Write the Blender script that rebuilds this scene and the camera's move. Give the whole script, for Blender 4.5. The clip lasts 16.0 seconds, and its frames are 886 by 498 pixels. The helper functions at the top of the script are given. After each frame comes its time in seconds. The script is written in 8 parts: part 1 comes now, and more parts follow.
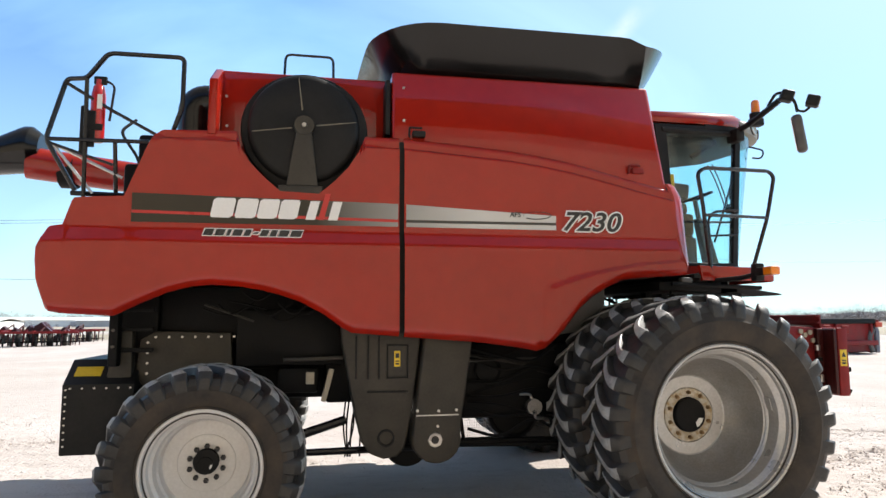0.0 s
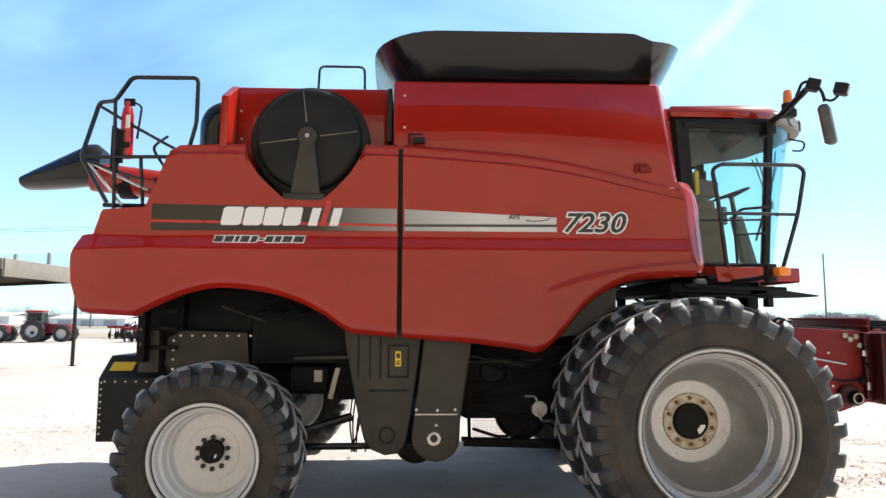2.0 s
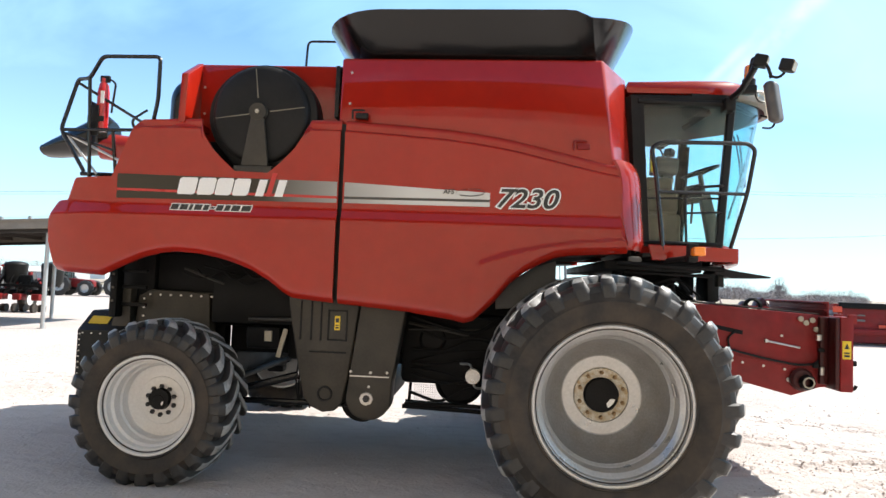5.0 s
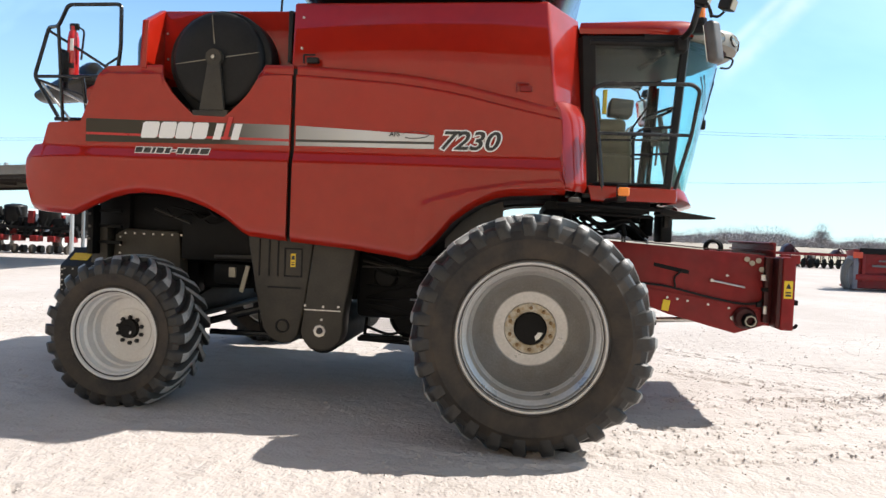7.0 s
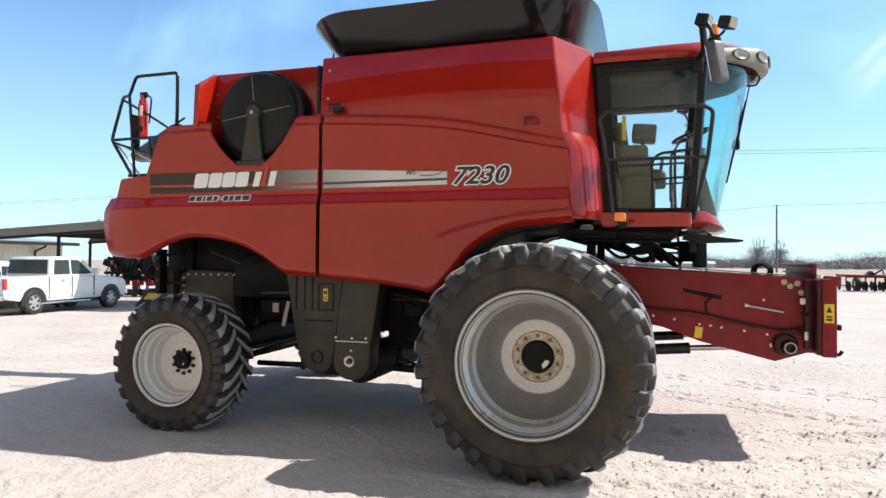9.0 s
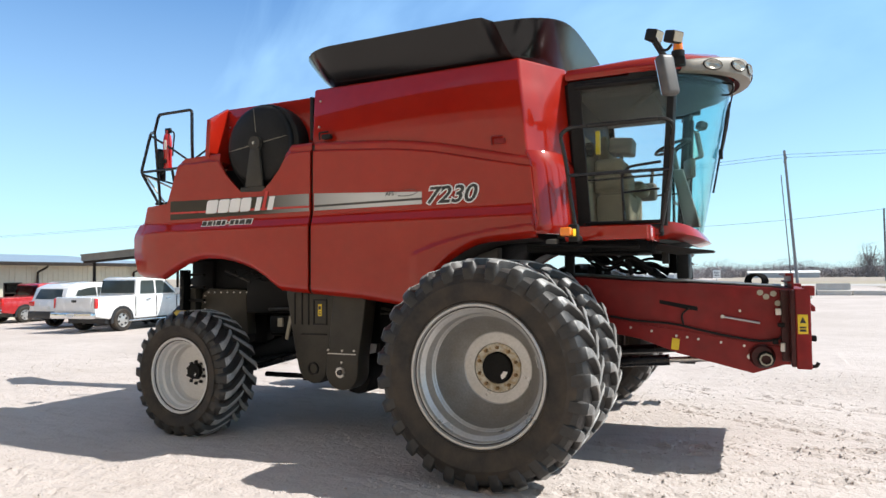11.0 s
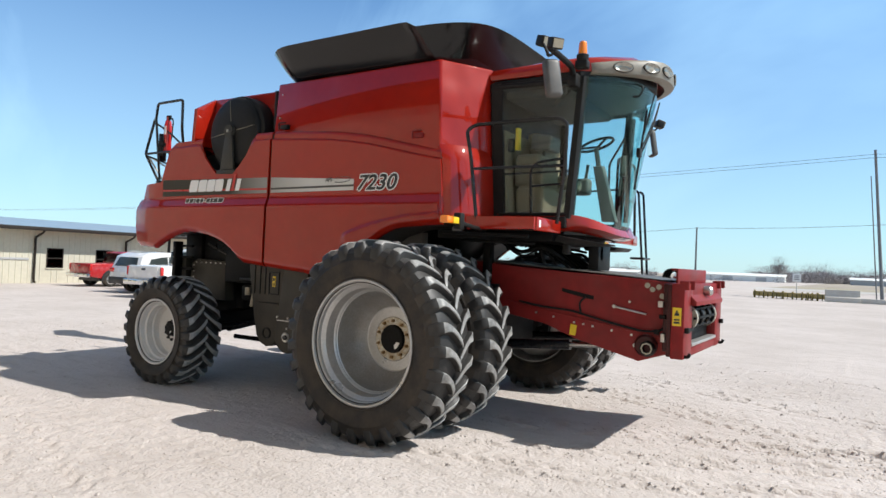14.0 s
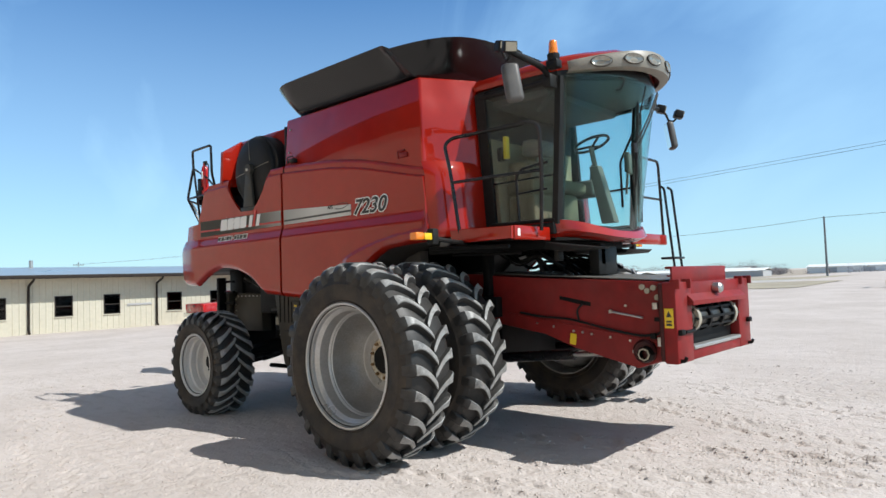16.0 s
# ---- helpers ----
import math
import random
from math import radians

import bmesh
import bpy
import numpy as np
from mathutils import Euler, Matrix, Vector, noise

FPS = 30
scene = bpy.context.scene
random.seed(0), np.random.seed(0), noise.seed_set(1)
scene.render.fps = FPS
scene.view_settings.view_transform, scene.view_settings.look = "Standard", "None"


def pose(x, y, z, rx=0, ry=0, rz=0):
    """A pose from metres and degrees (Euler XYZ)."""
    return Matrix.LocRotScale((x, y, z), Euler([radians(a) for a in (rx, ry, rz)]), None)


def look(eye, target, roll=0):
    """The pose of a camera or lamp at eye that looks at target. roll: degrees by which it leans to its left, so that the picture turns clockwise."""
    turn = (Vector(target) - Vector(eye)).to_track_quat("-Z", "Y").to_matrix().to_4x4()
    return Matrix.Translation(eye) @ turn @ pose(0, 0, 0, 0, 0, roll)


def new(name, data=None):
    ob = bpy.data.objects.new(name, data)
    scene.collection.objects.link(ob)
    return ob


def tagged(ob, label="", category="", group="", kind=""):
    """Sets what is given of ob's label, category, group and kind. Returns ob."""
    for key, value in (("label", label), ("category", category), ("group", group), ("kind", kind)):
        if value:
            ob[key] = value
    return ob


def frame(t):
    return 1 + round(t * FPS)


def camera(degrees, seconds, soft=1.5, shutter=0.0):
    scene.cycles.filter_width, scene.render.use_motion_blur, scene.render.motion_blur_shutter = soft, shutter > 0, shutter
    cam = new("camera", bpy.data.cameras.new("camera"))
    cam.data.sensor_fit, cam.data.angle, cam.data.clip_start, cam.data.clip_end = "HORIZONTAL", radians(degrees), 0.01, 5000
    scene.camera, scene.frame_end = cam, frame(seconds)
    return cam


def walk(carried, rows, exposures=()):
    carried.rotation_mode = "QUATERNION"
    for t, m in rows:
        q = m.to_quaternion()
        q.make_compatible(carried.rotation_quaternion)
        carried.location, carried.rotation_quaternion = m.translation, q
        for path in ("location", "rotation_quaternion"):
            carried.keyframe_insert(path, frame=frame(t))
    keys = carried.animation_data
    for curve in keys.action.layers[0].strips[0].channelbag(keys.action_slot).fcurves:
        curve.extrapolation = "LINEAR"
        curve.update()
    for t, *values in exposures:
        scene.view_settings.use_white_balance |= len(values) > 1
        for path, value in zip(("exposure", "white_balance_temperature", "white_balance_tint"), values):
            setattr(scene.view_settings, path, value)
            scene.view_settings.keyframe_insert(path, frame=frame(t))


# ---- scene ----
cam = camera(67.7, 16.0)
# metres per unit of the path, eye height, and the turn that lays x along the machine
METRES, EYE, TURN = 8.43, 1.72, -11.2
ROWS = [
    (0.0, 0.0, 0.0, 0.0, 0.02, 6.0, 0.14),
    (0.5, 0.0286, 0.0061, 0.0006, 2.71, 5.63, -1.71),
    (1.0, 0.0526, 0.0035, -0.0003, 3.69, 5.35, 0.4),
    (1.5, 0.0765, -0.0068, 0.0017, 6.08, 3.99, -1.32),
    (2.0, 0.1047, -0.0063, 0.0029, 8.8, 5.89, -0.15),
    (2.5, 0.1294, -0.0043, 0.0026, 10.4, 3.09, -0.63),
    (3.0, 0.1558, -0.0137, 0.0031, 10.29, 4.54, -1.85),
    (3.5, 0.1765, -0.0164, 0.0074, 9.49, 3.85, -1.63),
    (6.0, 0.3092, -0.0031, 0.0051, 18.8, 2.18, -2.95),
    (6.5, 0.3342, -0.0106, 0.003, 18.17, -0.11, -3.89),
    (7.0, 0.3563, -0.0062, 0.0042, 18.23, -1.79, -2.33),
    (7.5, 0.3811, 0.0069, 0.0019, 19.86, -1.96, -3.71),
    (8.0, 0.4076, 0.0039, 0.0026, 19.87, -0.03, -1.83),
    (8.5, 0.4349, 0.0006, 0.0049, 24.13, -0.75, -1.06),
    (9.0, 0.4696, 0.0148, 0.0024, 28.34, 1.1, -0.45),
    (11.5, 0.6296, 0.0663, 0.0037, 38.65, 1.48, -1.87),
    (12.0, 0.6599, 0.0804, -0.0013, 41.16, -0.2, -4.39),
    (12.5, 0.6959, 0.0827, -0.0003, 41.73, 1.43, -1.4),
    (13.0, 0.7308, 0.0924, 0.0022, 43.28, 0.65, -0.06),
    (13.5, 0.7686, 0.1138, -0.0008, 43.87, 1.13, -1.44),
    (14.0, 0.8092, 0.1248, -0.0017, 43.43, 1.22, -2.43),
    (14.5, 0.8431, 0.1462, 0.0011, 45.86, -0.4, 1.78),
    (15.0, 0.8696, 0.1718, 0.0009, 50.37, -0.28, 0.62),
    (15.5, 0.8821, 0.2035, -0.0006, 54.94, 3.26, -1.22),
    (16.0, 0.9042, 0.2415, -0.003, 53.31, 2.75, 2.06),
]
START = pose(-3.0205, -7.0129, EYE, 0, 0, TURN)
EXPOSURES = [(0.0, 0.53, 6850, 10), (1.5, 0.61, 6800, 10), (2.5, 0.77, 6750, 10), (3.7, 0.85, 6750, 10), (6.0, 0.6, 6750, 10), (9.0, 0.45, 6700, 10), (12.0, 0.3, 6650, 10), (14.0, 0.12, 6600, 9), (16.0, 0.05, 6450, 8)]
walk(cam, [(t, START @ pose(METRES * x, METRES * y, METRES * z, 90 + pitch, roll, yaw)) for t, x, y, z, yaw, pitch, roll in ROWS], EXPOSURES)

# ---- sky and sun ----
SUN_TO = Vector((0.83, 0.325, 1.0)).normalized()
world = bpy.data.worlds.new("sky")
scene.world = world
world.use_nodes = True
wn, wl = world.node_tree.nodes, world.node_tree.links
wn.clear()
sky = wn.new("ShaderNodeTexSky")
sky.sky_type = "NISHITA"
sky.sun_disc = False
sky.sun_elevation = math.asin(SUN_TO.z)
sky.sun_rotation = math.atan2(SUN_TO.x, SUN_TO.y)
sky.altitude, sky.air_density, sky.dust_density, sky.ozone_density = 200.0, 1.0, 0.2, 1.0
# thin streaks of cirrus
wtc = wn.new("ShaderNodeTexCoord")
wmap = wn.new("ShaderNodeMapping")
wmap.inputs["Rotation"].default_value = (0.2, 0.35, 0.9)
wmap.inputs["Scale"].default_value = (0.7, 3.6, 2.2)
wnoise = wn.new("ShaderNodeTexNoise")
wnoise.inputs["Scale"].default_value = 1.6
wnoise.inputs["Detail"].default_value = 7.0
wnoise.inputs["Distortion"].default_value = 0.5
wramp = wn.new("ShaderNodeValToRGB")
wramp.color_ramp.elements[0].position, wramp.color_ramp.elements[1].position = 0.52, 0.82
wramp.color_ramp.elements[0].color, wramp.color_ramp.elements[1].color = (0, 0, 0, 1), (0.45, 0.45, 0.45, 1)
wmix = wn.new("ShaderNodeMixRGB")
wmix.inputs["Color2"].default_value = (8.5, 8.8, 9.2, 1)
wbg = wn.new("ShaderNodeBackground")
wbg.inputs["Strength"].default_value = 0.122
wout = wn.new("ShaderNodeOutputWorld")
wl.new(wtc.outputs["Generated"], wmap.inputs["Vector"])
wl.new(wmap.outputs["Vector"], wnoise.inputs["Vector"])
wl.new(wnoise.outputs["Fac"], wramp.inputs["Fac"])
wl.new(wramp.outputs["Color"], wmix.inputs["Fac"])
wl.new(sky.outputs["Color"], wmix.inputs["Color1"])
# whitish haze low over the horizon and round the sun
wsep = wn.new("ShaderNodeSeparateXYZ")
wl.new(wtc.outputs["Generated"], wsep.inputs[0])
whaze = wn.new("ShaderNodeMapRange")
whaze.inputs["From Min"].default_value, whaze.inputs["From Max"].default_value = 0.0, 0.42
whaze.inputs["To Min"].default_value, whaze.inputs["To Max"].default_value = 0.60, 0.0
wl.new(wsep.outputs["Z"], whaze.inputs["Value"])
wdot = wn.new("ShaderNodeVectorMath")
wdot.operation = "DOT_PRODUCT"
wdot.inputs[1].default_value = SUN_TO
wl.new(wtc.outputs["Generated"], wdot.inputs[0])
waur = wn.new("ShaderNodeMapRange")
waur.inputs["From Min"].default_value, waur.inputs["From Max"].default_value = 0.5, 1.0
waur.inputs["To Min"].default_value, waur.inputs["To Max"].default_value = 0.0, 0.9
wl.new(wdot.outputs["Value"], waur.inputs["Value"])
wmax = wn.new("ShaderNodeMath")
wmax.operation = "MAXIMUM"
wl.new(whaze.outputs[0], wmax.inputs[0])
wl.new(waur.outputs[0], wmax.inputs[1])
wtint = wn.new("ShaderNodeMixRGB")
wtint.blend_type = "MULTIPLY"
wtint.inputs["Fac"].default_value = 1.0
wtint.inputs["Color2"].default_value = (0.63, 1.02, 1.33, 1)
wl.new(wmix.outputs["Color"], wtint.inputs["Color1"])
wfog = wn.new("ShaderNodeMixRGB")
wfog.inputs["Color2"].default_value = (4.8, 6.5, 7.5, 1)
wl.new(wmax.outputs[0], wfog.inputs["Fac"])
wl.new(wtint.outputs["Color"], wfog.inputs["Color1"])
# a pale veil added high overhead, out of view, to grey the blue skylight
wveil = wn.new("ShaderNodeMapRange")
wveil.inputs["From Min"].default_value, wveil.inputs["From Max"].default_value = 0.55, 0.88
wveil.inputs["To Min"].default_value, wveil.inputs["To Max"].default_value = 0.0, 0.85
wl.new(wsep.outputs["Z"], wveil.inputs["Value"])
wtop = wn.new("ShaderNodeMixRGB")
wtop.inputs["Color2"].default_value = (2.1, 2.0, 1.95, 1)
wl.new(wveil.outputs[0], wtop.inputs["Fac"])
wl.new(wfog.outputs["Color"], wtop.inputs["Color1"])
# two faint old contrails in the haze
def toward(az, el):
    return Vector((math.sin(radians(az)) * math.cos(radians(el)), math.cos(radians(az)) * math.cos(radians(el)), math.sin(radians(el))))


def contrail(a, b, half_width, strength, before):
    n = a.cross(b).normalized()
    mid = (a + b).normalized()
    reach = (a - b).length / 2

    def vdot(v):
        d = wn.new("ShaderNodeVectorMath")
        d.operation = "DOT_PRODUCT"
        d.inputs[1].default_value = v
        wl.new(wtc.outputs["Generated"], d.inputs[0])
        return d.outputs["Value"]

    def soft(value, lo, hi, top):
        m = wn.new("ShaderNodeMath")
        m.operation = "ABSOLUTE"
        wl.new(value, m.inputs[0])
        r = wn.new("ShaderNodeMapRange")
        r.interpolation_type = "SMOOTHSTEP"
        r.inputs["From Min"].default_value, r.inputs["From Max"].default_value = lo, hi
        r.inputs["To Min"].default_value, r.inputs["To Max"].default_value = top, 0.0
        wl.new(m.outputs[0], r.inputs["Value"])
        return r.outputs[0]

    def times(u, v):
        m = wn.new("ShaderNodeMath")
        m.operation = "MULTIPLY"
        wl.new(u, m.inputs[0])
        wl.new(v, m.inputs[1])
        return m.outputs[0]

    across = soft(vdot(n), 0.0, half_width, strength)
    along = soft(vdot(n.cross(mid).normalized()), reach * 0.7, reach * 1.15, 1.0)
    near = wn.new("ShaderNodeMapRange")
    near.inputs["From Min"].default_value, near.inputs["From Max"].default_value = 0.3, 0.4
    wl.new(vdot(mid), near.inputs["Value"])
    puff = wn.new("ShaderNodeTexNoise")
    puff.inputs["Scale"].default_value = 22.0
    puff.inputs["Detail"].default_value = 5.0
    wl.new(wtc.outputs["Generated"], puff.inputs["Vector"])
    torn = wn.new("ShaderNodeMapRange")
    torn.inputs["From Min"].default_value, torn.inputs["From Max"].default_value = 0.28, 0.62
    wl.new(puff.outputs["Fac"], torn.inputs["Value"])
    mask = times(times(across, along), times(near.outputs[0], torn.outputs[0]))
    mix = wn.new("ShaderNodeMixRGB")
    mix.inputs["Color2"].default_value = (7.2, 7.6, 8.0, 1)
    wl.new(mask, mix.inputs["Fac"])
    wl.new(before, mix.inputs["Color1"])
    return mix.outputs["Color"]


trails = contrail(toward(29.5, 25.5), toward(15.0, 12.4), 0.021, 0.36, wtop.outputs["Color"])
trails = contrail(toward(22.5, 21.2), toward(14.0, 13.3), 0.011, 0.28, trails)
wl.new(trails, wbg.inputs["Color"])
wl.new(wbg.outputs["Background"], wout.inputs["Surface"])

sun = new("sun", bpy.data.lights.new("sun", "SUN"))
sun.data.energy, sun.data.angle, sun.data.color = 5.0, radians(0.53), (1.0, 0.98, 0.95)
sun.matrix_world = look(SUN_TO * 60, (0, 0, 0))

# ---- materials ----
MATS = {}


def mat(name, col, rough=0.5, metal=0.0, var=0.12, scale=3.0, fine=60.0, bump=0.0, bscale=80.0, coat=0.0, dust=0.0, dust_col=(0.45, 0.38, 0.3),
        rvar=0.08, spec=0.5, bdetail=4.0, bdist=0.02):
    """A surface with colour that drifts at two scales, uneven gloss, fine relief and patches of dust."""
    m = bpy.data.materials.new(name)
    m.use_nodes = True
    n, k = m.node_tree.nodes, m.node_tree.links
    b = n["Principled BSDF"]
    tc = n.new("ShaderNodeTexCoord")
    big = n.new("ShaderNodeTexNoise")
    big.inputs["Scale"].default_value, big.inputs["Detail"].default_value = scale, 5.0
    small = n.new("ShaderNodeTexNoise")
    small.inputs["Scale"].default_value, small.inputs["Detail"].default_value = fine, 3.0
    add = n.new("ShaderNodeMath")
    add.operation = "ADD"
    k.new(tc.outputs["Object"], big.inputs["Vector"])
    k.new(tc.outputs["Object"], small.inputs["Vector"])
    k.new(big.outputs["Fac"], add.inputs[0])
    k.new(small.outputs["Fac"], add.inputs[1])
    ramp = n.new("ShaderNodeMapRange")
    ramp.inputs["From Min"].default_value, ramp.inputs["From Max"].default_value = 0.7, 1.3
    ramp.inputs["To Min"].default_value, ramp.inputs["To Max"].default_value = 1.0 - var, 1.0 + var
    k.new(add.outputs[0], ramp.inputs["Value"])
    mul = n.new("ShaderNodeMixRGB")
    mul.blend_type = "MULTIPLY"
    mul.inputs["Fac"].default_value = 1.0
    mul.inputs["Color1"].default_value = (*col, 1)
    k.new(ramp.outputs[0], mul.inputs["Color2"])
    out = mul.outputs["Color"]
    if dust:
        dn = n.new("ShaderNodeTexNoise")
        dn.inputs["Scale"].default_value, dn.inputs["Detail"].default_value = scale * 1.7, 8.0
        k.new(tc.outputs["Object"], dn.inputs["Vector"])
        dr = n.new("ShaderNodeMapRange")
        dr.inputs["From Min"].default_value, dr.inputs["From Max"].default_value = 0.35, 0.75
        dr.inputs["To Max"].default_value = dust
        k.new(dn.outputs["Fac"], dr.inputs["Value"])
        dm = n.new("ShaderNodeMixRGB")
        dm.inputs["Color2"].default_value = (*dust_col, 1)
        k.new(dr.outputs[0], dm.inputs["Fac"])
        k.new(out, dm.inputs["Color1"])
        out = dm.outputs["Color"]
    k.new(out, b.inputs["Base Color"])
    rr = n.new("ShaderNodeMapRange")
    rr.inputs["From Min"].default_value, rr.inputs["From Max"].default_value = 0.3, 0.7
    rr.inputs["To Min"].default_value, rr.inputs["To Max"].default_value = max(0.02, rough - rvar), min(1.0, rough + rvar)
    k.new(big.outputs["Fac"], rr.inputs["Value"])
    k.new(rr.outputs[0], b.inputs["Roughness"])
    b.inputs["Metallic"].default_value = metal
    b.inputs["Coat Weight"].default_value = coat
    b.inputs["Specular IOR Level"].default_value = spec
    b.inputs["Coat Roughness"].default_value = 0.035
    if bump:
        bn = n.new("ShaderNodeTexNoise")
        bn.inputs["Scale"].default_value, bn.inputs["Detail"].default_value = bscale, bdetail
        k.new(tc.outputs["Object"], bn.inputs["Vector"])
        bp = n.new("ShaderNodeBump")
        bp.inputs["Strength"].default_value, bp.inputs["Distance"].default_value = bump, bdist
        k.new(bn.outputs["Fac"], bp.inputs["Height"])
        k.new(bp.outputs["Normal"], b.inputs["Normal"])
    MATS[name] = m
    return m


def glass_mat(name, tint, gloss_rough=0.01):
    m = bpy.data.materials.new(name)
    m.use_nodes = True
    n, k = m.node_tree.nodes, m.node_tree.links
    n.clear()
    tr = n.new("ShaderNodeBsdfTransparent")
    tr.inputs["Color"].default_value = (*tint, 1)
    gl = n.new("ShaderNodeBsdfGlossy")
    gl.inputs["Roughness"].default_value = gloss_rough
    lw = n.new("ShaderNodeLayerWeight")
    lw.inputs["Blend"].default_value = 0.5
    pw = n.new("ShaderNodeMath")
    pw.operation = "POWER"
    pw.inputs[1].default_value = 4.6
    fr = n.new("ShaderNodeMapRange")
    fr.inputs["To Min"].default_value, fr.inputs["To Max"].default_value = 0.022, 0.8
    k.new(lw.outputs["Facing"], pw.inputs[0])
    k.new(pw.outputs[0], fr.inputs["Value"])
    mx = n.new("ShaderNodeMixShader")
    o = n.new("ShaderNodeOutputMaterial")
    k.new(fr.outputs[0], mx.inputs["Fac"])
    k.new(tr.outputs[0], mx.inputs[1])
    k.new(gl.outputs[0], mx.inputs[2])
    k.new(mx.outputs[0], o.inputs["Surface"])
    MATS[name] = m
    return m


RED = mat("red_paint", (0.315, 0.0105, 0.0035), 0.42, var=0.08, scale=1.2, fine=9, coat=1.0, dust=0.06, dust_col=(0.30, 0.06, 0.02), bump=1.0, bscale=1.7, bdetail=0.6, spec=0.05, rvar=0.08)
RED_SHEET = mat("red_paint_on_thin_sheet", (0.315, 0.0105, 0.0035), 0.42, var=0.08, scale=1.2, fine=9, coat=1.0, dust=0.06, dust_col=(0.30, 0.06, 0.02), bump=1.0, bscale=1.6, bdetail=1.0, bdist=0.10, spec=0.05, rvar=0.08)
RED_WORN = mat("worn_red_paint", (0.215, 0.013, 0.013), 0.5, var=0.2, scale=1.3, fine=8, coat=0.04, dust=0.45, dust_col=(0.135, 0.042, 0.036), bump=0.05, bscale=25, spec=0.2)
# dark red; on the feeder bracket and side wing it stands in for recess shade
DARK_RED = mat("dark_red_paint", (0.05, 0.006, 0.006), 0.4, var=0.4, scale=6, fine=40, spec=0.3, dust=0.3, dust_col=(0.03, 0.012, 0.008))
BLACK = mat("black_plastic", (0.010, 0.010, 0.0098), 0.5, var=0.25, scale=2.5, fine=40, dust=0.12, dust_col=(0.06, 0.054, 0.045), bump=0.05, bscale=120, spec=0.22)
BLACK_GLOSS = mat("gloss_black", (0.009, 0.009, 0.010), 0.26, var=0.2, coat=0.1, spec=0.35)
HOPPER = mat("black_hopper_sheet", (0.0045, 0.0042, 0.0042), 0.16, var=0.3, scale=1.3, fine=8, dust=0.04, dust_col=(0.03, 0.026, 0.022), bump=0.8, bscale=1.2, bdetail=1.0, spec=0.4)
CHARCOAL = mat("charcoal_shield", (0.040, 0.036, 0.029), 0.5, var=0.16, scale=2.0, fine=50, dust=0.35, dust_col=(0.095, 0.082, 0.062), bump=0.05, bscale=150, spec=0.25)
CHASSIS = mat("black_chassis_paint", (0.006, 0.006, 0.0062), 0.58, var=0.35, scale=4, fine=50, dust=0.16, dust_col=(0.026, 0.022, 0.017), bump=0.08, bscale=60, spec=0.16)
STEEL = mat("bare_steel", (0.5, 0.49, 0.47), 0.35, metal=1.0, var=0.2, scale=8, fine=60, dust=0.2)
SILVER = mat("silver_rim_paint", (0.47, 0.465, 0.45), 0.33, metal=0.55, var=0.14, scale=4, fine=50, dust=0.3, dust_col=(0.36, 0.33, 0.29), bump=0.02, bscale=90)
# darker than the rim: dust, with the recess shade put into the colour
DISH = mat("dusty_shaded_dish", (0.27, 0.265, 0.255), 0.42, metal=0.35, var=0.2, scale=5, fine=60, dust=0.45, dust_col=(0.22, 0.195, 0.16), bump=0.03, bscale=90)
PALE_RING = mat("dusty_pale_ring", (0.56, 0.54, 0.47), 0.6, var=0.3, scale=16, fine=90, dust=0.95, dust_col=(0.33, 0.20, 0.05))
WHITE_RIM = mat("white_rim_paint", (0.60, 0.59, 0.57), 0.4, metal=0.1, var=0.08, scale=4, fine=50, dust=0.25, dust_col=(0.46, 0.42, 0.36))
RUST = mat("rusty_bolt", (0.24, 0.15, 0.07), 0.6, metal=0.3, var=0.3, scale=20, fine=90)
RUBBER = mat("tyre_rubber", (0.020, 0.018, 0.016), 0.62, var=0.3, scale=3, fine=40, dust=0.6, dust_col=(0.085, 0.062, 0.042), bump=0.12, bscale=130, spec=0.3)
LUG = mat("tyre_tread_rubber", (0.021, 0.020, 0.019), 0.5, var=0.25, scale=9, fine=70, dust=0.25, dust_col=(0.052, 0.046, 0.038), bump=0.12, bscale=110, spec=0.45)
LUG_WORN = mat("worn_lug_faces", (0.21, 0.21, 0.204), 0.45, var=0.45, scale=9, fine=70, dust=0.55, dust_col=(0.33, 0.32, 0.295), bump=0.12, bscale=110, spec=0.6)
DECAL_DARK = mat("dark_decal", (0.045, 0.043, 0.036), 0.35, var=0.05)
DECAL_WHITE = mat("white_decal", (0.78, 0.77, 0.74), 0.35, var=0.04)
DECAL_BLACK = mat("black_decal", (0.016, 0.017, 0.018), 0.3, var=0.05)
DECAL_RED = mat("red_decal", (0.5, 0.03, 0.025), 0.35, var=0.04)
YELLOW = mat("yellow_sticker", (0.75, 0.52, 0.02), 0.4, var=0.06, scale=20)
ORANGE = mat("amber_lens", (0.85, 0.22, 0.01), 0.15, var=0.05, coat=0.8)
RED_LENS = mat("red_lens", (0.55, 0.012, 0.01), 0.12, var=0.05, coat=0.8)
CREAM = mat("cream_light_bar", (0.36, 0.325, 0.245), 0.35, var=0.12, dust=0.15)
BAR_CREAM = mat("weathered_cream_light_bar", (0.22, 0.202, 0.165), 0.5, var=0.15, scale=6, fine=60, dust=0.3, dust_col=(0.18, 0.16, 0.125))
LENS = mat("clear_lamp_lens", (0.36, 0.35, 0.31), 0.10, metal=0.6, var=0.2, scale=30)
SEAT = mat("khaki_seat_cloth", (0.165, 0.137, 0.085), 0.9, var=0.2, scale=10, fine=200, bump=0.15, bscale=300)
LINING = mat("khaki_cab_lining", (0.25, 0.205, 0.125), 0.8, var=0.12, scale=6, fine=80)
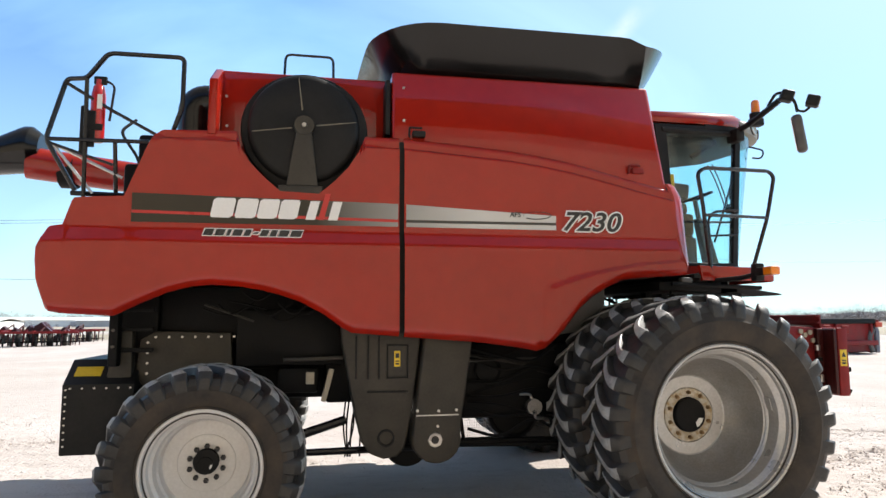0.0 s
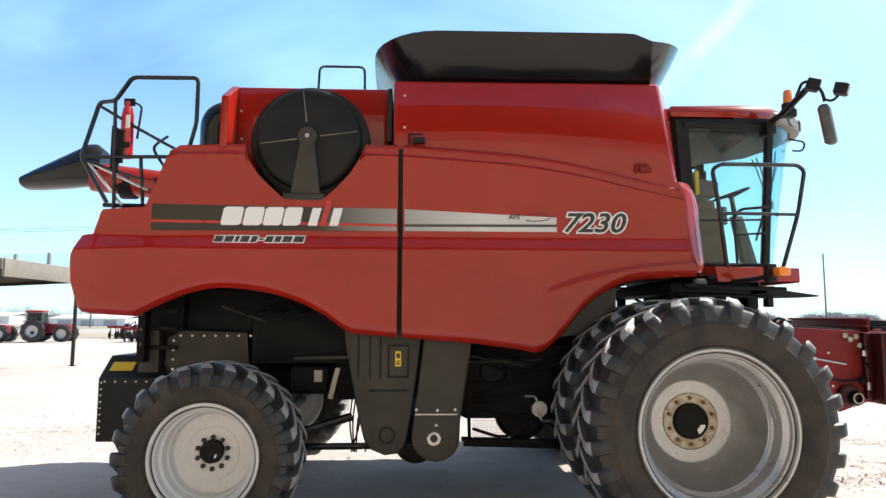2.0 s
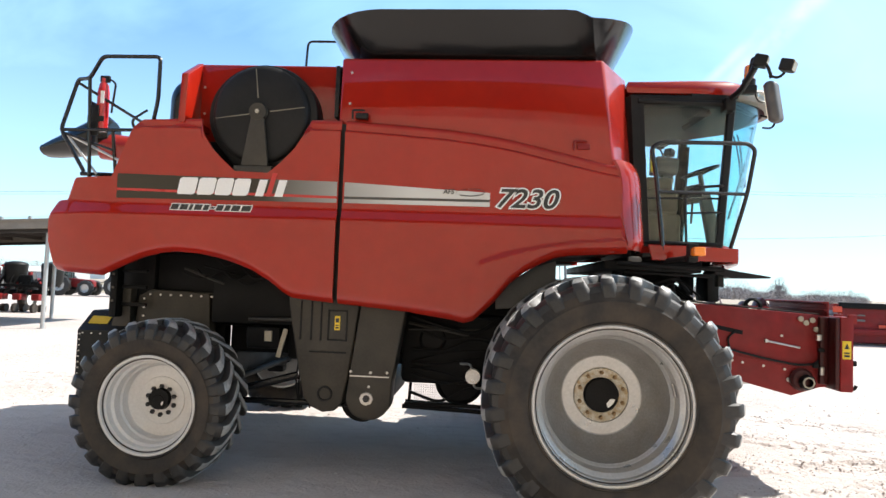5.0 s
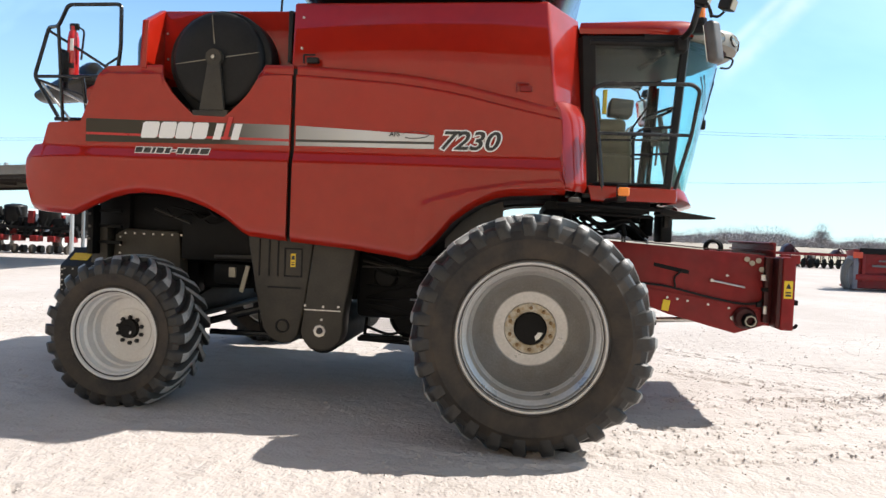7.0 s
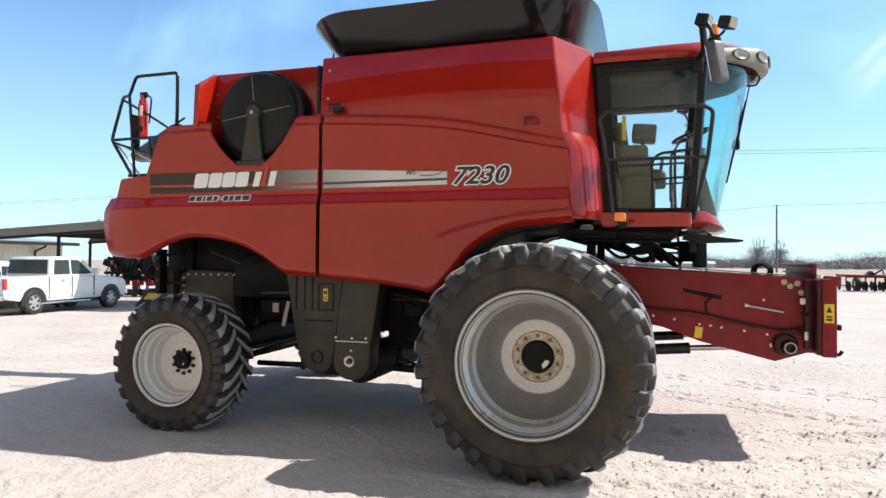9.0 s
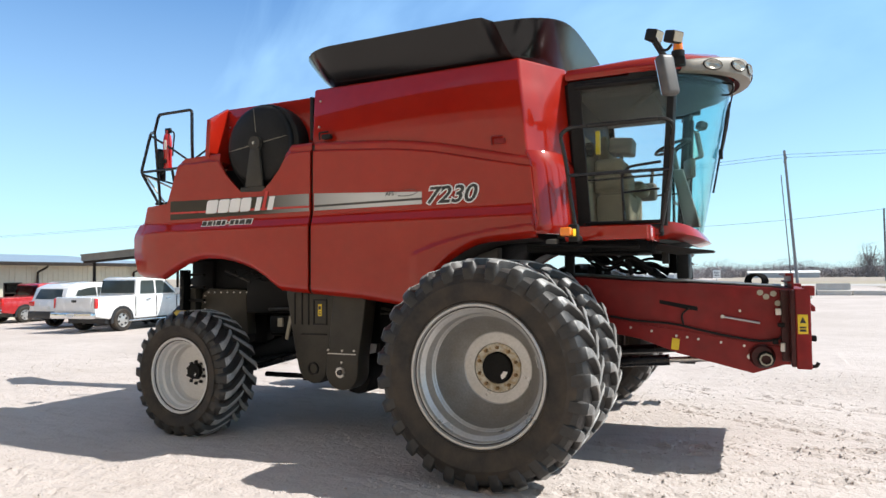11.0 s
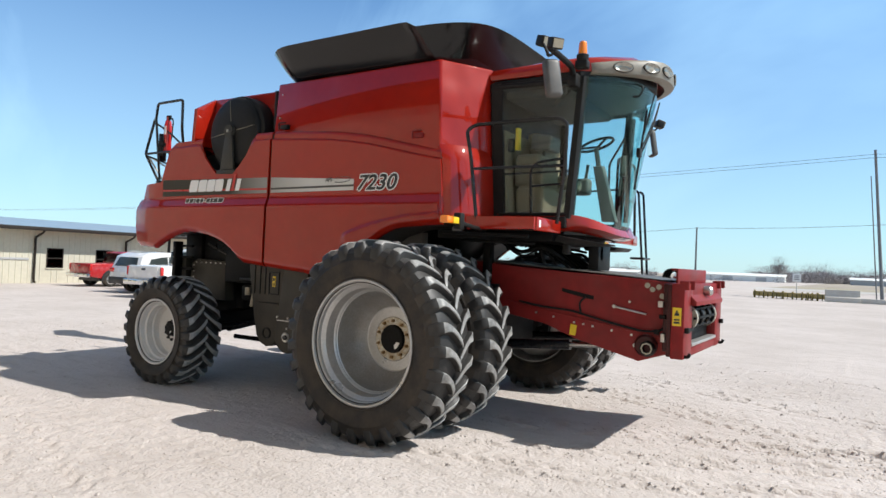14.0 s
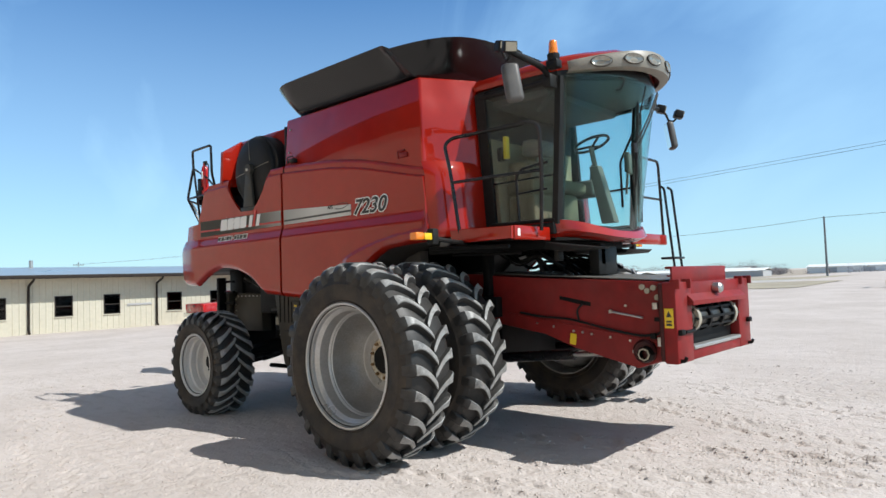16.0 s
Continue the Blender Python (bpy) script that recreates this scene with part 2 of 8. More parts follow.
CONSOLE = mat("grey_console", (0.14, 0.13, 0.11), 0.6, var=0.1)
HEADLINER = mat("grey_headliner", (0.058, 0.060, 0.062), 0.85, var=0.08)
MIRROR_SHELL = mat("grey_mirror_shell", (0.055, 0.055, 0.055), 0.45, var=0.1, dust=0.15)
DARK_STEEL = mat("dull_dark_steel", (0.10, 0.095, 0.085), 0.45, metal=0.8, var=0.3, scale=8, fine=60, dust=0.3, dust_col=(0.06, 0.05, 0.04))
MIRROR = mat("mirror_glass", (0.75, 0.76, 0.77), 0.03, metal=1.0, var=0.0)
EXT_RED = mat("extinguisher_red", (0.5, 0.02, 0.02), 0.25, coat=0.5, var=0.05)
GLASS = glass_mat("cab_glass", (0.93, 0.965, 0.96))
GLASS_FRONT = glass_mat("tinted_windscreen", (0.79, 0.95, 0.935))
GLASS_DARK = glass_mat("dark_car_glass", (0.25, 0.28, 0.28))
GREY_FENDER = mat("grey_fender", (0.10, 0.096, 0.088), 0.55, var=0.1, dust=0.2, dust_col=(0.15, 0.13, 0.11))


# ---- mesh helpers ----
def bm_new():
    return bmesh.new()


def shade(bm, angle=32.0):
    lim = radians(angle)
    for f in bm.faces:
        f.smooth = True
    for e in bm.edges:
        e.smooth = len(e.link_faces) == 2 and e.calc_face_angle(0.0) < lim


def mesh_of(name, bm, material, angle=32.0):
    bmesh.ops.recalc_face_normals(bm, faces=bm.faces)
    shade(bm, angle)
    me = bpy.data.meshes.new(name)
    bm.to_mesh(me)
    bm.free()
    me.materials.append(material)
    return me


SPLIT = {"rivet", "sticker_bar", "chassis", "linkage_rod", "flared_end", "hose", "hose_bundle", "door_frame", "front_step", "disc", "steering_rod", "rear_post", "sieve_drive", "drive_pulley",
         "lower_auger_pan", "shield_rib", "post_bolt", "shield_bolt", "side_bolt", "large_bolt", "fastener", "wiper", "tine", "mast", "marker_reflector", "cab_mount", "hook",
         "ladder_rail", "inner_grab_rail", "screen_streak"}


def islands(bm):
    """The separate solids of a bmesh, each as a bmesh of its own."""
    left, out = set(bm.verts), []
    for v in list(bm.verts):
        if v not in left:
            continue
        todo, grp = [v], []
        left.discard(v)
        while todo:
            a = todo.pop()
            grp.append(a)
            for e in a.link_edges:
                b = e.other_vert(a)
                if b in left:
                    left.discard(b)
                    todo.append(b)
        b2 = bmesh.new()
        at = {a: b2.verts.new(a.co) for a in grp}
        for f in {f for a in grp for f in a.link_faces}:
            b2.faces.new([at[a] for a in f.verts])
        out.append(b2)
    bm.free()
    return out


def part(name, bm, material, parent=None, label="", angle=32.0):
    """One mesh object under a thing or a part; loose pieces of some kinds become parts of their own."""
    if name in SPLIT:
        first = None
        for b2 in islands(bm):
            me = mesh_of(name, b2, material, angle)
            c = sum((v.co for v in me.vertices), Vector()) / len(me.vertices)
            me.transform(Matrix.Translation(-c))
            o = new(name, me)
            o.location = c
            o.parent = parent
            if label:
                tagged(o, label)
            first = first or o
        return first
    ob = new(name, mesh_of(name, bm, material, angle))
    if parent is not None:
        ob.parent = parent
        ob.matrix_parent_inverse = Matrix.Identity(4)
    if label:
        tagged(ob, label)
    return ob


def share(name, ob, m, parent=None):
    """Another object on the same mesh, at its own pose."""
    o = new(name, ob.data)
    o.matrix_basis = m
    o.parent = parent if parent is not None else ob.parent
    return o


def thing(name, label, category, group="", at=None):
    e = new(name)
    e.empty_display_size = 0.3
    if at is not None:
        e.matrix_basis = at
    return tagged(e, label, category, group)


def box(bm, x0, x1, y0, y1, z0, z1, bev=0.0, seg=2, m=None):
    r = bmesh.ops.create_cube(bm, size=1.0)
    t = Matrix.Translation(((x0 + x1) / 2, (y0 + y1) / 2, (z0 + z1) / 2)) @ Matrix.Diagonal((abs(x1 - x0), abs(y1 - y0), abs(z1 - z0), 1))
    bmesh.ops.transform(bm, matrix=(m @ t) if m is not None else t, verts=r["verts"])
    if bev:
        es = list({e for v in r["verts"] for e in v.link_edges})
        bmesh.ops.bevel(bm, geom=es, offset=bev, segments=seg, affect="EDGES", profile=0.5)


def prism(bm, pts, axis, a, b, bev=0.0, seg=2):
    """A polygon drawn in the two other axes, drawn out along axis from a to b."""
    def p(u, v, w):
        return {"x": (w, u, v), "y": (u, w, v), "z": (u, v, w)}[axis]
    lo = [bm.verts.new(p(u, v, a)) for u, v in pts]
    hi = [bm.verts.new(p(u, v, b)) for u, v in pts]
    n = len(pts)
    fs = [bm.faces.new(lo), bm.faces.new(hi[::-1])]
    for i in range(n):
        fs.append(bm.faces.new((lo[i], hi[i], hi[(i + 1) % n], lo[(i + 1) % n])))
    bmesh.ops.recalc_face_normals(bm, faces=fs)
    if bev:
        es = [e for f in fs[:2] for e in f.edges]
        bmesh.ops.bevel(bm, geom=es, offset=bev, segments=seg, affect="EDGES", profile=0.5)


def frame_of(d):
    d = d.normalized()
    up = Vector((0, 0, 1)) if abs(d.z) < 0.95 else Vector((1, 0, 0))
    u = d.cross(up).normalized()
    return u, d.cross(u).normalized()


def cyl(bm, p0, p1, r0, r1=None, seg=16, caps=True):
    r1 = r0 if r1 is None else r1
    p0, p1 = Vector(p0), Vector(p1)
    u, w = frame_of(p1 - p0)
    ra, rb = [], []
    for i in range(seg):
        a = 2 * math.pi * i / seg
        d = u * math.cos(a) + w * math.sin(a)
        ra.append(bm.verts.new(p0 + d * r0))
        rb.append(bm.verts.new(p1 + d * r1))
    for i in range(seg):
        bm.faces.new((ra[i], ra[(i + 1) % seg], rb[(i + 1) % seg], rb[i]))
    if caps:
        bm.faces.new(ra[::-1])
        bm.faces.new(rb)


def bend(pts, r=0.06, n=4):
    """A polyline with its corners rounded."""
    pts = [Vector(p) for p in pts]
    out = [pts[0]]
    for a, b, c in zip(pts, pts[1:], pts[2:]):
        da, dc = (a - b), (c - b)
        q = min(r, da.length * 0.45, dc.length * 0.45)
        s, e = b + da.normalized() * q, b + dc.normalized() * q
        for i in range(n + 1):
            t = i / n
            out.append(s * (1 - t) ** 2 + b * 2 * t * (1 - t) + e * t * t)
    return out + [pts[-1]]


def tube(bm, pts, r, seg=8, closed=False):
    pts = [Vector(p) for p in pts]
    rings = []
    n = len(pts)
    u = None
    for i, p in enumerate(pts):
        if closed:
            d = pts[(i + 1) % n] - pts[i - 1]
        else:
            d = pts[min(i + 1, n - 1)] - pts[max(i - 1, 0)]
        d.normalize()
        if u is None:
            u, w = frame_of(d)
        else:
            u = (u - d * u.dot(d)).normalized()
            w = d.cross(u)
        rr = r[i] if isinstance(r, (list, tuple)) else r
        rings.append([bm.verts.new(p + (u * math.cos(2 * math.pi * j / seg) + w * math.sin(2 * math.pi * j / seg)) * rr) for j in range(seg)])
    m = n if closed else n - 1
    for i in range(m):
        a, b = rings[i], rings[(i + 1) % n]
        for j in range(seg):
            bm.faces.new((a[j], a[(j + 1) % seg], b[(j + 1) % seg], b[j]))
    if not closed:
        bm.faces.new(rings[0][::-1])
        bm.faces.new(rings[-1])


def lathe(bm, prof, origin=(0, 0, 0), axis="y", seg=48, close=False):
    """A profile of (radius, place along the axis) turned round the axis."""
    o = Vector(origin)
    rings = []
    for r, h in prof:
        ring = []
        if r < 1e-6:
            v = {"y": (0, h, 0), "z": (0, 0, h), "x": (h, 0, 0)}[axis]
            ring = [bm.verts.new(o + Vector(v))] * seg
        else:
            for i in range(seg):
                a = 2 * math.pi * i / seg
                c, s = r * math.cos(a), r * math.sin(a)
                v = {"y": (c, h, s), "z": (c, s, h), "x": (h, c, s)}[axis]
                ring.append(bm.verts.new(o + Vector(v)))
        rings.append(ring)
    pairs = list(zip(rings, rings[1:])) + ([(rings[-1], rings[0])] if close else [])
    for a, b in pairs:
        for i in range(seg):
            j = (i + 1) % seg
            vs = []
            for v in (a[i], a[j], b[j], b[i]):
                if v not in vs:
                    vs.append(v)
            if len(vs) > 2:
                bm.faces.new(vs)


def lerp_table(tab, x):
    if x <= tab[0][0]:
        return tab[0][1]
    for (a, b), (c, d) in zip(tab, tab[1:]):
        if x <= c:
            return b + (d - b) * (x - a) / (c - a) if c > a else d
    return tab[-1][1]


def smooth01(t):
    t = max(0.0, min(1.0, t))
    return t * t * (3 - 2 * t)


def sheet(bm, grid, thick_dir, thick):
    """A grid of points as a plate with thickness, pushed by thick along thick_dir for its back."""
    td = Vector(thick_dir) * thick
    f = [[bm.verts.new(p) for p in row] for row in grid]
    b = [[bm.verts.new(Vector(p) + td) for p in row] for row in grid]
    nr, nc = len(grid), len(grid[0])
    for i in range(nr - 1):
        for j in range(nc - 1):
            bm.faces.new((f[i][j], f[i][j + 1], f[i + 1][j + 1], f[i + 1][j]))
            bm.faces.new((b[i][j], b[i + 1][j], b[i + 1][j + 1], b[i][j + 1]))
    for i in range(nr - 1):
        bm.faces.new((f[i][0], f[i + 1][0], b[i + 1][0], b[i][0]))
        bm.faces.new((f[i][-1], b[i][-1], b[i + 1][-1], f[i + 1][-1]))
    for j in range(nc - 1):
        bm.faces.new((f[0][j], b[0][j], b[0][j + 1], f[0][j + 1]))
        bm.faces.new((f[-1][j], f[-1][j + 1], b[-1][j + 1], b[-1][j]))


def mirror_part(ob, parent=None):
    """The same mesh on the machine's other side."""
    o = new(ob.name.split(".")[0], ob.data)
    o.parent = parent if parent is not None else ob.parent
    o.matrix_basis = Matrix.Diagonal((1, -1, 1, 1)) @ ob.matrix_basis
    return o


def letters(name, body, size, shear, offset, at, material, parent, label="", spacing=1.0, depth=0.002, sx=1.0):
    """Flat lettering that faces -y, with its lower left corner at a point."""
    c = bpy.data.curves.new(name, "FONT")
    c.body, c.size, c.shear, c.offset, c.extrude, c.space_character = body, size, shear, offset, depth, spacing
    tmp = bpy.data.objects.new(name + "_curve", c)
    scene.collection.objects.link(tmp)
    me = bpy.data.meshes.new_from_object(tmp.evaluated_get(bpy.context.evaluated_depsgraph_get()))
    bpy.data.objects.remove(tmp)
    bpy.data.curves.remove(c)
    me.transform(Matrix.Rotation(radians(90), 4, "X") @ Matrix.Diagonal((sx, 1, 1, 1)))
    me.materials.clear()
    me.materials.append(material)
    ob = new(name, me)
    ob.location = at
    ob.parent = parent
    if label:
        tagged(ob, label)
    return ob


# ---- ground ----
def ground_z(x, y):
    """The yard lies flat under the machine, falls a little towards the buildings and rises a little towards the fields."""
    a = min(max(0.0, -8.0 - x), 60.0)
    return -0.012 * a * min(1.0, a / 6.0) + 0.011 * max(0.0, min(y, 60.0) - 12.0) * min(1.0, max(0.0, y - 12.0) / 6.0)


def ground_mat():
    m = bpy.data.materials.new("pale_crushed_limestone")
    m.use_nodes = True
    n, k = m.node_tree.nodes, m.node_tree.links
    b = n["Principled BSDF"]
    tc = n.new("ShaderNodeTexCoord")

    def noise_at(scale, detail=6.0, dist=0.0, stretch=None):
        t = n.new("ShaderNodeTexNoise")
        t.inputs["Scale"].default_value, t.inputs["Detail"].default_value, t.inputs["Distortion"].default_value = scale, detail, dist
        if stretch:
            mp = n.new("ShaderNodeMapping")
            mp.inputs["Scale"].default_value = stretch
            mp.inputs["Rotation"].default_value = (0, 0, 0.35)
            k.new(tc.outputs["Object"], mp.inputs["Vector"])
            k.new(mp.outputs["Vector"], t.inputs["Vector"])
        else:
            k.new(tc.outputs["Object"], t.inputs["Vector"])
        return t.outputs["Fac"]

    def ranged(src, a, b_, lo, hi):
        r = n.new("ShaderNodeMapRange")
        r.inputs["From Min"].default_value, r.inputs["From Max"].default_value = a, b_
        r.inputs["To Min"].default_value, r.inputs["To Max"].default_value = lo, hi
        k.new(src, r.inputs["Value"])
        return r.outputs[0]

    def mixed(fac, c1, c2, mode="MIX"):
        x = n.new("ShaderNodeMixRGB")
        x.blend_type = mode
        if isinstance(fac, float):
            x.inputs["Fac"].default_value = fac
        else:
            k.new(fac, x.inputs["Fac"])
        for s, c in (("Color1", c1), ("Color2", c2)):
            if isinstance(c, tuple):
                x.inputs[s].default_value = (*c, 1)
            else:
                k.new(c, x.inputs[s])
        return x.outputs["Color"]

    col = mixed(ranged(noise_at(0.35, 5), 0.35, 0.65, 0.0, 1.0), (0.455, 0.400, 0.366), (0.545, 0.487, 0.455))
    col = mixed(ranged(noise_at(2.2, 8, 0.6, (1.0, 2.4, 1.0)), 0.5, 0.75, 0.0, 0.55), col, (0.345, 0.295, 0.255))
    col = mixed(ranged(noise_at(38.0, 3), 0.66, 0.74, 0.0, 0.18), col, (0.2, 0.17, 0.145))
    col = mixed(ranged(noise_at(140.0, 2), 0.3, 0.7, 0.0, 0.35), col, (0.575, 0.525, 0.49))
    k.new(col, b.inputs["Base Color"])
    b.inputs["Roughness"].default_value = 0.95
    b.inputs["Specular IOR Level"].default_value = 0.15
    h1 = noise_at(9.0, 6, 0.2)
    h2 = noise_at(32.0, 5)
    b1, b2 = n.new("ShaderNodeBump"), n.new("ShaderNodeBump")
    b1.inputs["Strength"].default_value, b1.inputs["Distance"].default_value = 0.55, 0.05
    b2.inputs["Strength"].default_value, b2.inputs["Distance"].default_value = 0.8, 0.02
    k.new(h1, b1.inputs["Height"])
    k.new(h2, b2.inputs["Height"])
    k.new(b1.outputs["Normal"], b2.inputs["Normal"])
    k.new(b2.outputs["Normal"], b.inputs["Normal"])
    return m


GROUND = ground_mat()


def spaced(lo, hi, fine_lo, fine_hi, step, grow):
    v, s = [fine_lo], step
    while v[-1] < fine_hi:
        v.append(v[-1] + step)
    while v[-1] < hi:
        s *= grow
        v.append(v[-1] + s)
    s = step
    while v[0] > lo:
        s *= grow
        v.insert(0, v[0] - s)
    return v


# lanes of old tyre prints: a point, a heading in degrees, the lane's width, the depth of its pits and the length of half the lane
LANES = ((2.2, -1.88, 18.0, 0.26, 0.034, 3.2), (2.8, -0.86, 25.0, 0.24, 0.032, 2.6), (2.7, -0.10, 16.0, 0.26, 0.034, 2.8), (2.5, 1.02, -27.0, 0.34, 0.026, 2.4), (3.4, 2.3, -22.0, 0.34, 0.024, 3.0),
         (-2.6, -4.28, -17.5, 0.34, 0.024, 3.4), (4.4, -2.9, 24.0, 0.3, 0.03, 3.0), (-7.5, 3.4, 8.0, 0.4, 0.02, 3.4), (5.0, 0.6, 20.0, 0.26, 0.03, 2.4))
PITCH = 0.215


def pit_dice(k, row, seed):
    """A steady random number for one pit of a lane."""
    v = math.sin(k * 12.9898 + row * 78.233 + seed * 37.719) * 43758.5453
    return v - math.floor(v)


def yard_z(x, y):
    """The surface near the machine: the slope, ruts, clods and tyre prints."""
    z = ground_z(x, y)
    near = smooth01((14 - abs(x)) / 4) * smooth01((12 - abs(y)) / 4)
    if near <= 0:
        return z
    q = Vector((x * 0.94 + y * 0.34, y * 0.94 - x * 0.34, 0.0))
    rough = 0.35 + 1.1 * max(0.0, noise.noise(Vector((x * 0.6, y * 0.9, 7.7))) + 0.25)
    rut = noise.noise(Vector((q.x * 1.2, q.y * 3.2, 0.3))) + 0.7 * noise.noise(Vector((q.x * 3.1, q.y * 4.6, 4.1)))
    clod = max(0.0, noise.noise(Vector((q.x * 4.5, q.y * 8.5, 2.2)))) + 0.5 * noise.noise(Vector((x * 11.0, y * 13.0, 5.2)))
    z += near * (0.012 * rut + 0.017 * clod) * rough + near * 0.008 * noise.noise(Vector((x * 0.5, y * 0.7, 0.9)))
    for seed, (px, py, hd, wide, deep, reach) in enumerate(LANES):
        c, s = math.cos(radians(hd)), math.sin(radians(hd))
        u = (x - px) * c + (y - py) * s
        v = -(x - px) * s + (y - py) * c + 0.06 * math.sin(u * 0.8 + px)
        if abs(v) > wide * 0.5 + 0.2 or abs(u) > reach:
            continue
        fade = near * smooth01((reach - abs(u)) / 0.8)
        for row in (-1, 1):
            k = round(u / PITCH + 0.25 * row)
            dice = pit_dice(k, row, seed)
            if dice < 0.3:
                continue
            du = u - (k - 0.25 * row) * PITCH + 0.05 * (dice - 0.65)
            dv = v - row * wide * 0.5 + 0.06 * (pit_dice(k, row, seed + 50) - 0.5)
            slant = -0.38 - 0.12 * row
            ca, sa = math.cos(slant), math.sin(slant)
            a, b = du * ca + dv * sa, -du * sa + dv * ca
            if abs(a) < 0.3 and abs(b) < 0.2:
                size = 0.55 + 0.7 * dice
                z += fade * deep * size * (0.7 * math.exp(-(a / 0.11) ** 2 - ((b - 0.045) / 0.03) ** 2) - math.exp(-(a / 0.10) ** 2 - (b / 0.024) ** 2))
    return z


def make_ground():
    xs = spaced(-3000, 3000, -8.5, 7.0, 0.028, 1.2)
    ys = spaced(-2000, 3500, -5.6, 3.6, 0.028, 1.2)
    verts, faces = [], []
    for y in ys:
        for x in xs:
            verts.append((x, y, yard_z(x, y)))
    w = len(xs)
    for j in range(len(ys) - 1):
        for i in range(w - 1):
            faces.append((j * w + i, j * w + i + 1, (j + 1) * w + i + 1, (j + 1) * w + i))
    me = bpy.data.meshes.new("ground")
    me.from_pydata(verts, [], faces)
    me.materials.append(GROUND)
    for p in me.polygons:
        p.use_smooth = True
    return tagged(new("ground", me), "pale crushed limestone yard with ruts and loose gravel", "ground", "", "structure")


make_ground()


# ---- the combine harvester: x forward, origin on the ground under the front axle ----
combine = thing("combine_harvester", "red combine harvester with dual front wheels, parked on pale gravel", "combine harvester")
PANEL_BOT = [(-5.075, 2.10), (-5.064, 1.985), (-5.03, 1.89), (-4.993, 1.80), (-4.97, 1.782), (-4.884, 1.766), (-4.5, 1.745), (-4.325, 1.833), (-4.12, 1.925), (-3.95, 1.97),
             (-3.8, 1.988), (-3.6, 1.975), (-3.41, 1.945), (-3.27, 1.908), (-3.11, 1.852), (-2.92, 1.75), (-2.78, 1.645), (-2.70, 1.605), (-2.29, 1.57),
             (-1.67, 1.522), (-1.26, 1.468), (-1.14, 1.442), (-1.06, 1.465), (-0.895, 1.62), (-0.746, 1.808), (-0.62, 1.91), (-0.494, 1.985), (-0.36, 2.045),
             (-0.241, 2.069), (0.26, 2.102)]
PANEL_TOP = [(-5.075, 2.262), (-5.05, 2.325), (-5.0, 2.42), (-4.985, 2.43), (-4.895, 2.441), (-4.835, 2.625), (-4.815, 2.65), (-4.46, 2.668), (-4.30, 3.09), (-4.265, 3.17),
             (-4.20, 3.215), (-3.645, 3.235), (-3.60, 3.08), (-3.52, 2.96), (-3.42, 2.86), (-3.29, 2.745), (-2.98, 2.735), (-2.85, 2.85), (-2.74, 2.97),
             (-2.66, 3.10), (-2.605, 3.245), (-2.29, 3.25), (-1.86, 3.222), (-1.35, 3.185), (-1.1, 3.155), (-0.8, 3.107), (-0.61, 3.066), (-0.28, 2.988),
             (0.0, 2.925), (0.20, 2.885), (0.26, 2.3)]
SWOOSH = [(-1.1, 1.95), (-1.03, 2.0), (-0.75, 2.09), (-0.5, 2.15), (-0.24, 2.2), (0.25, 2.245)]


def panel_y(x, z):
    bot, top = lerp_table(PANEL_BOT, x), lerp_table(PANEL_TOP, x)
    y = -1.605 - 0.042 * smooth01((2.455 - z) / 0.17)
    crest = 3.25 if x < -2.29 else top
    y += 0.034 * smooth01((z - (crest - 0.115)) / 0.022) + 0.03 * max(0.0, (z - (crest - 0.04)) / 0.04) ** 2
    if x > -1.1:
        y -= 0.03 * smooth01((lerp_table(SWOOSH, x) - z) / 0.03) * smooth01((x + 1.1) / 0.15)
    if x < -4.5:
        y += 0.085 * ((-4.5 - x) / 0.575) ** 2
    d = z - bot
    if d < 0.07:
        y += 0.055 * (1 - d / 0.07) ** 2
    return y


def side_panel(name, x0, x1, label):
    xs = sorted({round(x0 + (x1 - x0) * i / 100, 4) for i in range(101)} | {x for x, _ in PANEL_BOT + PANEL_TOP if x0 < x < x1})
    foot = (0.0, 0.006, 0.014, 0.024, 0.036, 0.05, 0.07)
    head = (0.135, 0.118, 0.112, 0.106, 0.1, 0.093, 0.08, 0.06, 0.042, 0.03, 0.02, 0.01, 0.0)
    grid = []
    for row_of in ([("foot", d) for d in foot] + [("mid", i / 52) for i in range(1, 52)] + [("head", d) for d in head]):
        row = []
        for x in xs:
            b, t = lerp_table(PANEL_BOT, x), lerp_table(PANEL_TOP, x)
            k = min(1.0, (t - b) / 0.35)
            lo, hi = b + 0.07 * k, t - 0.135 * k
            z = {"foot": b + row_of[1] * k, "mid": lo + (hi - lo) * row_of[1], "head": t - row_of[1] * k}[row_of[0]]
            row.append((x, panel_y(x, z), z))
        grid.append(row)
    bm = bm_new()
    sheet(bm, grid, (0, 1, 0), 0.03)
    return part(name, bm, RED, combine, label, angle=40)


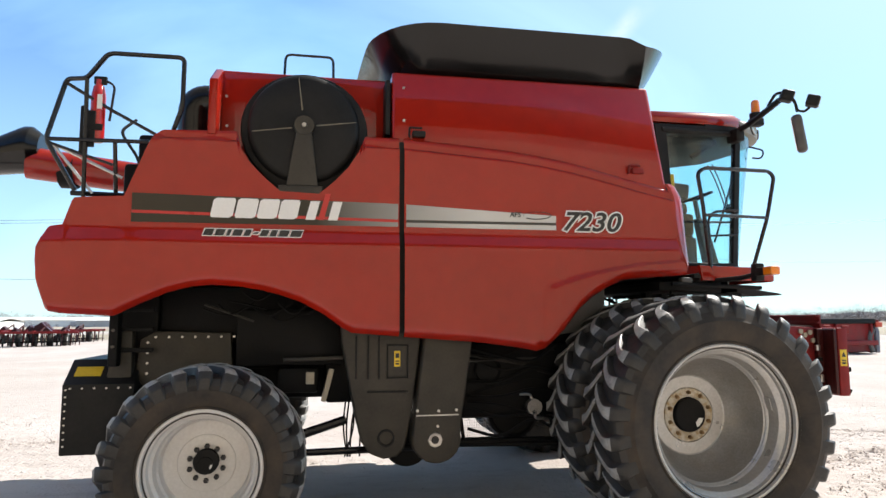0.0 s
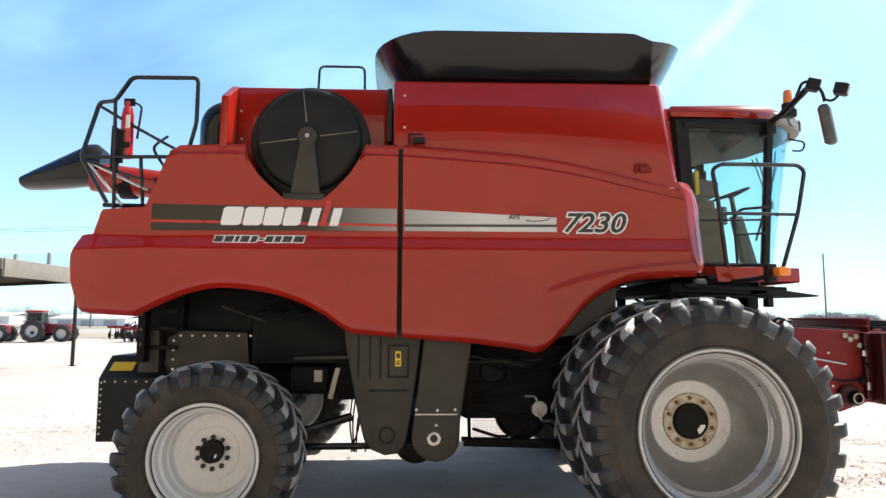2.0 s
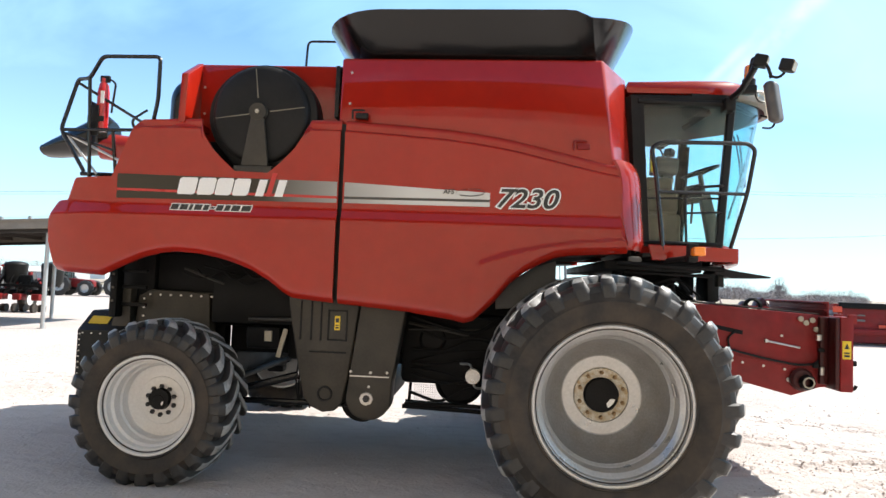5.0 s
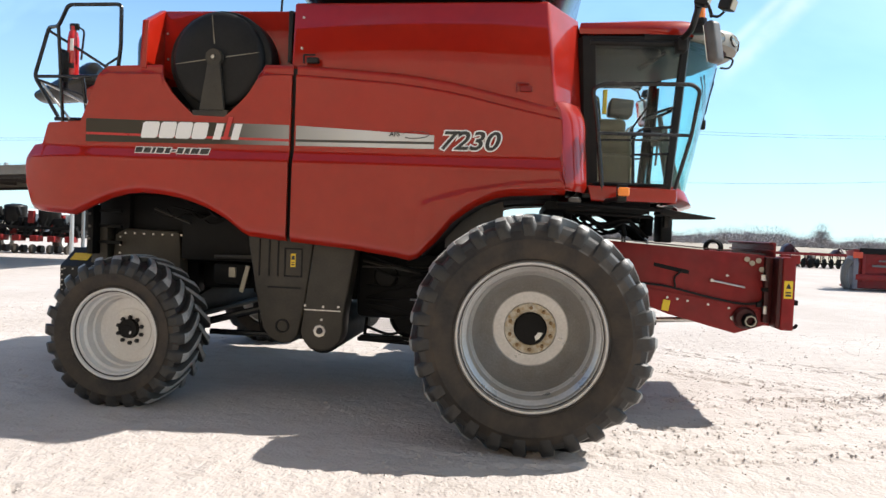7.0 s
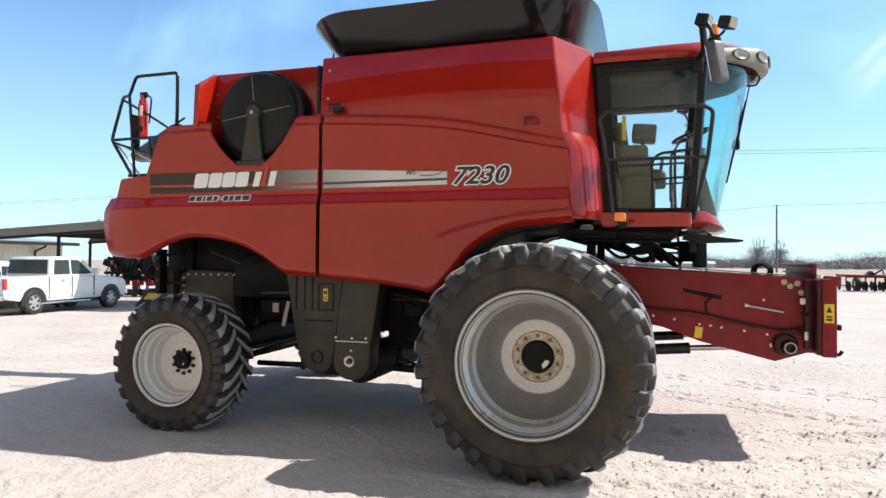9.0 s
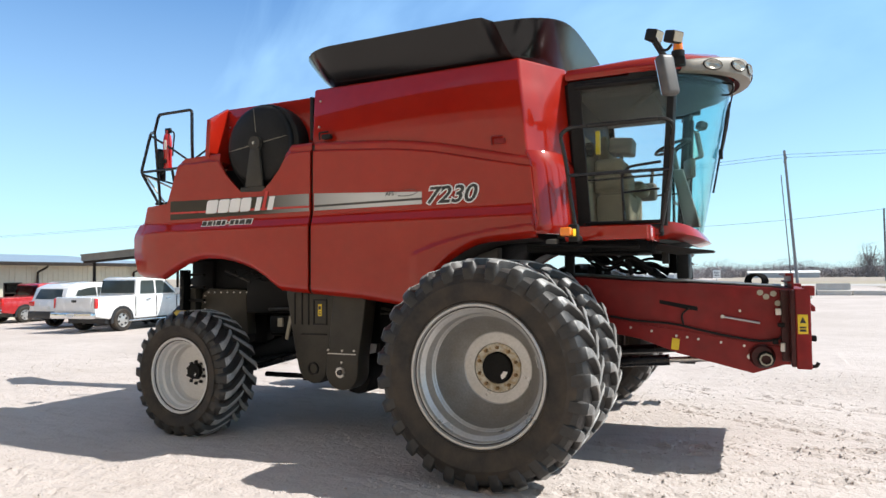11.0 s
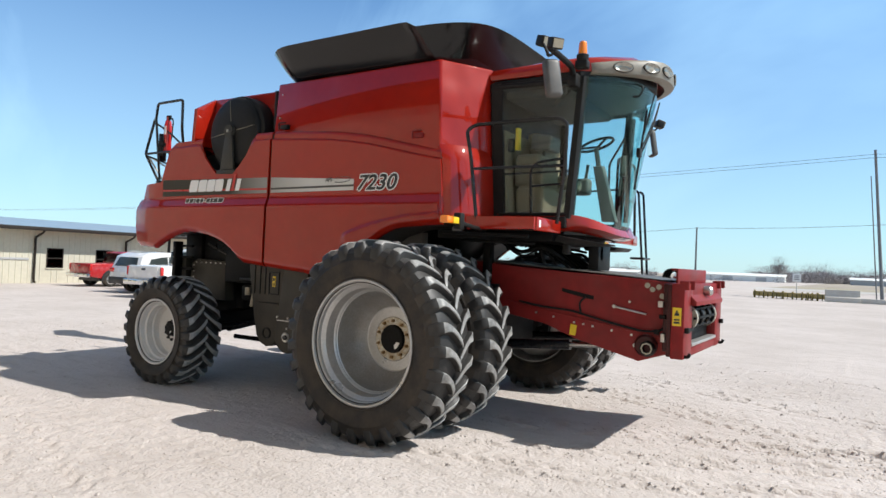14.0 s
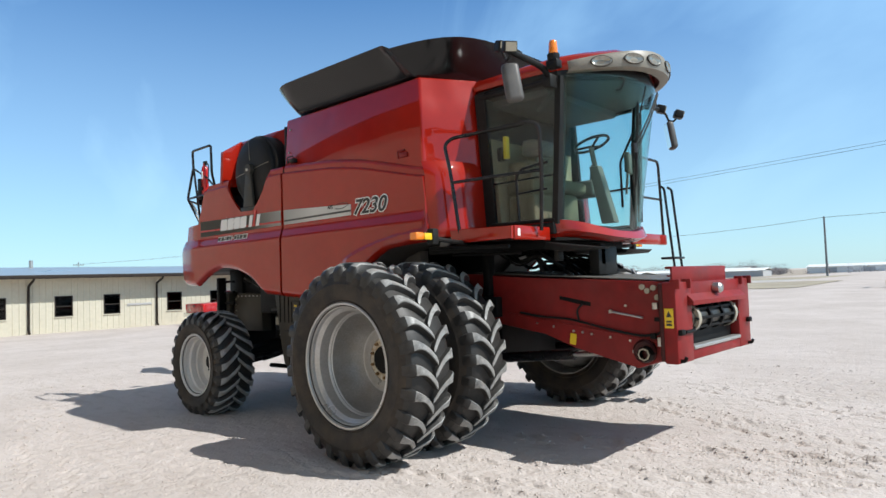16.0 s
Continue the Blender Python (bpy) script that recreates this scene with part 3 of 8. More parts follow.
def build_body():
    for p in (side_panel("rear_side_panel", -5.075, -2.320, "glossy red rear side panel with wheel arch"),
              side_panel("front_side_panel", -2.278, 0.26, "glossy red front side panel with curved top edge")):
        mirror_part(p)
    # dark inner body behind the panels
    bm = bm_new()
    prism(bm, [(-4.9, 1.95), (-4.92, 2.28), (-4.76, 2.5), (-4.4, 2.58), (-4.2, 3.05), (-2.45, 3.1), (0.15, 2.8), (0.3, 2.15), (-0.5, 2.08), (-0.9, 1.75),
               (-1.2, 1.62), (-2.6, 1.68), (-3.0, 1.9), (-3.6, 2.05), (-4.2, 2.0)], "y", -1.36, 1.36, 0.02)
    part("inner_body", bm, CHASSIS, combine)
    bm = bm_new()
    prism(bm, [(-4.97, 2.0), (-5.03, 2.28), (-4.9, 2.41), (-4.85, 2.6), (-4.47, 2.65), (-4.3, 3.1), (-4.22, 3.195), (-3.7, 3.21), (-3.7, 3.15), (-4.2, 3.12),
               (-4.42, 2.6), (-4.8, 2.55), (-4.95, 2.28), (-4.88, 2.0)], "y", -1.50, 1.50, 0.012)
    part("rear_hood", bm, RED, combine, "red stepped rear hood")
    # black filler strip behind the seam gap
    bm = bm_new()
    box(bm, -2.345, -2.25, -1.562, -1.3, 1.6, 3.21)
    part("seam_strip", bm, BLACK, combine, "black strip behind the gap between the side panels")
    # grain tank: straight sides, cut front corners
    lo = [(-2.37, -1.53), (0.155, -1.555), (0.43, -0.92), (0.43, 0.92), (0.155, 1.555), (-2.37, 1.53)]
    hi = [(-2.37, -1.455), (0.045, -1.445), (0.36, -0.87), (0.36, 0.87), (0.045, 1.445), (-2.37, 1.455)]
    bm = bm_new()
    a = [bm.verts.new((x, y, 2.86)) for x, y in lo]
    b = [bm.verts.new((x, y, 3.868 if x < -1 else 3.885)) for x, y in hi]
    bm.faces.new(a[::-1]), bm.faces.new(b)
    for i in range(6):
        bm.faces.new((a[i], a[(i + 1) % 6], b[(i + 1) % 6], b[i]))
    bmesh.ops.bevel(bm, geom=list(bm.edges), offset=0.028, segments=4, affect="EDGES", profile=0.5)
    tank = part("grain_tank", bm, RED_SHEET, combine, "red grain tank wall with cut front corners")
    bm = bm_new()
    for x0, x1, z0, z1 in ((-2.425, -2.385, 3.3, 3.79),):
        box(bm, x0, x1, -1.46, -1.2, z0, z1, 0.006)
    part("tank_seam", bm, BLACK, tank)
    for x, z in ((-2.14, 3.315), (-0.12, 3.075)):
        bm = bm_new()
        tube(bm, bend([(x - 0.09, -1.545, z - 0.05), (x - 0.09, -1.555, z + 0.03), (x + 0.02, -1.55, z + 0.03)], 0.015), 0.009)
        box(bm, x - 0.06, x + 0.05, -1.56, -1.5, z - 0.045, z + 0.005, 0.006)
        part("tank_latch", bm, BLACK if x < -1 else RED_WORN, tank)
    # engine bay hood with the flared rear end of the screen recess
    bm = bm_new()
    box(bm, -3.86, -2.39, -1.262, 1.262, 2.9, 3.852, 0.02, 3)
    hood = part("engine_hood", bm, RED, combine, "red engine hood behind the tank")
    bm = bm_new()
    prism(bm, [(-1.25, 3.858), (-1.56, 3.665), (-1.585, 3.2), (-1.25, 3.1)], "x", -3.87, -3.80, 0.012)
    prism(bm, [(1.25, 3.858), (1.56, 3.665), (1.585, 3.2), (1.25, 3.1)], "x", -3.87, -3.80, 0.012)
    part("flared_end", bm, RED, hood)
    bm = bm_new()
    for x, y, z in ((-3.8, -1.262, 3.62), (-3.79, -1.262, 3.36), (-2.43, -1.262, 3.4), (-2.30, -1.47, 3.72), (-2.30, -1.5, 3.42)):
        cyl(bm, (x + 0.03, y + 0.01, z), (x + 0.03, y - 0.008, z), 0.012, seg=8)
    part("fastener", bm, STEEL, hood)
    # rounded red corner between side and cab
    for s in (-1, 1):
        bm = bm_new()
        plan = [(0.255, 1.60), (0.31, 1.575), (0.375, 1.515), (0.43, 1.43), (0.475, 1.33), (0.497, 1.2), (0.50, 0.95)]
        grid = []
        for i in range(15):
            v = i / 14
            z = 2.14 + 0.80 * v
            pull = 0.055 * v + 0.05 * max(0.0, (v - 0.78) / 0.22) ** 2
            grid.append([(x - pull - (0.03 if v < 0.05 else 0), s * (y - 0.25 * pull), z) for x, y in plan])
        sheet(bm, grid, (-0.5, -0.4 * s, 0), 0.04)
        part("corner_panel", bm, RED, combine, "rounded red corner panel beside the cab", angle=50)


build_body()


def build_screen():
    """The round rotary air screen in its teardrop recess."""
    bm = bm_new()
    pts = []
    for i in range(33):
        a = radians(-38 + 256 * i / 32)
        pts.append((-3.105 + 0.525 * math.cos(a), 3.30 + 0.49 * math.sin(a)))
    pts += [(-3.30, 2.745), (-2.97, 2.74)]
    prism(bm, pts, "y", -1.46, -1.2, 0.02)
    house = part("screen_housing", bm, BLACK, combine, "black teardrop housing of the air screen")
    bm = bm_new()
    lathe(bm, [(0.0, -1.545), (0.10, -1.545), (0.28, -1.54), (0.41, -1.53), (0.442, -1.515), (0.460, -1.49), (0.466, -1.44), (0.466, -1.25), (0, -1.25)], (-3.11, 0, 3.305), "y", 64)
    part("screen_disc", bm, BLACK, house, "black perforated screen disc with white streaks")
    # three thin cream wedges laid radially on the disc
    bm = bm_new()
    for ang, l0, l1 in ((8, 0.10, 0.43), (188, 0.10, 0.42), (97, 0.14, 0.42)):
        a = radians(ang)
        d = Vector((math.cos(a), 0, math.sin(a)))
        w = Vector((-math.sin(a), 0, math.cos(a)))
        p = Vector((-3.11, 0, 3.305))
        vs = []
        for s, t in ((l0, 0.006), (l1, 0.003), (l1, -0.003), (l0, -0.006)):
            q = p + d * s + w * t
            q.y = -1.549 + 0.012 * s
            vs.append(bm.verts.new(q))
        bm.faces.new(vs)
    bmesh.ops.solidify(bm, geom=list(bm.faces), thickness=0.002)
    part("screen_streak", bm, CREAM, house)
    bm = bm_new()
    prism(bm, [(-3.165, 3.31), (-3.055, 3.31), (-2.99, 2.80), (-3.245, 2.80)], "y", -1.595, -1.553, 0.012)
    cyl(bm, (-3.11, -1.55, 3.305), (-3.11, -1.60, 3.305), 0.085, 0.08, 24)
    prism(bm, [(-3.31, 2.72), (-2.95, 2.715), (-2.95, 2.80), (-3.31, 2.80)], "y", -1.60, -1.45, 0.012)
    arm = part("wiper_duct", bm, CHARCOAL, house, "dark fixed duct arm of the screen")
    bm = bm_new()
    cyl(bm, (-3.11, -1.60, 3.305), (-3.11, -1.615, 3.305), 0.022, 0.018, 12)
    part("duct_bolt", bm, STEEL, arm)


build_screen()


def build_hopper():
    """The flared black extension: straight side boards with rounded rear corners and a separate arched front board."""
    half_rim, half_base = [], []
    for i in range(6):
        t = i / 6
        half_rim.append(Vector((-2.60 + 0.03 * t * t, -1.05 * t, 4.215)))
        half_base.append(Vector((-2.22, -1.05 * t, 3.86)))
    for i in range(9):
        a = radians(90 * i / 8)
        half_rim.append(Vector((-1.98 - 0.59 * math.cos(a), -1.05 - 0.66 * math.sin(a), 4.215 + 0.015 * i / 8)))
        half_base.append(Vector((-2.10 - 0.12 * math.cos(a), -1.05 - 0.31 * math.sin(a), 3.86)))
    for i in range(1, 13):
        t = i / 12
        half_rim.append(Vector((-1.98 + 1.65 * t, -1.71 + 0.03 * t, 4.23 + 0.022 * t)))
        half_base.append(Vector((-2.10 + 1.98 * t, -1.36, 3.86)))
    half_rim.append(Vector((-0.24, -1.705, 4.235)))
    half_base.append(Vector((-0.06, -1.36, 3.86)))
    for i in range(0, 21):
        t = i / 20
        half_rim.append(Vector((-0.10 + 0.53 * (1 - (1 - t) ** 5), -1.735 * (1 - t), 4.16 + 0.205 * (1 - (1 - t) ** 3.0))))
        half_base.append(Vector((0.0 + 0.16 * (1 - (1 - t) ** 4), -1.36 * (1 - t), 3.86)))
    flip = lambda pts: [Vector((p.x, -p.y, p.z)) for p in reversed(pts[1:-1])]
    rims, base = half_rim + flip(half_rim), half_base + flip(half_base)
    n = len(rims)
    bm = bm_new()
    rows = []
    for k in range(9):
        t = k / 8
        rows.append([base[i].lerp(rims[i], t) + Vector((0, 0, -0.035 * math.sin(math.pi * t))) for i in range(n)])
    outer = [[bm.verts.new(p) for p in row] for row in rows]
    inner = [[bm.verts.new(Vector((p.x * 0.985 - 0.016, p.y * 0.985, p.z + 0.004))) for p in row] for row in rows]
    for k in range(8):
        for i in range(n):
            j = (i + 1) % n
            bm.faces.new((outer[k][i], outer[k][j], outer[k + 1][j], outer[k + 1][i]))
            bm.faces.new((inner[k][i], inner[k + 1][i], inner[k + 1][j], inner[k][j]))
    for i in range(n):
        j = (i + 1) % n
        bm.faces.new((outer[8][i], outer[8][j], inner[8][j], inner[8][i]))
        bm.faces.new((outer[0][i], inner[0][i], inner[0][j], outer[0][j]))
    part("tank_extension", bm, HOPPER, combine, "flared black grain tank extension with arched front board", angle=18)


build_hopper()


def strip(name, x0, x1, zlo, zhi, material, parent, label="", lift=0.004, nx=24, nz=4):
    """A decal that follows the panel; zlo and zhi are functions of x."""
    grid = []
    for i in range(nz + 1):
        row = []
        for j in range(nx + 1):
            x = x0 + (x1 - x0) * j / nx
            z = zlo(x) + (zhi(x) - zlo(x)) * i / nz
            row.append((x, panel_y(x, z) - lift, z))
        grid.append(row)
    bm = bm_new()
    sheet(bm, grid, (0, 1, 0), 0.003)
    return part(name, bm, material, parent, label)


def fade_mat():
    """The printed stripe runs from dark olive to silver along the machine."""
    m = bpy.data.materials.new("fading_stripe_print")
    m.use_nodes = True
    n, k = m.node_tree.nodes, m.node_tree.links
    tc, sx, r = n.new("ShaderNodeTexCoord"), n.new("ShaderNodeSeparateXYZ"), n.new("ShaderNodeMapRange")
    r.inputs["From Min"].default_value, r.inputs["From Max"].default_value = -3.0, -1.6
    cr = n.new("ShaderNodeValToRGB")
    cr.color_ramp.elements[0].color = (0.052, 0.044, 0.03, 1)
    cr.color_ramp.elements[1].color = (0.60, 0.585, 0.54, 1)
    k.new(tc.outputs["Object"], sx.inputs[0])
    k.new(sx.outputs["X"], r.inputs["Value"])
    k.new(r.outputs[0], cr.inputs["Fac"])
    k.new(cr.outputs["Color"], n["Principled BSDF"].inputs["Base Color"])
    n["Principled BSDF"].inputs["Roughness"].default_value = 0.5
    n["Principled BSDF"].inputs["Specular IOR Level"].default_value = 0.2
    return m


def build_decals():
    fade = fade_mat()
    top = lambda x: lerp_table([(-4.4, 2.695), (-2.3, 2.669), (-0.95, 2.606)], x)
    mid = lambda x: lerp_table([(-4.4, 2.55), (-2.3, 2.526), (-0.95, 2.534)], x)
    low = lambda x: lerp_table([(-4.4, 2.468), (-2.3, 2.478), (-0.95, 2.481)], x)
    for x0, x1 in ((-4.40, -2.33), (-2.262, -0.945)):
        s = strip("stripe", x0, x1, lambda x: mid(x) + 0.012, top, fade, combine, "stripe that fades from dark olive to silver")
        strip("lower_stripe", x0, x1, low, lambda x: mid(x) - 0.012, fade, s)
        strip("pinstripe", x0, x1, lambda x: mid(x) - 0.011, lambda x: mid(x) + 0.011, DECAL_RED if x0 < -3 else DECAL_DARK, s)
    # maker's mark: plain slanted white blocks, with a red bar between the last two
    mark = None
    for i, (x, w) in enumerate(((-3.83, 0.17), (-3.645, 0.16), (-3.475, 0.155), (-3.31, 0.15), (-3.085, 0.075), (-2.985, 0.045), (-2.905, 0.075))):
        bm = bm_new()
        z0, z1 = 2.517, (2.675 if i < 4 else 2.67)
        if i == 5:
            z1 = 2.735
        sl = 0.26
        pts = [(x, z0), (x + w, z0), (x + w + sl * (z1 - z0), z1), (x + sl * (z1 - z0), z1)]
        if i < 4:
            c = 0.018
            pts = [(x + c, z0), (x + w - c, z0), (x + w + 0.01, z0 + c), (x + w + sl * 0.13, z1 - c), (x + w - c + sl * 0.16, z1), (x + c + sl * 0.16, z1),
                   (x + sl * 0.13, z1 - c), (x + 0.01, z0 + c)]
        prism(bm, pts, "y", -1.6145, -1.6105)
        o = part("maker_mark", bm, DECAL_RED if i == 5 else DECAL_WHITE, combine, "red bar of the maker's mark" if i == 5 else "plain white block of the maker's mark")
    # slanted dark bars with a pale edge where a trade name stands
    xs = -3.87
    for w in (0.07, 0.07, 0.03, 0.07, 0.05, 0.04, 0.06, 0.05, 0.075, 0.085):
        for nm, grow, y, mt in (("bar_edge", 0.006, -1.6275, DECAL_WHITE), ("name_bar", 0.0, -1.6295, DECAL_BLACK)):
            bm = bm_new()
            z0, z1 = 2.372 - grow, 2.424 + grow
            if w == 0.04 and nm:
                z0, z1 = 2.388 - grow, 2.404 + grow
            prism(bm, [(xs - grow, z0), (xs + w + grow, z0), (xs + w + grow + 0.02, z1), (xs + 0.02 - grow, z1)], "y", y, y + 0.012)
            part(nm, bm, mt, combine, "plain slanted bar of a trade name" if nm == "name_bar" else "")
        xs += w + 0.0165
    # the model number and the small letters on the stripe
    n0 = letters("model_number", "7230", 0.235, 0.28, 0.016, (-0.90, -1.613, 2.482), DECAL_WHITE, combine, "white outline of the number 7230", 1.02, 0.002, 1.13)
    letters("number_face", "7230", 0.235, 0.28, 0.004, (0, -0.0035, 0), DECAL_BLACK, n0, "black italic number 7230", 1.02, 0.002, 1.13)
    letters("small_letters", "AFS", 0.062, 0.1, 0.001, (-1.365, -1.612, 2.588), DECAL_BLACK, combine, "small dark letters AFS")
    bm = bm_new()
    pts = []
    for i in range(31):
        a = radians(200 - 330 * i / 30)
        pts.append((-1.12 + 0.125 * math.cos(a) + 0.02 * math.sin(a), -1.6125, 2.605 + 0.032 * math.sin(a)))
    tube(bm, pts, [0.001 + 0.004 * i / 30 for i in range(31)], 5)
    part("swoosh", bm, DECAL_BLACK, combine, "thin dark swoosh on the stripe")


build_decals()


# ---- wheels ----
def rim_profile(f, rw, deep, depth):
    """Radius and depth behind the outer edge, from the flange down to the hub hole and back behind the disc."""
    if deep:
        face = [(f - 0.004, 0.03), (f + 0.012, 0.014), (f + 0.011, -0.004), (f, -0.013), (f - 0.013, -0.009), (f - 0.019, 0.004), (f - 0.022, 0.030), (f - 0.034, 0.037), (f - 0.042, 0.066),
                (f - 0.054, 0.076), (f - 0.076, 0.100), (f - 0.083, 0.13), (f - 0.089, 0.196), (f - 0.098, 0.204), (f - 0.104, 0.214), (f - 0.101, 0.224), (f - 0.110, 0.234), (f - 0.122, 0.28),
                (f - 0.140, 0.34), (f - 0.166, 0.40), (f - 0.200, 0.452), (f - 0.240, 0.488), (f - 0.262, depth - 0.020), (f - 0.272, depth - 0.014), (0.222, depth - 0.012), (0.216, depth - 0.004), (0.13, depth - 0.004)]
        back = [(0.13, depth + 0.03), (f - 0.22, depth + 0.02), (f - 0.12, 0.40), (f - 0.075, 0.27), (f - 0.05, 2 * rw - 0.06), (f - 0.02, 2 * rw), (f - 0.035, 2 * rw), (f - 0.06, 0.22), (f - 0.03, 0.08)]
    else:
        face = [(f - 0.004, 0.03), (f + 0.010, 0.012), (f + 0.009, -0.004), (f, -0.012), (f - 0.012, -0.009), (f - 0.018, 0.004), (f - 0.022, 0.034), (f - 0.040, 0.043), (f - 0.045, 0.082),
                (f - 0.050, 0.096), (f - 0.070, 0.110), (f - 0.076, 0.15), (f - 0.080, 0.182), (f - 0.094, 0.196), (f - 0.099, depth - 0.02), (f - 0.106, depth - 0.006), (f - 0.122, depth), (0.207, depth - 0.004),
                (0.203, depth - 0.010), (0.150, depth - 0.012), (0.06, depth - 0.012)]
        back = [(0.06, depth + 0.02), (f - 0.13, depth + 0.02), (f - 0.09, depth + 0.06), (f - 0.05, 2 * rw - 0.05), (f - 0.01, 2 * rw), (f - 0.03, 2 * rw), (f - 0.05, 0.2), (f - 0.02, 0.08)]
    return [(r, d - rw) for r, d in face + back]


def wheel(name, radius, width, rim_r, z, x, y, side, lugs, disc_off, mt_rim, label, deep):
    """A wheel whose outer face looks to -y, at the axle; side 1 faces it the other way. disc_off: how far the disc lies behind the outer rim edge."""
    hw = width / 2
    rw = hw - 0.02
    f = rim_r
    bm = bm_new()
    lathe(bm, rim_profile(f, rw, deep, disc_off), (0, 0, 0), "y", 80, close=True)
    w = part(name, bm, mt_rim, combine, label, angle=24)
    yd = disc_off - rw
    # the recessed cone takes the dish colour, dust and painted depth shade together
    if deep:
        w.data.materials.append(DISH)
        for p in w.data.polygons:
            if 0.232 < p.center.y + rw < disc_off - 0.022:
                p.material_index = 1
    flip = Matrix.Rotation(math.pi, 4, "Z") if side > 0 else Matrix.Identity(4)
    w.matrix_basis = Matrix.Translation((x, y, z)) @ flip

    def settle(bm):
        """The tyre flattens where it stands on the ground."""
        for v in bm.verts:
            if v.co.z < -z - 0.012:
                v.co.z = -z - 0.012 + 0.12 * (v.co.z + z + 0.012)

    bm = bm_new()
    R = radius - 0.060
    tp = [(f - 0.03, -rw + 0.02), (f + 0.01, -rw - 0.006), (f + 0.022, -rw - 0.016), (f + 0.030, -rw - 0.008), (f + 0.05, -hw + 0.002), (f + 0.10, -hw - 0.014), ((f + R) / 2 + 0.02, -hw - 0.022),
          (R - 0.13, -hw - 0.016), (R - 0.118, -hw - 0.010), (R - 0.07, -hw + 0.004), (R - 0.025, -hw + 0.03), (R - 0.004, -hw + 0.075), (R, -hw * 0.4), (R + 0.004, 0)]
    tp = tp + [(r, -h) for r, h in reversed(tp[:-1])]
    lathe(bm, tp, (0, 0, 0), "y", 96)
    settle(bm)
    ty = part("tyre", bm, RUBBER, w, "black rubber tyre with dusty brown sidewall")
    ty.data.materials.append(LUG)
    for p in ty.data.polygons:
        if math.hypot(p.center.x, p.center.z) > R - 0.05:
            p.material_index = 1
    # raised bars of the tread, staggered left and right: broad rounded noses at the shoulder, hooked towards the middle
    bm = bm_new()
    sgn = (1 if side < 0 else -1) * (1 if deep else -1)
    straight, hook = (0.035, 0.155) if deep else (0.20, 0.085)
    rng = random.Random(int(radius * 1000) + lugs)
    for half in (-1, 1):
        for i in range(lugs):
            a0 = 2 * math.pi * (i + (0.5 if half > 0 else 0)) / lugs + rng.uniform(-0.006, 0.006)
            wear = rng.uniform(-0.003, 0.002)
            rings = []
            for s, t in enumerate((-0.16, -0.08, 0.0, 0.06, 0.13, 0.22, 0.33, 0.45, 0.57, 0.69, 0.81, 0.92, 1.0)):
                u = max(0.0, t)
                yy = half * (hw - 0.030 - (hw - 0.012) * t) if t >= 0 else half * (hw - 0.030 - 0.24 * t)
                ang = a0 - sgn * (straight * u + hook * u ** 2.2)
                nose = max(0.0, 1 - u / 0.38)
                wd = (0.027 + 0.021 * nose ** 1.2 - (0.010 if t > 0.95 else 0.0)) / radius
                top_r = radius + wear - 0.030 * max(0.0, 1 - u / 0.24) ** 1.6 - 0.05 * max(0.0, -t / 0.16) - (0.008 if t > 0.95 else 0.0)
                foot = R - 0.012 - 0.085 * max(0.0, -t / 0.16) - 0.02 * max(0.0, 1 - u / 0.2)
                if s == 0:
                    wd *= 0.72
                ring = []
                skew = 0.010 * sgn / radius
                for da, rr in ((-wd * 1.42, foot), (-wd * 1.06, top_r - 0.008), (-wd * 0.86, top_r), (wd * 0.86, top_r), (wd * 1.06, top_r - 0.008), (wd * 1.42, foot)):
                    a = ang + da + skew * (rr - foot) / 0.06
                    ring.append(bm.verts.new((rr * math.cos(a), yy, rr * math.sin(a))))
                rings.append(ring)
            for n_, (p, q) in enumerate(zip(rings, rings[1:])):
                for j in range(5):
                    f_ = bm.faces.new((p[j], p[j + 1], q[j + 1], q[j]))
                    # worn faces are pale; the outer noses stay dark, with shade put in their colour
                    f_.material_index = 1 if j in (1, 2, 3) and n_ > 1 else 0
            bm.faces.new(rings[0][::-1])
            bm.faces.new(rings[-1])
    settle(bm)
    tr = part("tread", bm, LUG, w, "worn chevron tread bars, grey with dust", angle=38)
    tr.data.materials.append(LUG_WORN)
    # hub and bolts
    bm = bm_new()
    if deep:
        lathe(bm, [(0.0, yd - 0.050), (0.104, yd - 0.050), (0.128, yd - 0.046), (0.136, yd - 0.036), (0.139, yd - 0.004), (0.139, yd + 0.05), (0, yd + 0.05)], (0, 0, 0), "y", 40)
    else:
        lathe(bm, [(0.0, yd - 0.075), (0.052, yd - 0.073), (0.064, yd - 0.060), (0.070, yd - 0.02), (0.080, yd - 0.018), (0.082, yd - 0.008), (0.082, yd + 0.05), (0, yd + 0.05)], (0, 0, 0), "y", 32)
    h = part("hub", bm, CHASSIS, w, "black greasy hub")
    # flat white crescent set on the hub face
    bm = bm_new()
    hr = 0.108 if deep else 0.047
    zf = yd - (0.054 if deep else 0.078)
    turn = -62 if deep else -45
    arc_o = [(hr * math.cos(radians(turn + 6 * i)), hr * math.sin(radians(turn + 6 * i))) for i in range(9)]
    arc_i = [(hr * 0.60 * math.cos(radians(turn + 4 + 5 * i)) + 0.004, hr * 0.60 * math.sin(radians(turn + 4 + 5 * i)) - 0.004) for i in range(9)]
    prism(bm, arc_o + arc_i[::-1], "y", zf, zf + 0.006)
    part("hub_crescent", bm, DECAL_WHITE, h, "white crescent on the hub face")
    if deep:
        bm = bm_new()
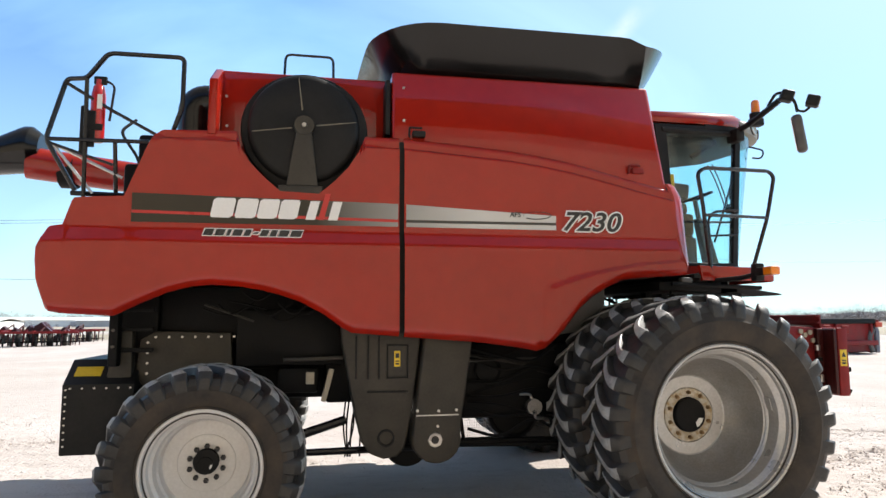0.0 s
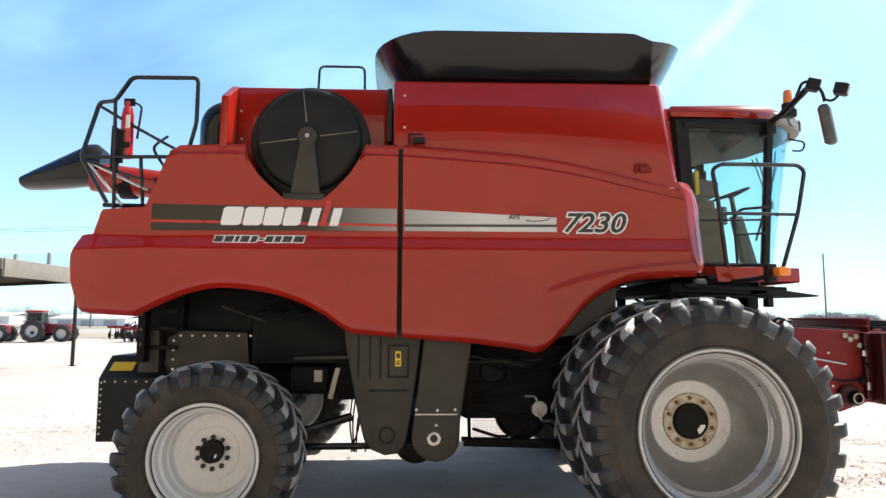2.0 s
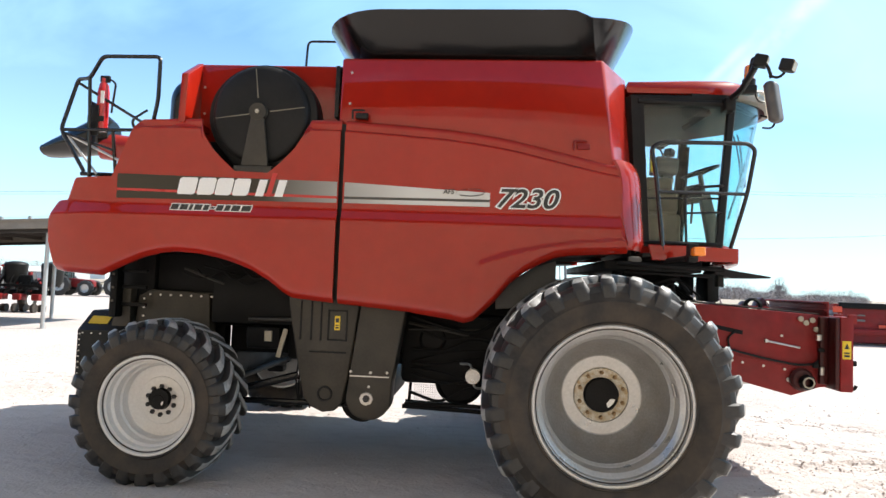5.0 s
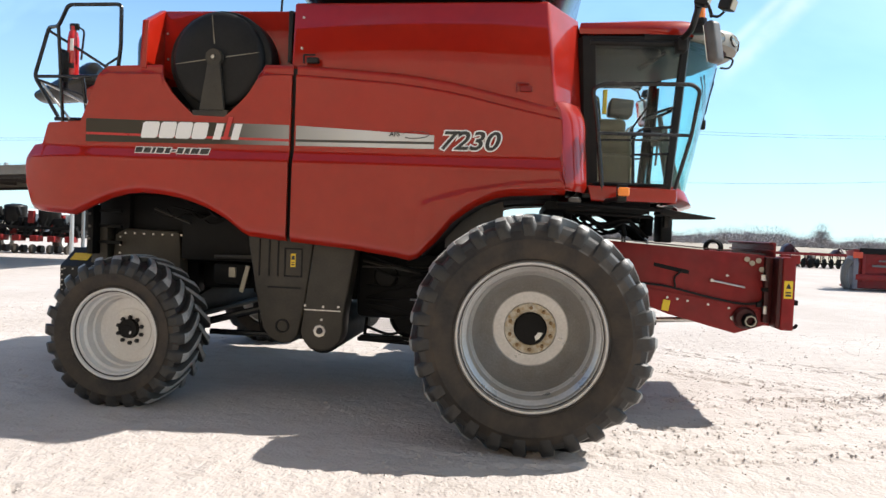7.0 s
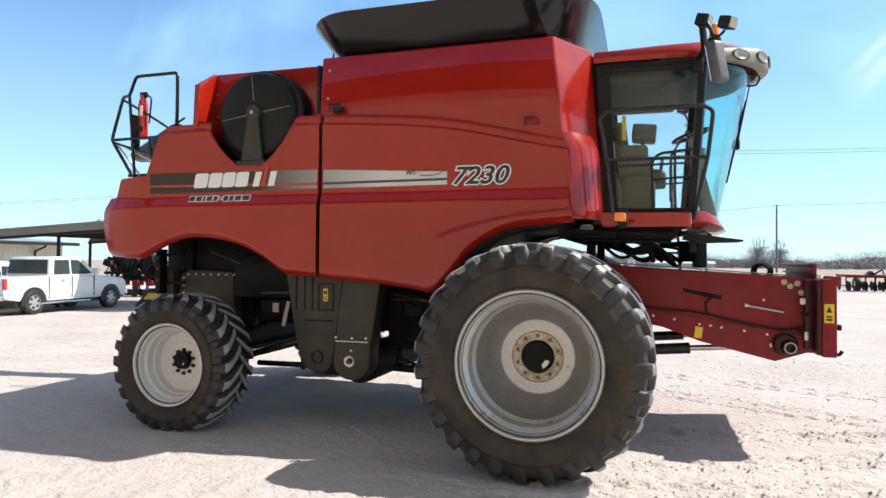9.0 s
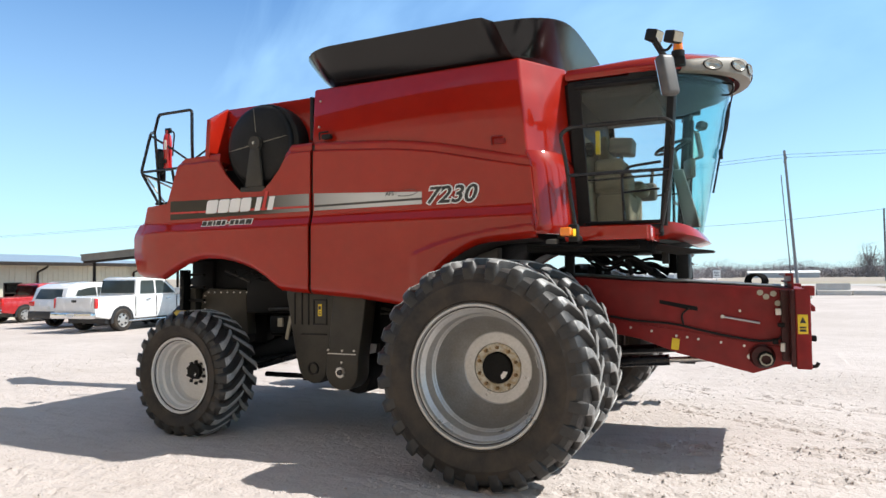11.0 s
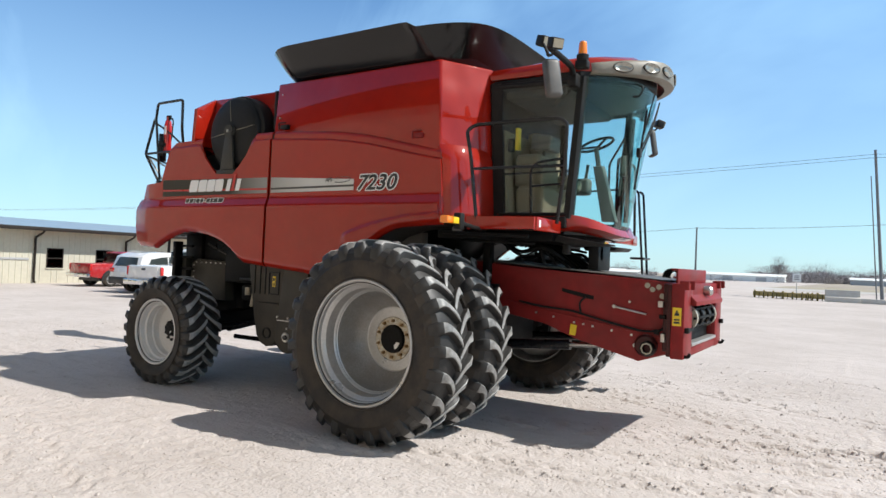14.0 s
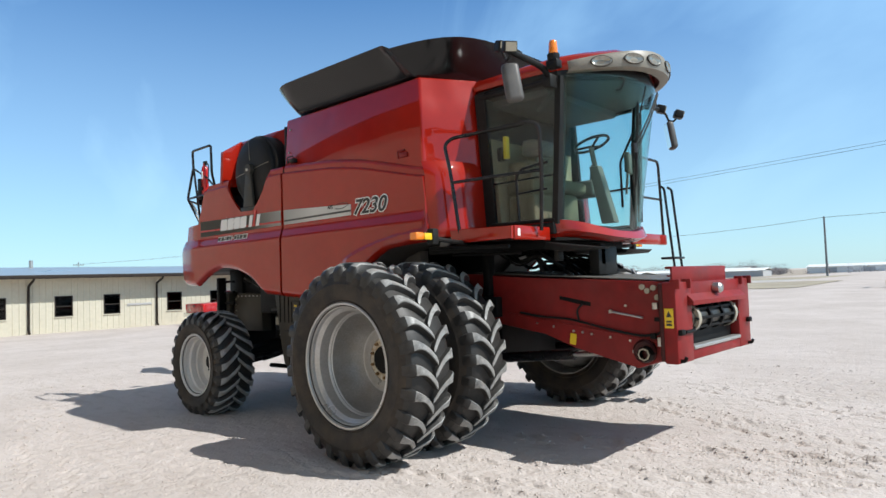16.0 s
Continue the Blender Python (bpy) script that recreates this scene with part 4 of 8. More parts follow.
        lathe(bm, [(0.141, yd - 0.002), (0.214, yd - 0.002), (0.214, yd - 0.012), (0.209, yd - 0.017), (0.146, yd - 0.017), (0.141, yd - 0.013)], (0, 0, 0), "y", 56, close=True)
        part("bolt_ring", bm, PALE_RING, w, "pale bolt ring with rust and grease stains")
    first = None
    nb, rb = (10, 0.178) if deep else (10, 0.122)
    for i in range(nb):
        a = 2 * math.pi * (i + 0.5) / nb
        c = Matrix.Translation((rb * math.cos(a), yd - (0.016 if deep else 0.012), rb * math.sin(a)))
        if first is None:
            bm = bm_new()
            r = 0.017 if deep else 0.0205
            cyl(bm, (0, 0.01, 0), (0, -0.020, 0), r, seg=6)
            cyl(bm, (0, -0.020, 0), (0, -0.034, 0), r * 0.62, seg=8)
            first = part("wheel_bolt", bm, RUST if deep else BLACK_GLOSS, w)
            first.matrix_basis = c
        else:
            share("wheel_bolt", first, c, w)
    if deep:
        # small patch plate on the barrel and the valve in the lower part of the dish
        bm = bm_new()
        k = Matrix.Rotation(radians(-14), 4, "Y") @ Matrix.Translation((f - 0.094, -rw + 0.165, 0))
        box(bm, -0.006, 0.002, -0.03, 0.03, -0.05, 0.05, 0.003, m=k)
        part("patch_plate", bm, mt_rim, w)
        bm = bm_new()
        a = radians(-60)
        p = Vector((0.42 * math.cos(a), yd - 0.045, 0.42 * math.sin(a)))
        cyl(bm, p + Vector((0, 0.05, 0)), p + Vector((0.004, -0.02, 0)), 0.026, 0.020, 10)
        part("valve", bm, BLACK, w)
    return w


for side in (-1, 1):
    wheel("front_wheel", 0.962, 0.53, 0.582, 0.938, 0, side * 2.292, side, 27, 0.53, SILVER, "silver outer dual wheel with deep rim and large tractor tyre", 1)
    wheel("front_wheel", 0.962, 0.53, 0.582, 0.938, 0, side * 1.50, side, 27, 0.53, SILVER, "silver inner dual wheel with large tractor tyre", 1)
    wheel("rear_wheel", 0.716, 0.54, 0.413, 0.672, -3.755, side * 1.815, side, 24, 0.275, WHITE_RIM, "white-rimmed steering wheel with tractor tyre", 0)


# ---- running gear and shields ----
def build_under():
    bm = bm_new()
    for s in (-1, 1):
        box(bm, -4.6, 0.5, s * 0.78 - 0.06, s * 0.78 + 0.06, 1.28, 1.5, 0.01)
    box(bm, -4.3, -2.9, -0.95, 0.95, 1.5, 2.0, 0.03)
    box(bm, -2.9, -0.2, -1.0, 1.0, 0.98, 1.7, 0.04)
    box(bm, -3.6, -2.88, -0.72, 0.72, 1.0, 1.52, 0.04)
    box(bm, -1.75, -0.35, -1.12, 1.12, 0.82, 1.5, 0.06)
    part("chassis", bm, CHASSIS, combine, "black chassis and threshing housing")
    # front axle, gearbox and final drives
    bm = bm_new()
    cyl(bm, (0, -1.35, 0.938), (0, 1.35, 0.938), 0.17, seg=24)
    box(bm, -0.35, 0.35, -0.55, 0.55, 0.75, 1.3, 0.05)
    for s in (-1, 1):
        cyl(bm, (0, s * 1.05, 0.938), (0, s * 1.30, 0.938), 0.34, 0.30, 32)
        box(bm, -0.3, 0.25, s * 0.95, s * 1.2, 0.9, 1.75, 0.04)
        cyl(bm, (0, s * 1.3, 0.938), (0, s * 1.96, 0.938), 0.13, seg=24)
    part("front_axle", bm, CHASSIS, combine, "black front axle with final drives")
    # rear axle
    bm = bm_new()
    prism(bm, [(-1.35, 0.60), (-1.35, 0.80), (-0.4, 0.98), (0.4, 0.98), (1.35, 0.80), (1.35, 0.60), (0.4, 0.72), (-0.4, 0.72)], "x", -3.90, -3.62, 0.02)
    for s in (-1, 1):
        cyl(bm, (-3.755, s * 1.3, 0.69), (-3.755, s * 1.86, 0.69), 0.09, seg=16)
        box(bm, -3.87, -3.64, s * 1.30, s * 1.46, 0.52, 0.92, 0.03)
        box(bm, -3.85, -3.65, s * 0.55, s * 0.72, 0.9, 1.5, 0.02)
    cyl(bm, (-3.55, -1.25, 0.72), (-3.55, 1.25, 0.72), 0.035, seg=10)
    part("rear_axle", bm, CHASSIS, combine, "black steering axle")
    bm = bm_new()
    tube(bm, [(-3.3, -1.28, 0.70), (-2.72, -1.18, 0.86)], 0.038, 10)
    tube(bm, [(-3.25, -1.2, 0.60), (-2.1, -1.15, 0.60)], 0.03, 10)
    part("steering_rod", bm, BLACK_GLOSS, combine)
    # wide charcoal shield of the clean grain drive
    bm = bm_new()
    prism(bm, [(-2.78, 1.66), (-2.77, 1.52), (-2.66, 0.94), (-2.60, 0.70), (-2.53, 0.61), (-2.42, 0.565), (-2.31, 0.58), (-2.245, 0.65), (-2.19, 0.90), (-2.12, 1.45), (-2.10, 1.66)],
          "y", -1.43, -1.18, 0.02, 3)
    wide = part("elevator_shield", bm, CHARCOAL, combine, "charcoal plastic drive shield with moulded ribs")
    bm = bm_new()
    box(bm, -2.56, -2.22, -1.442, -1.42, 1.105, 1.122, 0.003)
    box(bm, -2.40, -2.385, -1.442, -1.42, 1.22, 1.50, 0.003)
    box(bm, -2.40, -2.22, -1.442, -1.42, 1.22, 1.235, 0.003)
    box(bm, -2.40, -2.22, -1.442, -1.42, 1.49, 1.505, 0.003)
    box(bm, -2.23, -2.215, -1.442, -1.42, 1.22, 1.50, 0.003)
    for x in (-2.66, -2.56, -2.47):
        box(bm, x, x + 0.014, -1.442, -1.42, 1.22, 1.58, 0.003)
    lathe(bm, [(0.055, -1.445), (0.07, -1.445), (0.075, -1.42), (0.05, -1.42)], (-2.40, 0, 0.735), "y", 24, close=True)
    part("shield_rib", bm, BLACK, wide)
    bm = bm_new()
    box(bm, -2.335, -2.285, -1.4365, -1.4325, 1.32, 1.45, 0.001)
    st = part("warning_sticker", bm, YELLOW, wide, "yellow warning sticker")
    bm = bm_new()
    box(bm, -2.326, -2.294, -1.4385, -1.437, 1.39, 1.43)
    box(bm, -2.326, -2.294, -1.4385, -1.437, 1.335, 1.35)
    box(bm, -2.326, -2.294, -1.4385, -1.437, 1.36, 1.37)
    part("sticker_bar", bm, DECAL_BLACK, st)
    # narrow shield with rounded foot
    bm = bm_new()
    pts = [(-2.075, 1.64), (-2.19, 0.72)]
    for i in range(13):
        a = radians(190 + 165 * i / 12)
        pts.append((-1.985 + 0.205 * math.cos(a), 0.715 + 0.19 * math.sin(a)))
    pts += [(-1.775, 0.86), (-1.655, 1.64)]
    prism(bm, pts, "y", -1.50, -1.26, 0.018, 3)
    nar = part("tailings_shield", bm, CHARCOAL, combine, "charcoal sheet steel elevator leg with rounded foot")
    bm = bm_new()
    lathe(bm, [(0.035, -1.505), (0.050, -1.505), (0.060, -1.508), (0.064, -1.50), (0.064, -1.49), (0.035, -1.49)], (-2.0, 0, 0.72), "y", 8, close=True)
    part("bearing_plate", bm, STEEL, nar, "worn steel bearing plate")
    bm = bm_new()
    cyl(bm, (-2.0, -1.53, 0.72), (-2.0, -1.48, 0.72), 0.03, seg=6)
    part("bearing_bolt", bm, BLACK_GLOSS, nar)
    bm = bm_new()
    for x, z in ((-2.15, 0.96), (-1.97, 0.955), (-1.82, 0.96), (-1.98, 0.83)):
        cyl(bm, (x, -1.515, z), (x, -1.49, z), 0.012, seg=8)
    box(bm, -2.16, -1.80, -1.506, -1.498, 0.915, 0.925)
    part("shield_bolt", bm, STEEL, nar)
    # chopper / residue housing at the back
    bm = bm_new()
    prism(bm, [(-1.19, 0.65), (-1.19, 1.20), (-0.95, 1.385), (0.95, 1.385), (1.19, 1.20), (1.19, 0.65)], "x", -4.96, -4.42, 0.012)
    chop = part("residue_housing", bm, BLACK, combine, "black riveted residue housing with yellow sticker")
    bm = bm_new()
    for i in range(9):
        cyl(bm, (-4.93, -1.20, 0.72 + 0.055 * i), (-4.93, -1.18, 0.72 + 0.055 * i), 0.008, seg=6)
    for i in range(6):
        cyl(bm, (-4.90 + 0.09 * i, -1.20, 1.17), (-4.90 + 0.09 * i, -1.18, 1.17), 0.008, seg=6)
    part("rivet", bm, STEEL, chop)
    bm = bm_new()
    mtx = Matrix.Translation((-4.80, -1.07, 1.293)) @ Matrix.Rotation(radians(37.6), 4, "X")
    box(bm, -0.10, 0.10, -0.055, 0.055, -0.001, 0.006, m=mtx)
    part("warning_sticker", bm, YELLOW, chop, "yellow warning sticker")
    bm = bm_new()
    prism(bm, [(-4.45, 1.25), (-4.42, 1.55), (-4.3, 1.62), (-3.7, 1.60), (-3.66, 1.05), (-4.3, 1.05)], "y", -1.06, -0.9, 0.012)
    prism(bm, [(-4.66, 1.20), (-4.60, 1.60), (-4.47, 1.64), (-4.46, 1.10), (-4.64, 1.10)], "y", -1.13, -1.0, 0.012)
    rear = part("charcoal_side_plate", bm, CHARCOAL, combine, "charcoal riveted side plate above the rear wheel")
    bm = bm_new()
    for i in range(7):
        cyl(bm, (-4.30 + 0.105 * i, -1.075, 1.57), (-4.30 + 0.105 * i, -1.05, 1.57), 0.011, seg=6)
    for i in range(4):
        cyl(bm, (-4.36, -1.075, 1.27 + 0.085 * i), (-4.36, -1.05, 1.27 + 0.085 * i), 0.011, seg=6)
    part("rivet", bm, STEEL, rear)
    bm = bm_new()
    box(bm, -4.62, -4.55, -1.25, -1.12, 1.34, 1.86, 0.01)
    box(bm, -4.66, -4.30, -1.0, 1.0, 1.36, 1.98, 0.02)
    for z in (1.45, 1.62, 1.78):
        box(bm, -4.60, -4.30, -1.16, -1.12, z, z + 0.035, 0.006)
    part("rear_post", bm, CHASSIS, combine)
    bm = bm_new()
    for z in (1.76, 1.63, 1.5):
        cyl(bm, (-4.585, -1.262, z), (-4.585, -1.24, z), 0.013, seg=10)
    part("post_bolt", bm, DARK_STEEL, combine)
    # sieve box, pulleys, rods, hoses in the rear arch
    bm = bm_new()
    box(bm, -3.65, -2.75, -1.10, -0.7, 1.32, 1.80, 0.02)
    box(bm, -3.3, -2.95, -1.1, -0.9, 1.08, 1.3, 0.04)
    part("sieve_drive", bm, CHASSIS, combine, "black sieve box inside the rear arch")
    bm = bm_new()
    tube(bm, [(-3.25, -1.16, 1.37), (-2.75, -1.16, 1.385)], 0.018, 8)
    tube(bm, [(-3.9, -1.2, 1.84), (-3.5, -1.2, 1.70)], 0.012, 6)
    part("linkage_rod", bm, DARK_STEEL, combine, "dark steel linkage rods")
    bm = bm_new()
    box(bm, -3.06, -2.99, -1.235, -1.205, 1.17, 1.27, 0.004)
    part("tag", bm, CREAM, combine, "small pale tag")
    bm = bm_new()
    m = Matrix.Translation((-2.88, -1.25, 1.16)) @ Matrix.Rotation(radians(14), 4, "Y")
    box(bm, -0.022, 0.022, -0.012, 0.012, -0.14, 0.14, 0.006, m=m)
    part("lever", bm, CREAM, combine, "pale tilted lever")
    bm = bm_new()
    rng = random.Random(4)
    for i in range(12):
        x = -3.9 + 0.1 * i
        z = 1.85 + rng.uniform(-0.1, 0.12)
        pts = [(x, -1.18 + rng.uniform(-0.05, 0.05), z), (x + 0.12, -1.22, z - rng.uniform(0.0, 0.12)), (x + 0.3, -1.18, z + rng.uniform(-0.08, 0.05))]
        tube(bm, bend(pts, 0.08), rng.uniform(0.008, 0.016), 6)
    for i in range(5):
        x = -2.72 + 0.03 * i
        tube(bm, bend([(x, -1.18, 1.05), (x + rng.uniform(-0.05, 0.02), -1.2, 0.8), (x + rng.uniform(-0.08, 0.05), -1.18, 0.55)], 0.1), 0.008, 6)
    part("hose", bm, CHASSIS, combine, "black hydraulic hoses")
    # bits between the shields and the front wheel
    bm = bm_new()
    lathe(bm, [(0.0, -1.02), (0.20, -1.02), (0.22, -1.04), (0.24, -1.03), (0.24, -0.95), (0.22, -0.94), (0.22, -0.9), (0.0, -0.9)], (-1.18, 0, 0.86), "y", 32)
    lathe(bm, [(0.0, -1.13), (0.10, -1.13), (0.12, -1.15), (0.13, -1.14), (0.13, -1.08), (0.0, -1.08)], (-1.45, 0, 1.25), "y", 28)
    box(bm, -1.7, -0.9, -1.12, -1.06, 0.61, 0.64, 0.01)
    part("drive_pulley", bm, CHASSIS, combine, "black drive pulleys behind the front wheel")
    rng2 = random.Random(9)
    bm = bm_new()
    for i in range(9):
        z = 0.75 + 0.09 * i
        pts = [(-1.64, -1.14, z + rng2.uniform(-0.1, 0.1)), (-1.35, -1.18 - rng2.uniform(0, 0.06), z + rng2.uniform(-0.12, 0.08)), (-1.05, -1.2, z + rng2.uniform(-0.1, 0.12)), (-0.8, -1.15, z + rng2.uniform(-0.05, 0.2))]
        tube(bm, bend(pts, 0.12), rng2.uniform(0.01, 0.02), 6)
    part("hose", bm, CHASSIS, combine, "black hydraulic hoses")
    bm = bm_new()
    tube(bm, [(-1.68, -1.16, 1.40), (-1.1, -1.16, 1.30)], 0.016, 6)
    tube(bm, [(-1.68, -1.18, 1.34), (-0.95, -1.18, 1.36)], 0.012, 6)
    part("linkage_rod", bm, DARK_STEEL, combine)
    bm = bm_new()
    cyl(bm, (-1.05, -1.27, 0.93), (-1.05, -1.19, 0.93), 0.07, seg=12)
    for dx, dz in ((-0.05, 0.11), (0.04, -0.11)):
        tube(bm, bend([(-1.05, -1.23, 0.93), (-1.05 + dx * 0.5, -1.23, 0.93 + dz), (-1.05 + dx * 2.5, -1.22, 0.93 + dz)], 0.03), 0.012, 6)
    part("filter_head", bm, STEEL, combine, "pale hydraulic filter head with pipes")
    bm = bm_new()
    lathe(bm, [(0.0, -0.95), (0.20, -0.95), (0.215, -0.9), (0.215, 0.95), (0.0, 0.95)], (-2.15, 0, 0.60), "y", 24)
    part("lower_auger_pan", bm, CHASSIS, combine)
    # hanging step frame with wire mesh below the threshing housing
    bm = bm_new()
    tube(bm, bend([(-1.72, -1.10, 0.60), (-0.72, -1.10, 0.57), (-0.72, -0.85, 0.57), (-1.72, -0.85, 0.60)], 0.04), 0.022, 8)
    tube(bm, [(-1.66, -1.08, 0.60), (-1.66, -0.95, 0.86)], 0.016, 6)
    tube(bm, [(-0.80, -1.08, 0.58), (-0.80, -0.95, 0.86)], 0.016, 6)
    st = part("step_frame", bm, CHASSIS, combine, "black hanging step frame")
    bm = bm_new()
    for i in range(18):
        x = -1.62 + 0.022 * i
        tube(bm, [(x, -0.96, 0.60), (x, -0.96, 0.80)], 0.0018, 4)
    for i in range(9):
        z = 0.61 + 0.022 * i
        tube(bm, [(-1.63, -0.96, z), (-1.23, -0.96, z)], 0.0018, 4)
    part("wire_mesh", bm, STEEL, st, "fine steel wire mesh")
    # grey liner that closes the front wheel arch, following the lower edge of the panel
    bm = bm_new()
    arch = [(x, z) for x, z in PANEL_BOT if -1.07 < x < 0.1] + [(0.16, 2.085)]
    grid = [[(x, y, z + dz) for x, z in arch] for y, dz in ((-1.565, 0.012), (-1.50, 0.022), (-1.30, 0.018), (-1.02, 0.010))]
    sheet(bm, grid, (0, 0, 1), 0.02)
    f = part("fender", bm, GREY_FENDER, combine, "grey inner fender liner over the front wheel", angle=50)
    mirror_part(f)
    bm = bm_new()
    prism(bm, [(-0.86, 1.66), (-0.70, 1.84), (-0.50, 1.98), (-0.30, 2.04), (-0.30, 1.62), (-0.86, 1.56)], "y", -1.16, -1.02, 0.015)
    part("grey_box", bm, GREY_FENDER, combine)


build_under()


# ---- feeder house ----
def build_feeder():
    side = [(0.0, 1.76), (0.85, 1.695), (2.30, 1.615), (2.42, 1.60), (2.42, 0.915), (2.32, 0.915), (2.05, 0.822), (1.39, 0.982), (1.04, 1.11), (0.5, 1.20), (0.0, 1.30)]
    bm = bm_new()
    prism(bm, side, "y", -0.74, 0.74, 0.008)
    fh = part("feeder_house", bm, RED_WORN, combine, "worn red feeder house with scratched sides")
    bm = bm_new()
    prism(bm, [(0.1, 1.765), (2.32, 1.622), (2.32, 1.63), (0.1, 1.775)], "y", -0.70, 0.70)
    part("top_sheet", bm, GREY_FENDER, fh, "grey worn top sheet")
    # seam flange low on the side, slot, latch rod, hose
    bm = bm_new()
    prism(bm, [(0.6, 1.33), (2.3, 1.075), (2.3, 1.06), (0.6, 1.315)], "y", -0.752, -0.735, 0.002)
    part("side_flange", bm, RED_WORN, fh)
    bm = bm_new()
    prism(bm, [(1.23, 1.50), (1.58, 1.435), (1.58, 1.395), (1.50, 1.405), (1.23, 1.462)], "y", -0.7425, -0.735)
    part("slot", bm, CHASSIS, fh, "dark slot in the side")
    bm = bm_new()
    tube(bm, [(1.80, -0.757, 1.345), (2.12, -0.757, 1.29)], 0.010, 8)
    tube(bm, [(1.80, -0.77, 1.345), (1.80, -0.735, 1.345)], 0.018, 8)
    part("latch_rod", bm, STEEL, fh, "bare steel latch rod")
    bm = bm_new()
    tube(bm, bend([(0.75, -0.755, 1.33), (1.0, -0.757, 1.29), (1.35, -0.757, 1.27), (1.75, -0.757, 1.18), (2.1, -0.757, 1.12), (2.28, -0.757, 1.14), (2.33, -0.76, 1.25)], 0.1), 0.012, 6)
    tube(bm, bend([(1.45, -0.757, 1.26), (1.43, -0.757, 1.36), (1.5, -0.757, 1.42)], 0.05), 0.01, 6)
    part("hose", bm, BLACK, fh, "black hose clipped along the side")
    bm = bm_new()
    for x, z in ((0.95, 1.22), (1.15, 1.19), (1.38, 1.15), (1.48, 1.14), (1.58, 1.125), (1.78, 1.10), (1.98, 1.075), (2.02, 0.975), (1.95, 1.4)):
        cyl(bm, (x, -0.752, z), (x, -0.738, z), 0.012 if x != 2.02 else 0.022, seg=10)
    part("side_bolt", bm, STEEL, fh)
    bm = bm_new()
    for x, z in ((2.125, 1.572), (2.175, 1.535), (2.235, 1.562), (2.27, 1.475)):
        cyl(bm, (x, -0.765, z), (x, -0.738, z), 0.027, 0.022, 14)
    part("large_bolt", bm, CREAM, fh, "pale capped bolts")
    # drive shaft stub
    bm = bm_new()
    lathe(bm, [(0.045, -0.86), (0.068, -0.86), (0.075, -0.84), (0.075, -0.74), (0.045, -0.74)], (2.16, 0, 0.965), "y", 8, close=True)
    part("drive_guard", bm, CHASSIS, fh, "dark drive shaft guard")
    bm = bm_new()
    lathe(bm, [(0.044, -0.865), (0.057, -0.865), (0.060, -0.855), (0.044, -0.855)], (2.16, 0, 0.965), "y", 8, close=True)
    part("guard_ring", bm, CREAM, fh)
    # bracket painted dark red for the shade in the recess behind the face plate
    bm = bm_new()
    lathe(bm, [(0.0, -0.80), (0.09, -0.80), (0.11, -0.78), (0.11, -0.75), (0.0, -0.75)], (2.13, 0, 0.985), "y", 20)
    box(bm, 2.29, 2.37, -0.80, -0.74, 0.95, 1.6, 0.01)
    part("dark_bracket", bm, DARK_RED, fh, "dark red bracket beside the face plate, recess shade in its colour")
    # face plate
    bm = bm_new()
    y0, y1, z0, z1 = -0.955, 0.955, 0.905, 1.61
    a0, a1, b0, b1 = -0.60, 0.62, 1.02, 1.40
    box(bm, 2.40, 2.52, y0, a0, z0, z1, 0.012)
    box(bm, 2.40, 2.52, a1, y1, z0, z1, 0.012)
    box(bm, 2.405, 2.515, a0 - 0.02, a1 + 0.02, z0 + 0.005, b0, 0.008)
    box(bm, 2.405, 2.515, a0 - 0.02, a1 + 0.02, b1, z1 - 0.005, 0.008)
    face = part("face_plate", bm, RED_WORN, fh, "red front adapter frame")
    bm = bm_new()
    prism(bm, [(2.515, 1.50), (2.575, 1.44), (2.575, 1.40), (2.515, 1.40)], "y", -0.70, 0.70, 0.006)
    box(bm, 2.385, 2.405, -0.73, 0.62, 1.60, 1.748, 0.004)
    box(bm, 2.345, 2.390, -0.73, 0.62, 1.728, 1.748, 0.004)
    box(bm, 2.355, 2.390, -0.73, 0.62, 1.655, 1.672, 0.004)
    tube(bm, [(2.35, -0.73, 1.738), (2.35, 0.62, 1.738)], 0.012, 8)
    for y in (-0.95, -0.70, 0.66, 0.93):
        box(bm, 2.47, 2.555, y, y + 0.03, 1.55, 1.635, 0.008)
    part("top_lip", bm, RED_WORN, face)
    bm = bm_new()
    box(bm, 2.44, 2.53, -0.60, 0.62, 1.0, 1.035, 0.01)
    part("throat_edge", bm, SILVER, face, "worn bare throat edge")
    # the wing gets the same dark red, its shade painted into the colour
    bm = bm_new()
    box(bm, 2.36, 2.40, -0.945, -0.76, 0.92, 1.60, 0.008)
    part("side_wing", bm, DARK_RED, face)
    bm = bm_new()
    box(bm, 2.415, 2.495, -0.9595, -0.9555, 1.215, 1.385, 0.001)
    s = part("warning_sticker", bm, YELLOW, face, "yellow warning sticker")
    bm = bm_new()
    prism(bm, [(2.43, 1.31), (2.48, 1.31), (2.455, 1.365)], "y", -0.962, -0.960)
    box(bm, 2.43, 2.48, -0.962, -0.960, 1.235, 1.255)
    box(bm, 2.43, 2.48, -0.962, -0.960, 1.265, 1.28)
    part("sticker_bar", bm, DECAL_BLACK, s)
    bm = bm_new()
    m = Matrix.Translation((1.37, -0.745, 1.07)) @ Matrix.Rotation(radians(8), 4, "Y")
    box(bm, -0.035, 0.035, -0.0015, 0.0015, -0.055, 0.055, m=m)
    part("warning_sticker", bm, YELLOW, fh, "small yellow sticker")
    bm = bm_new()
    prism(bm, [(-0.68, 1.43), (-0.60, 1.43), (-0.64, 1.49)], "x", 2.5235, 2.5255)
    part("triangle_sticker", bm, DECAL_WHITE, face)
    bm = bm_new()
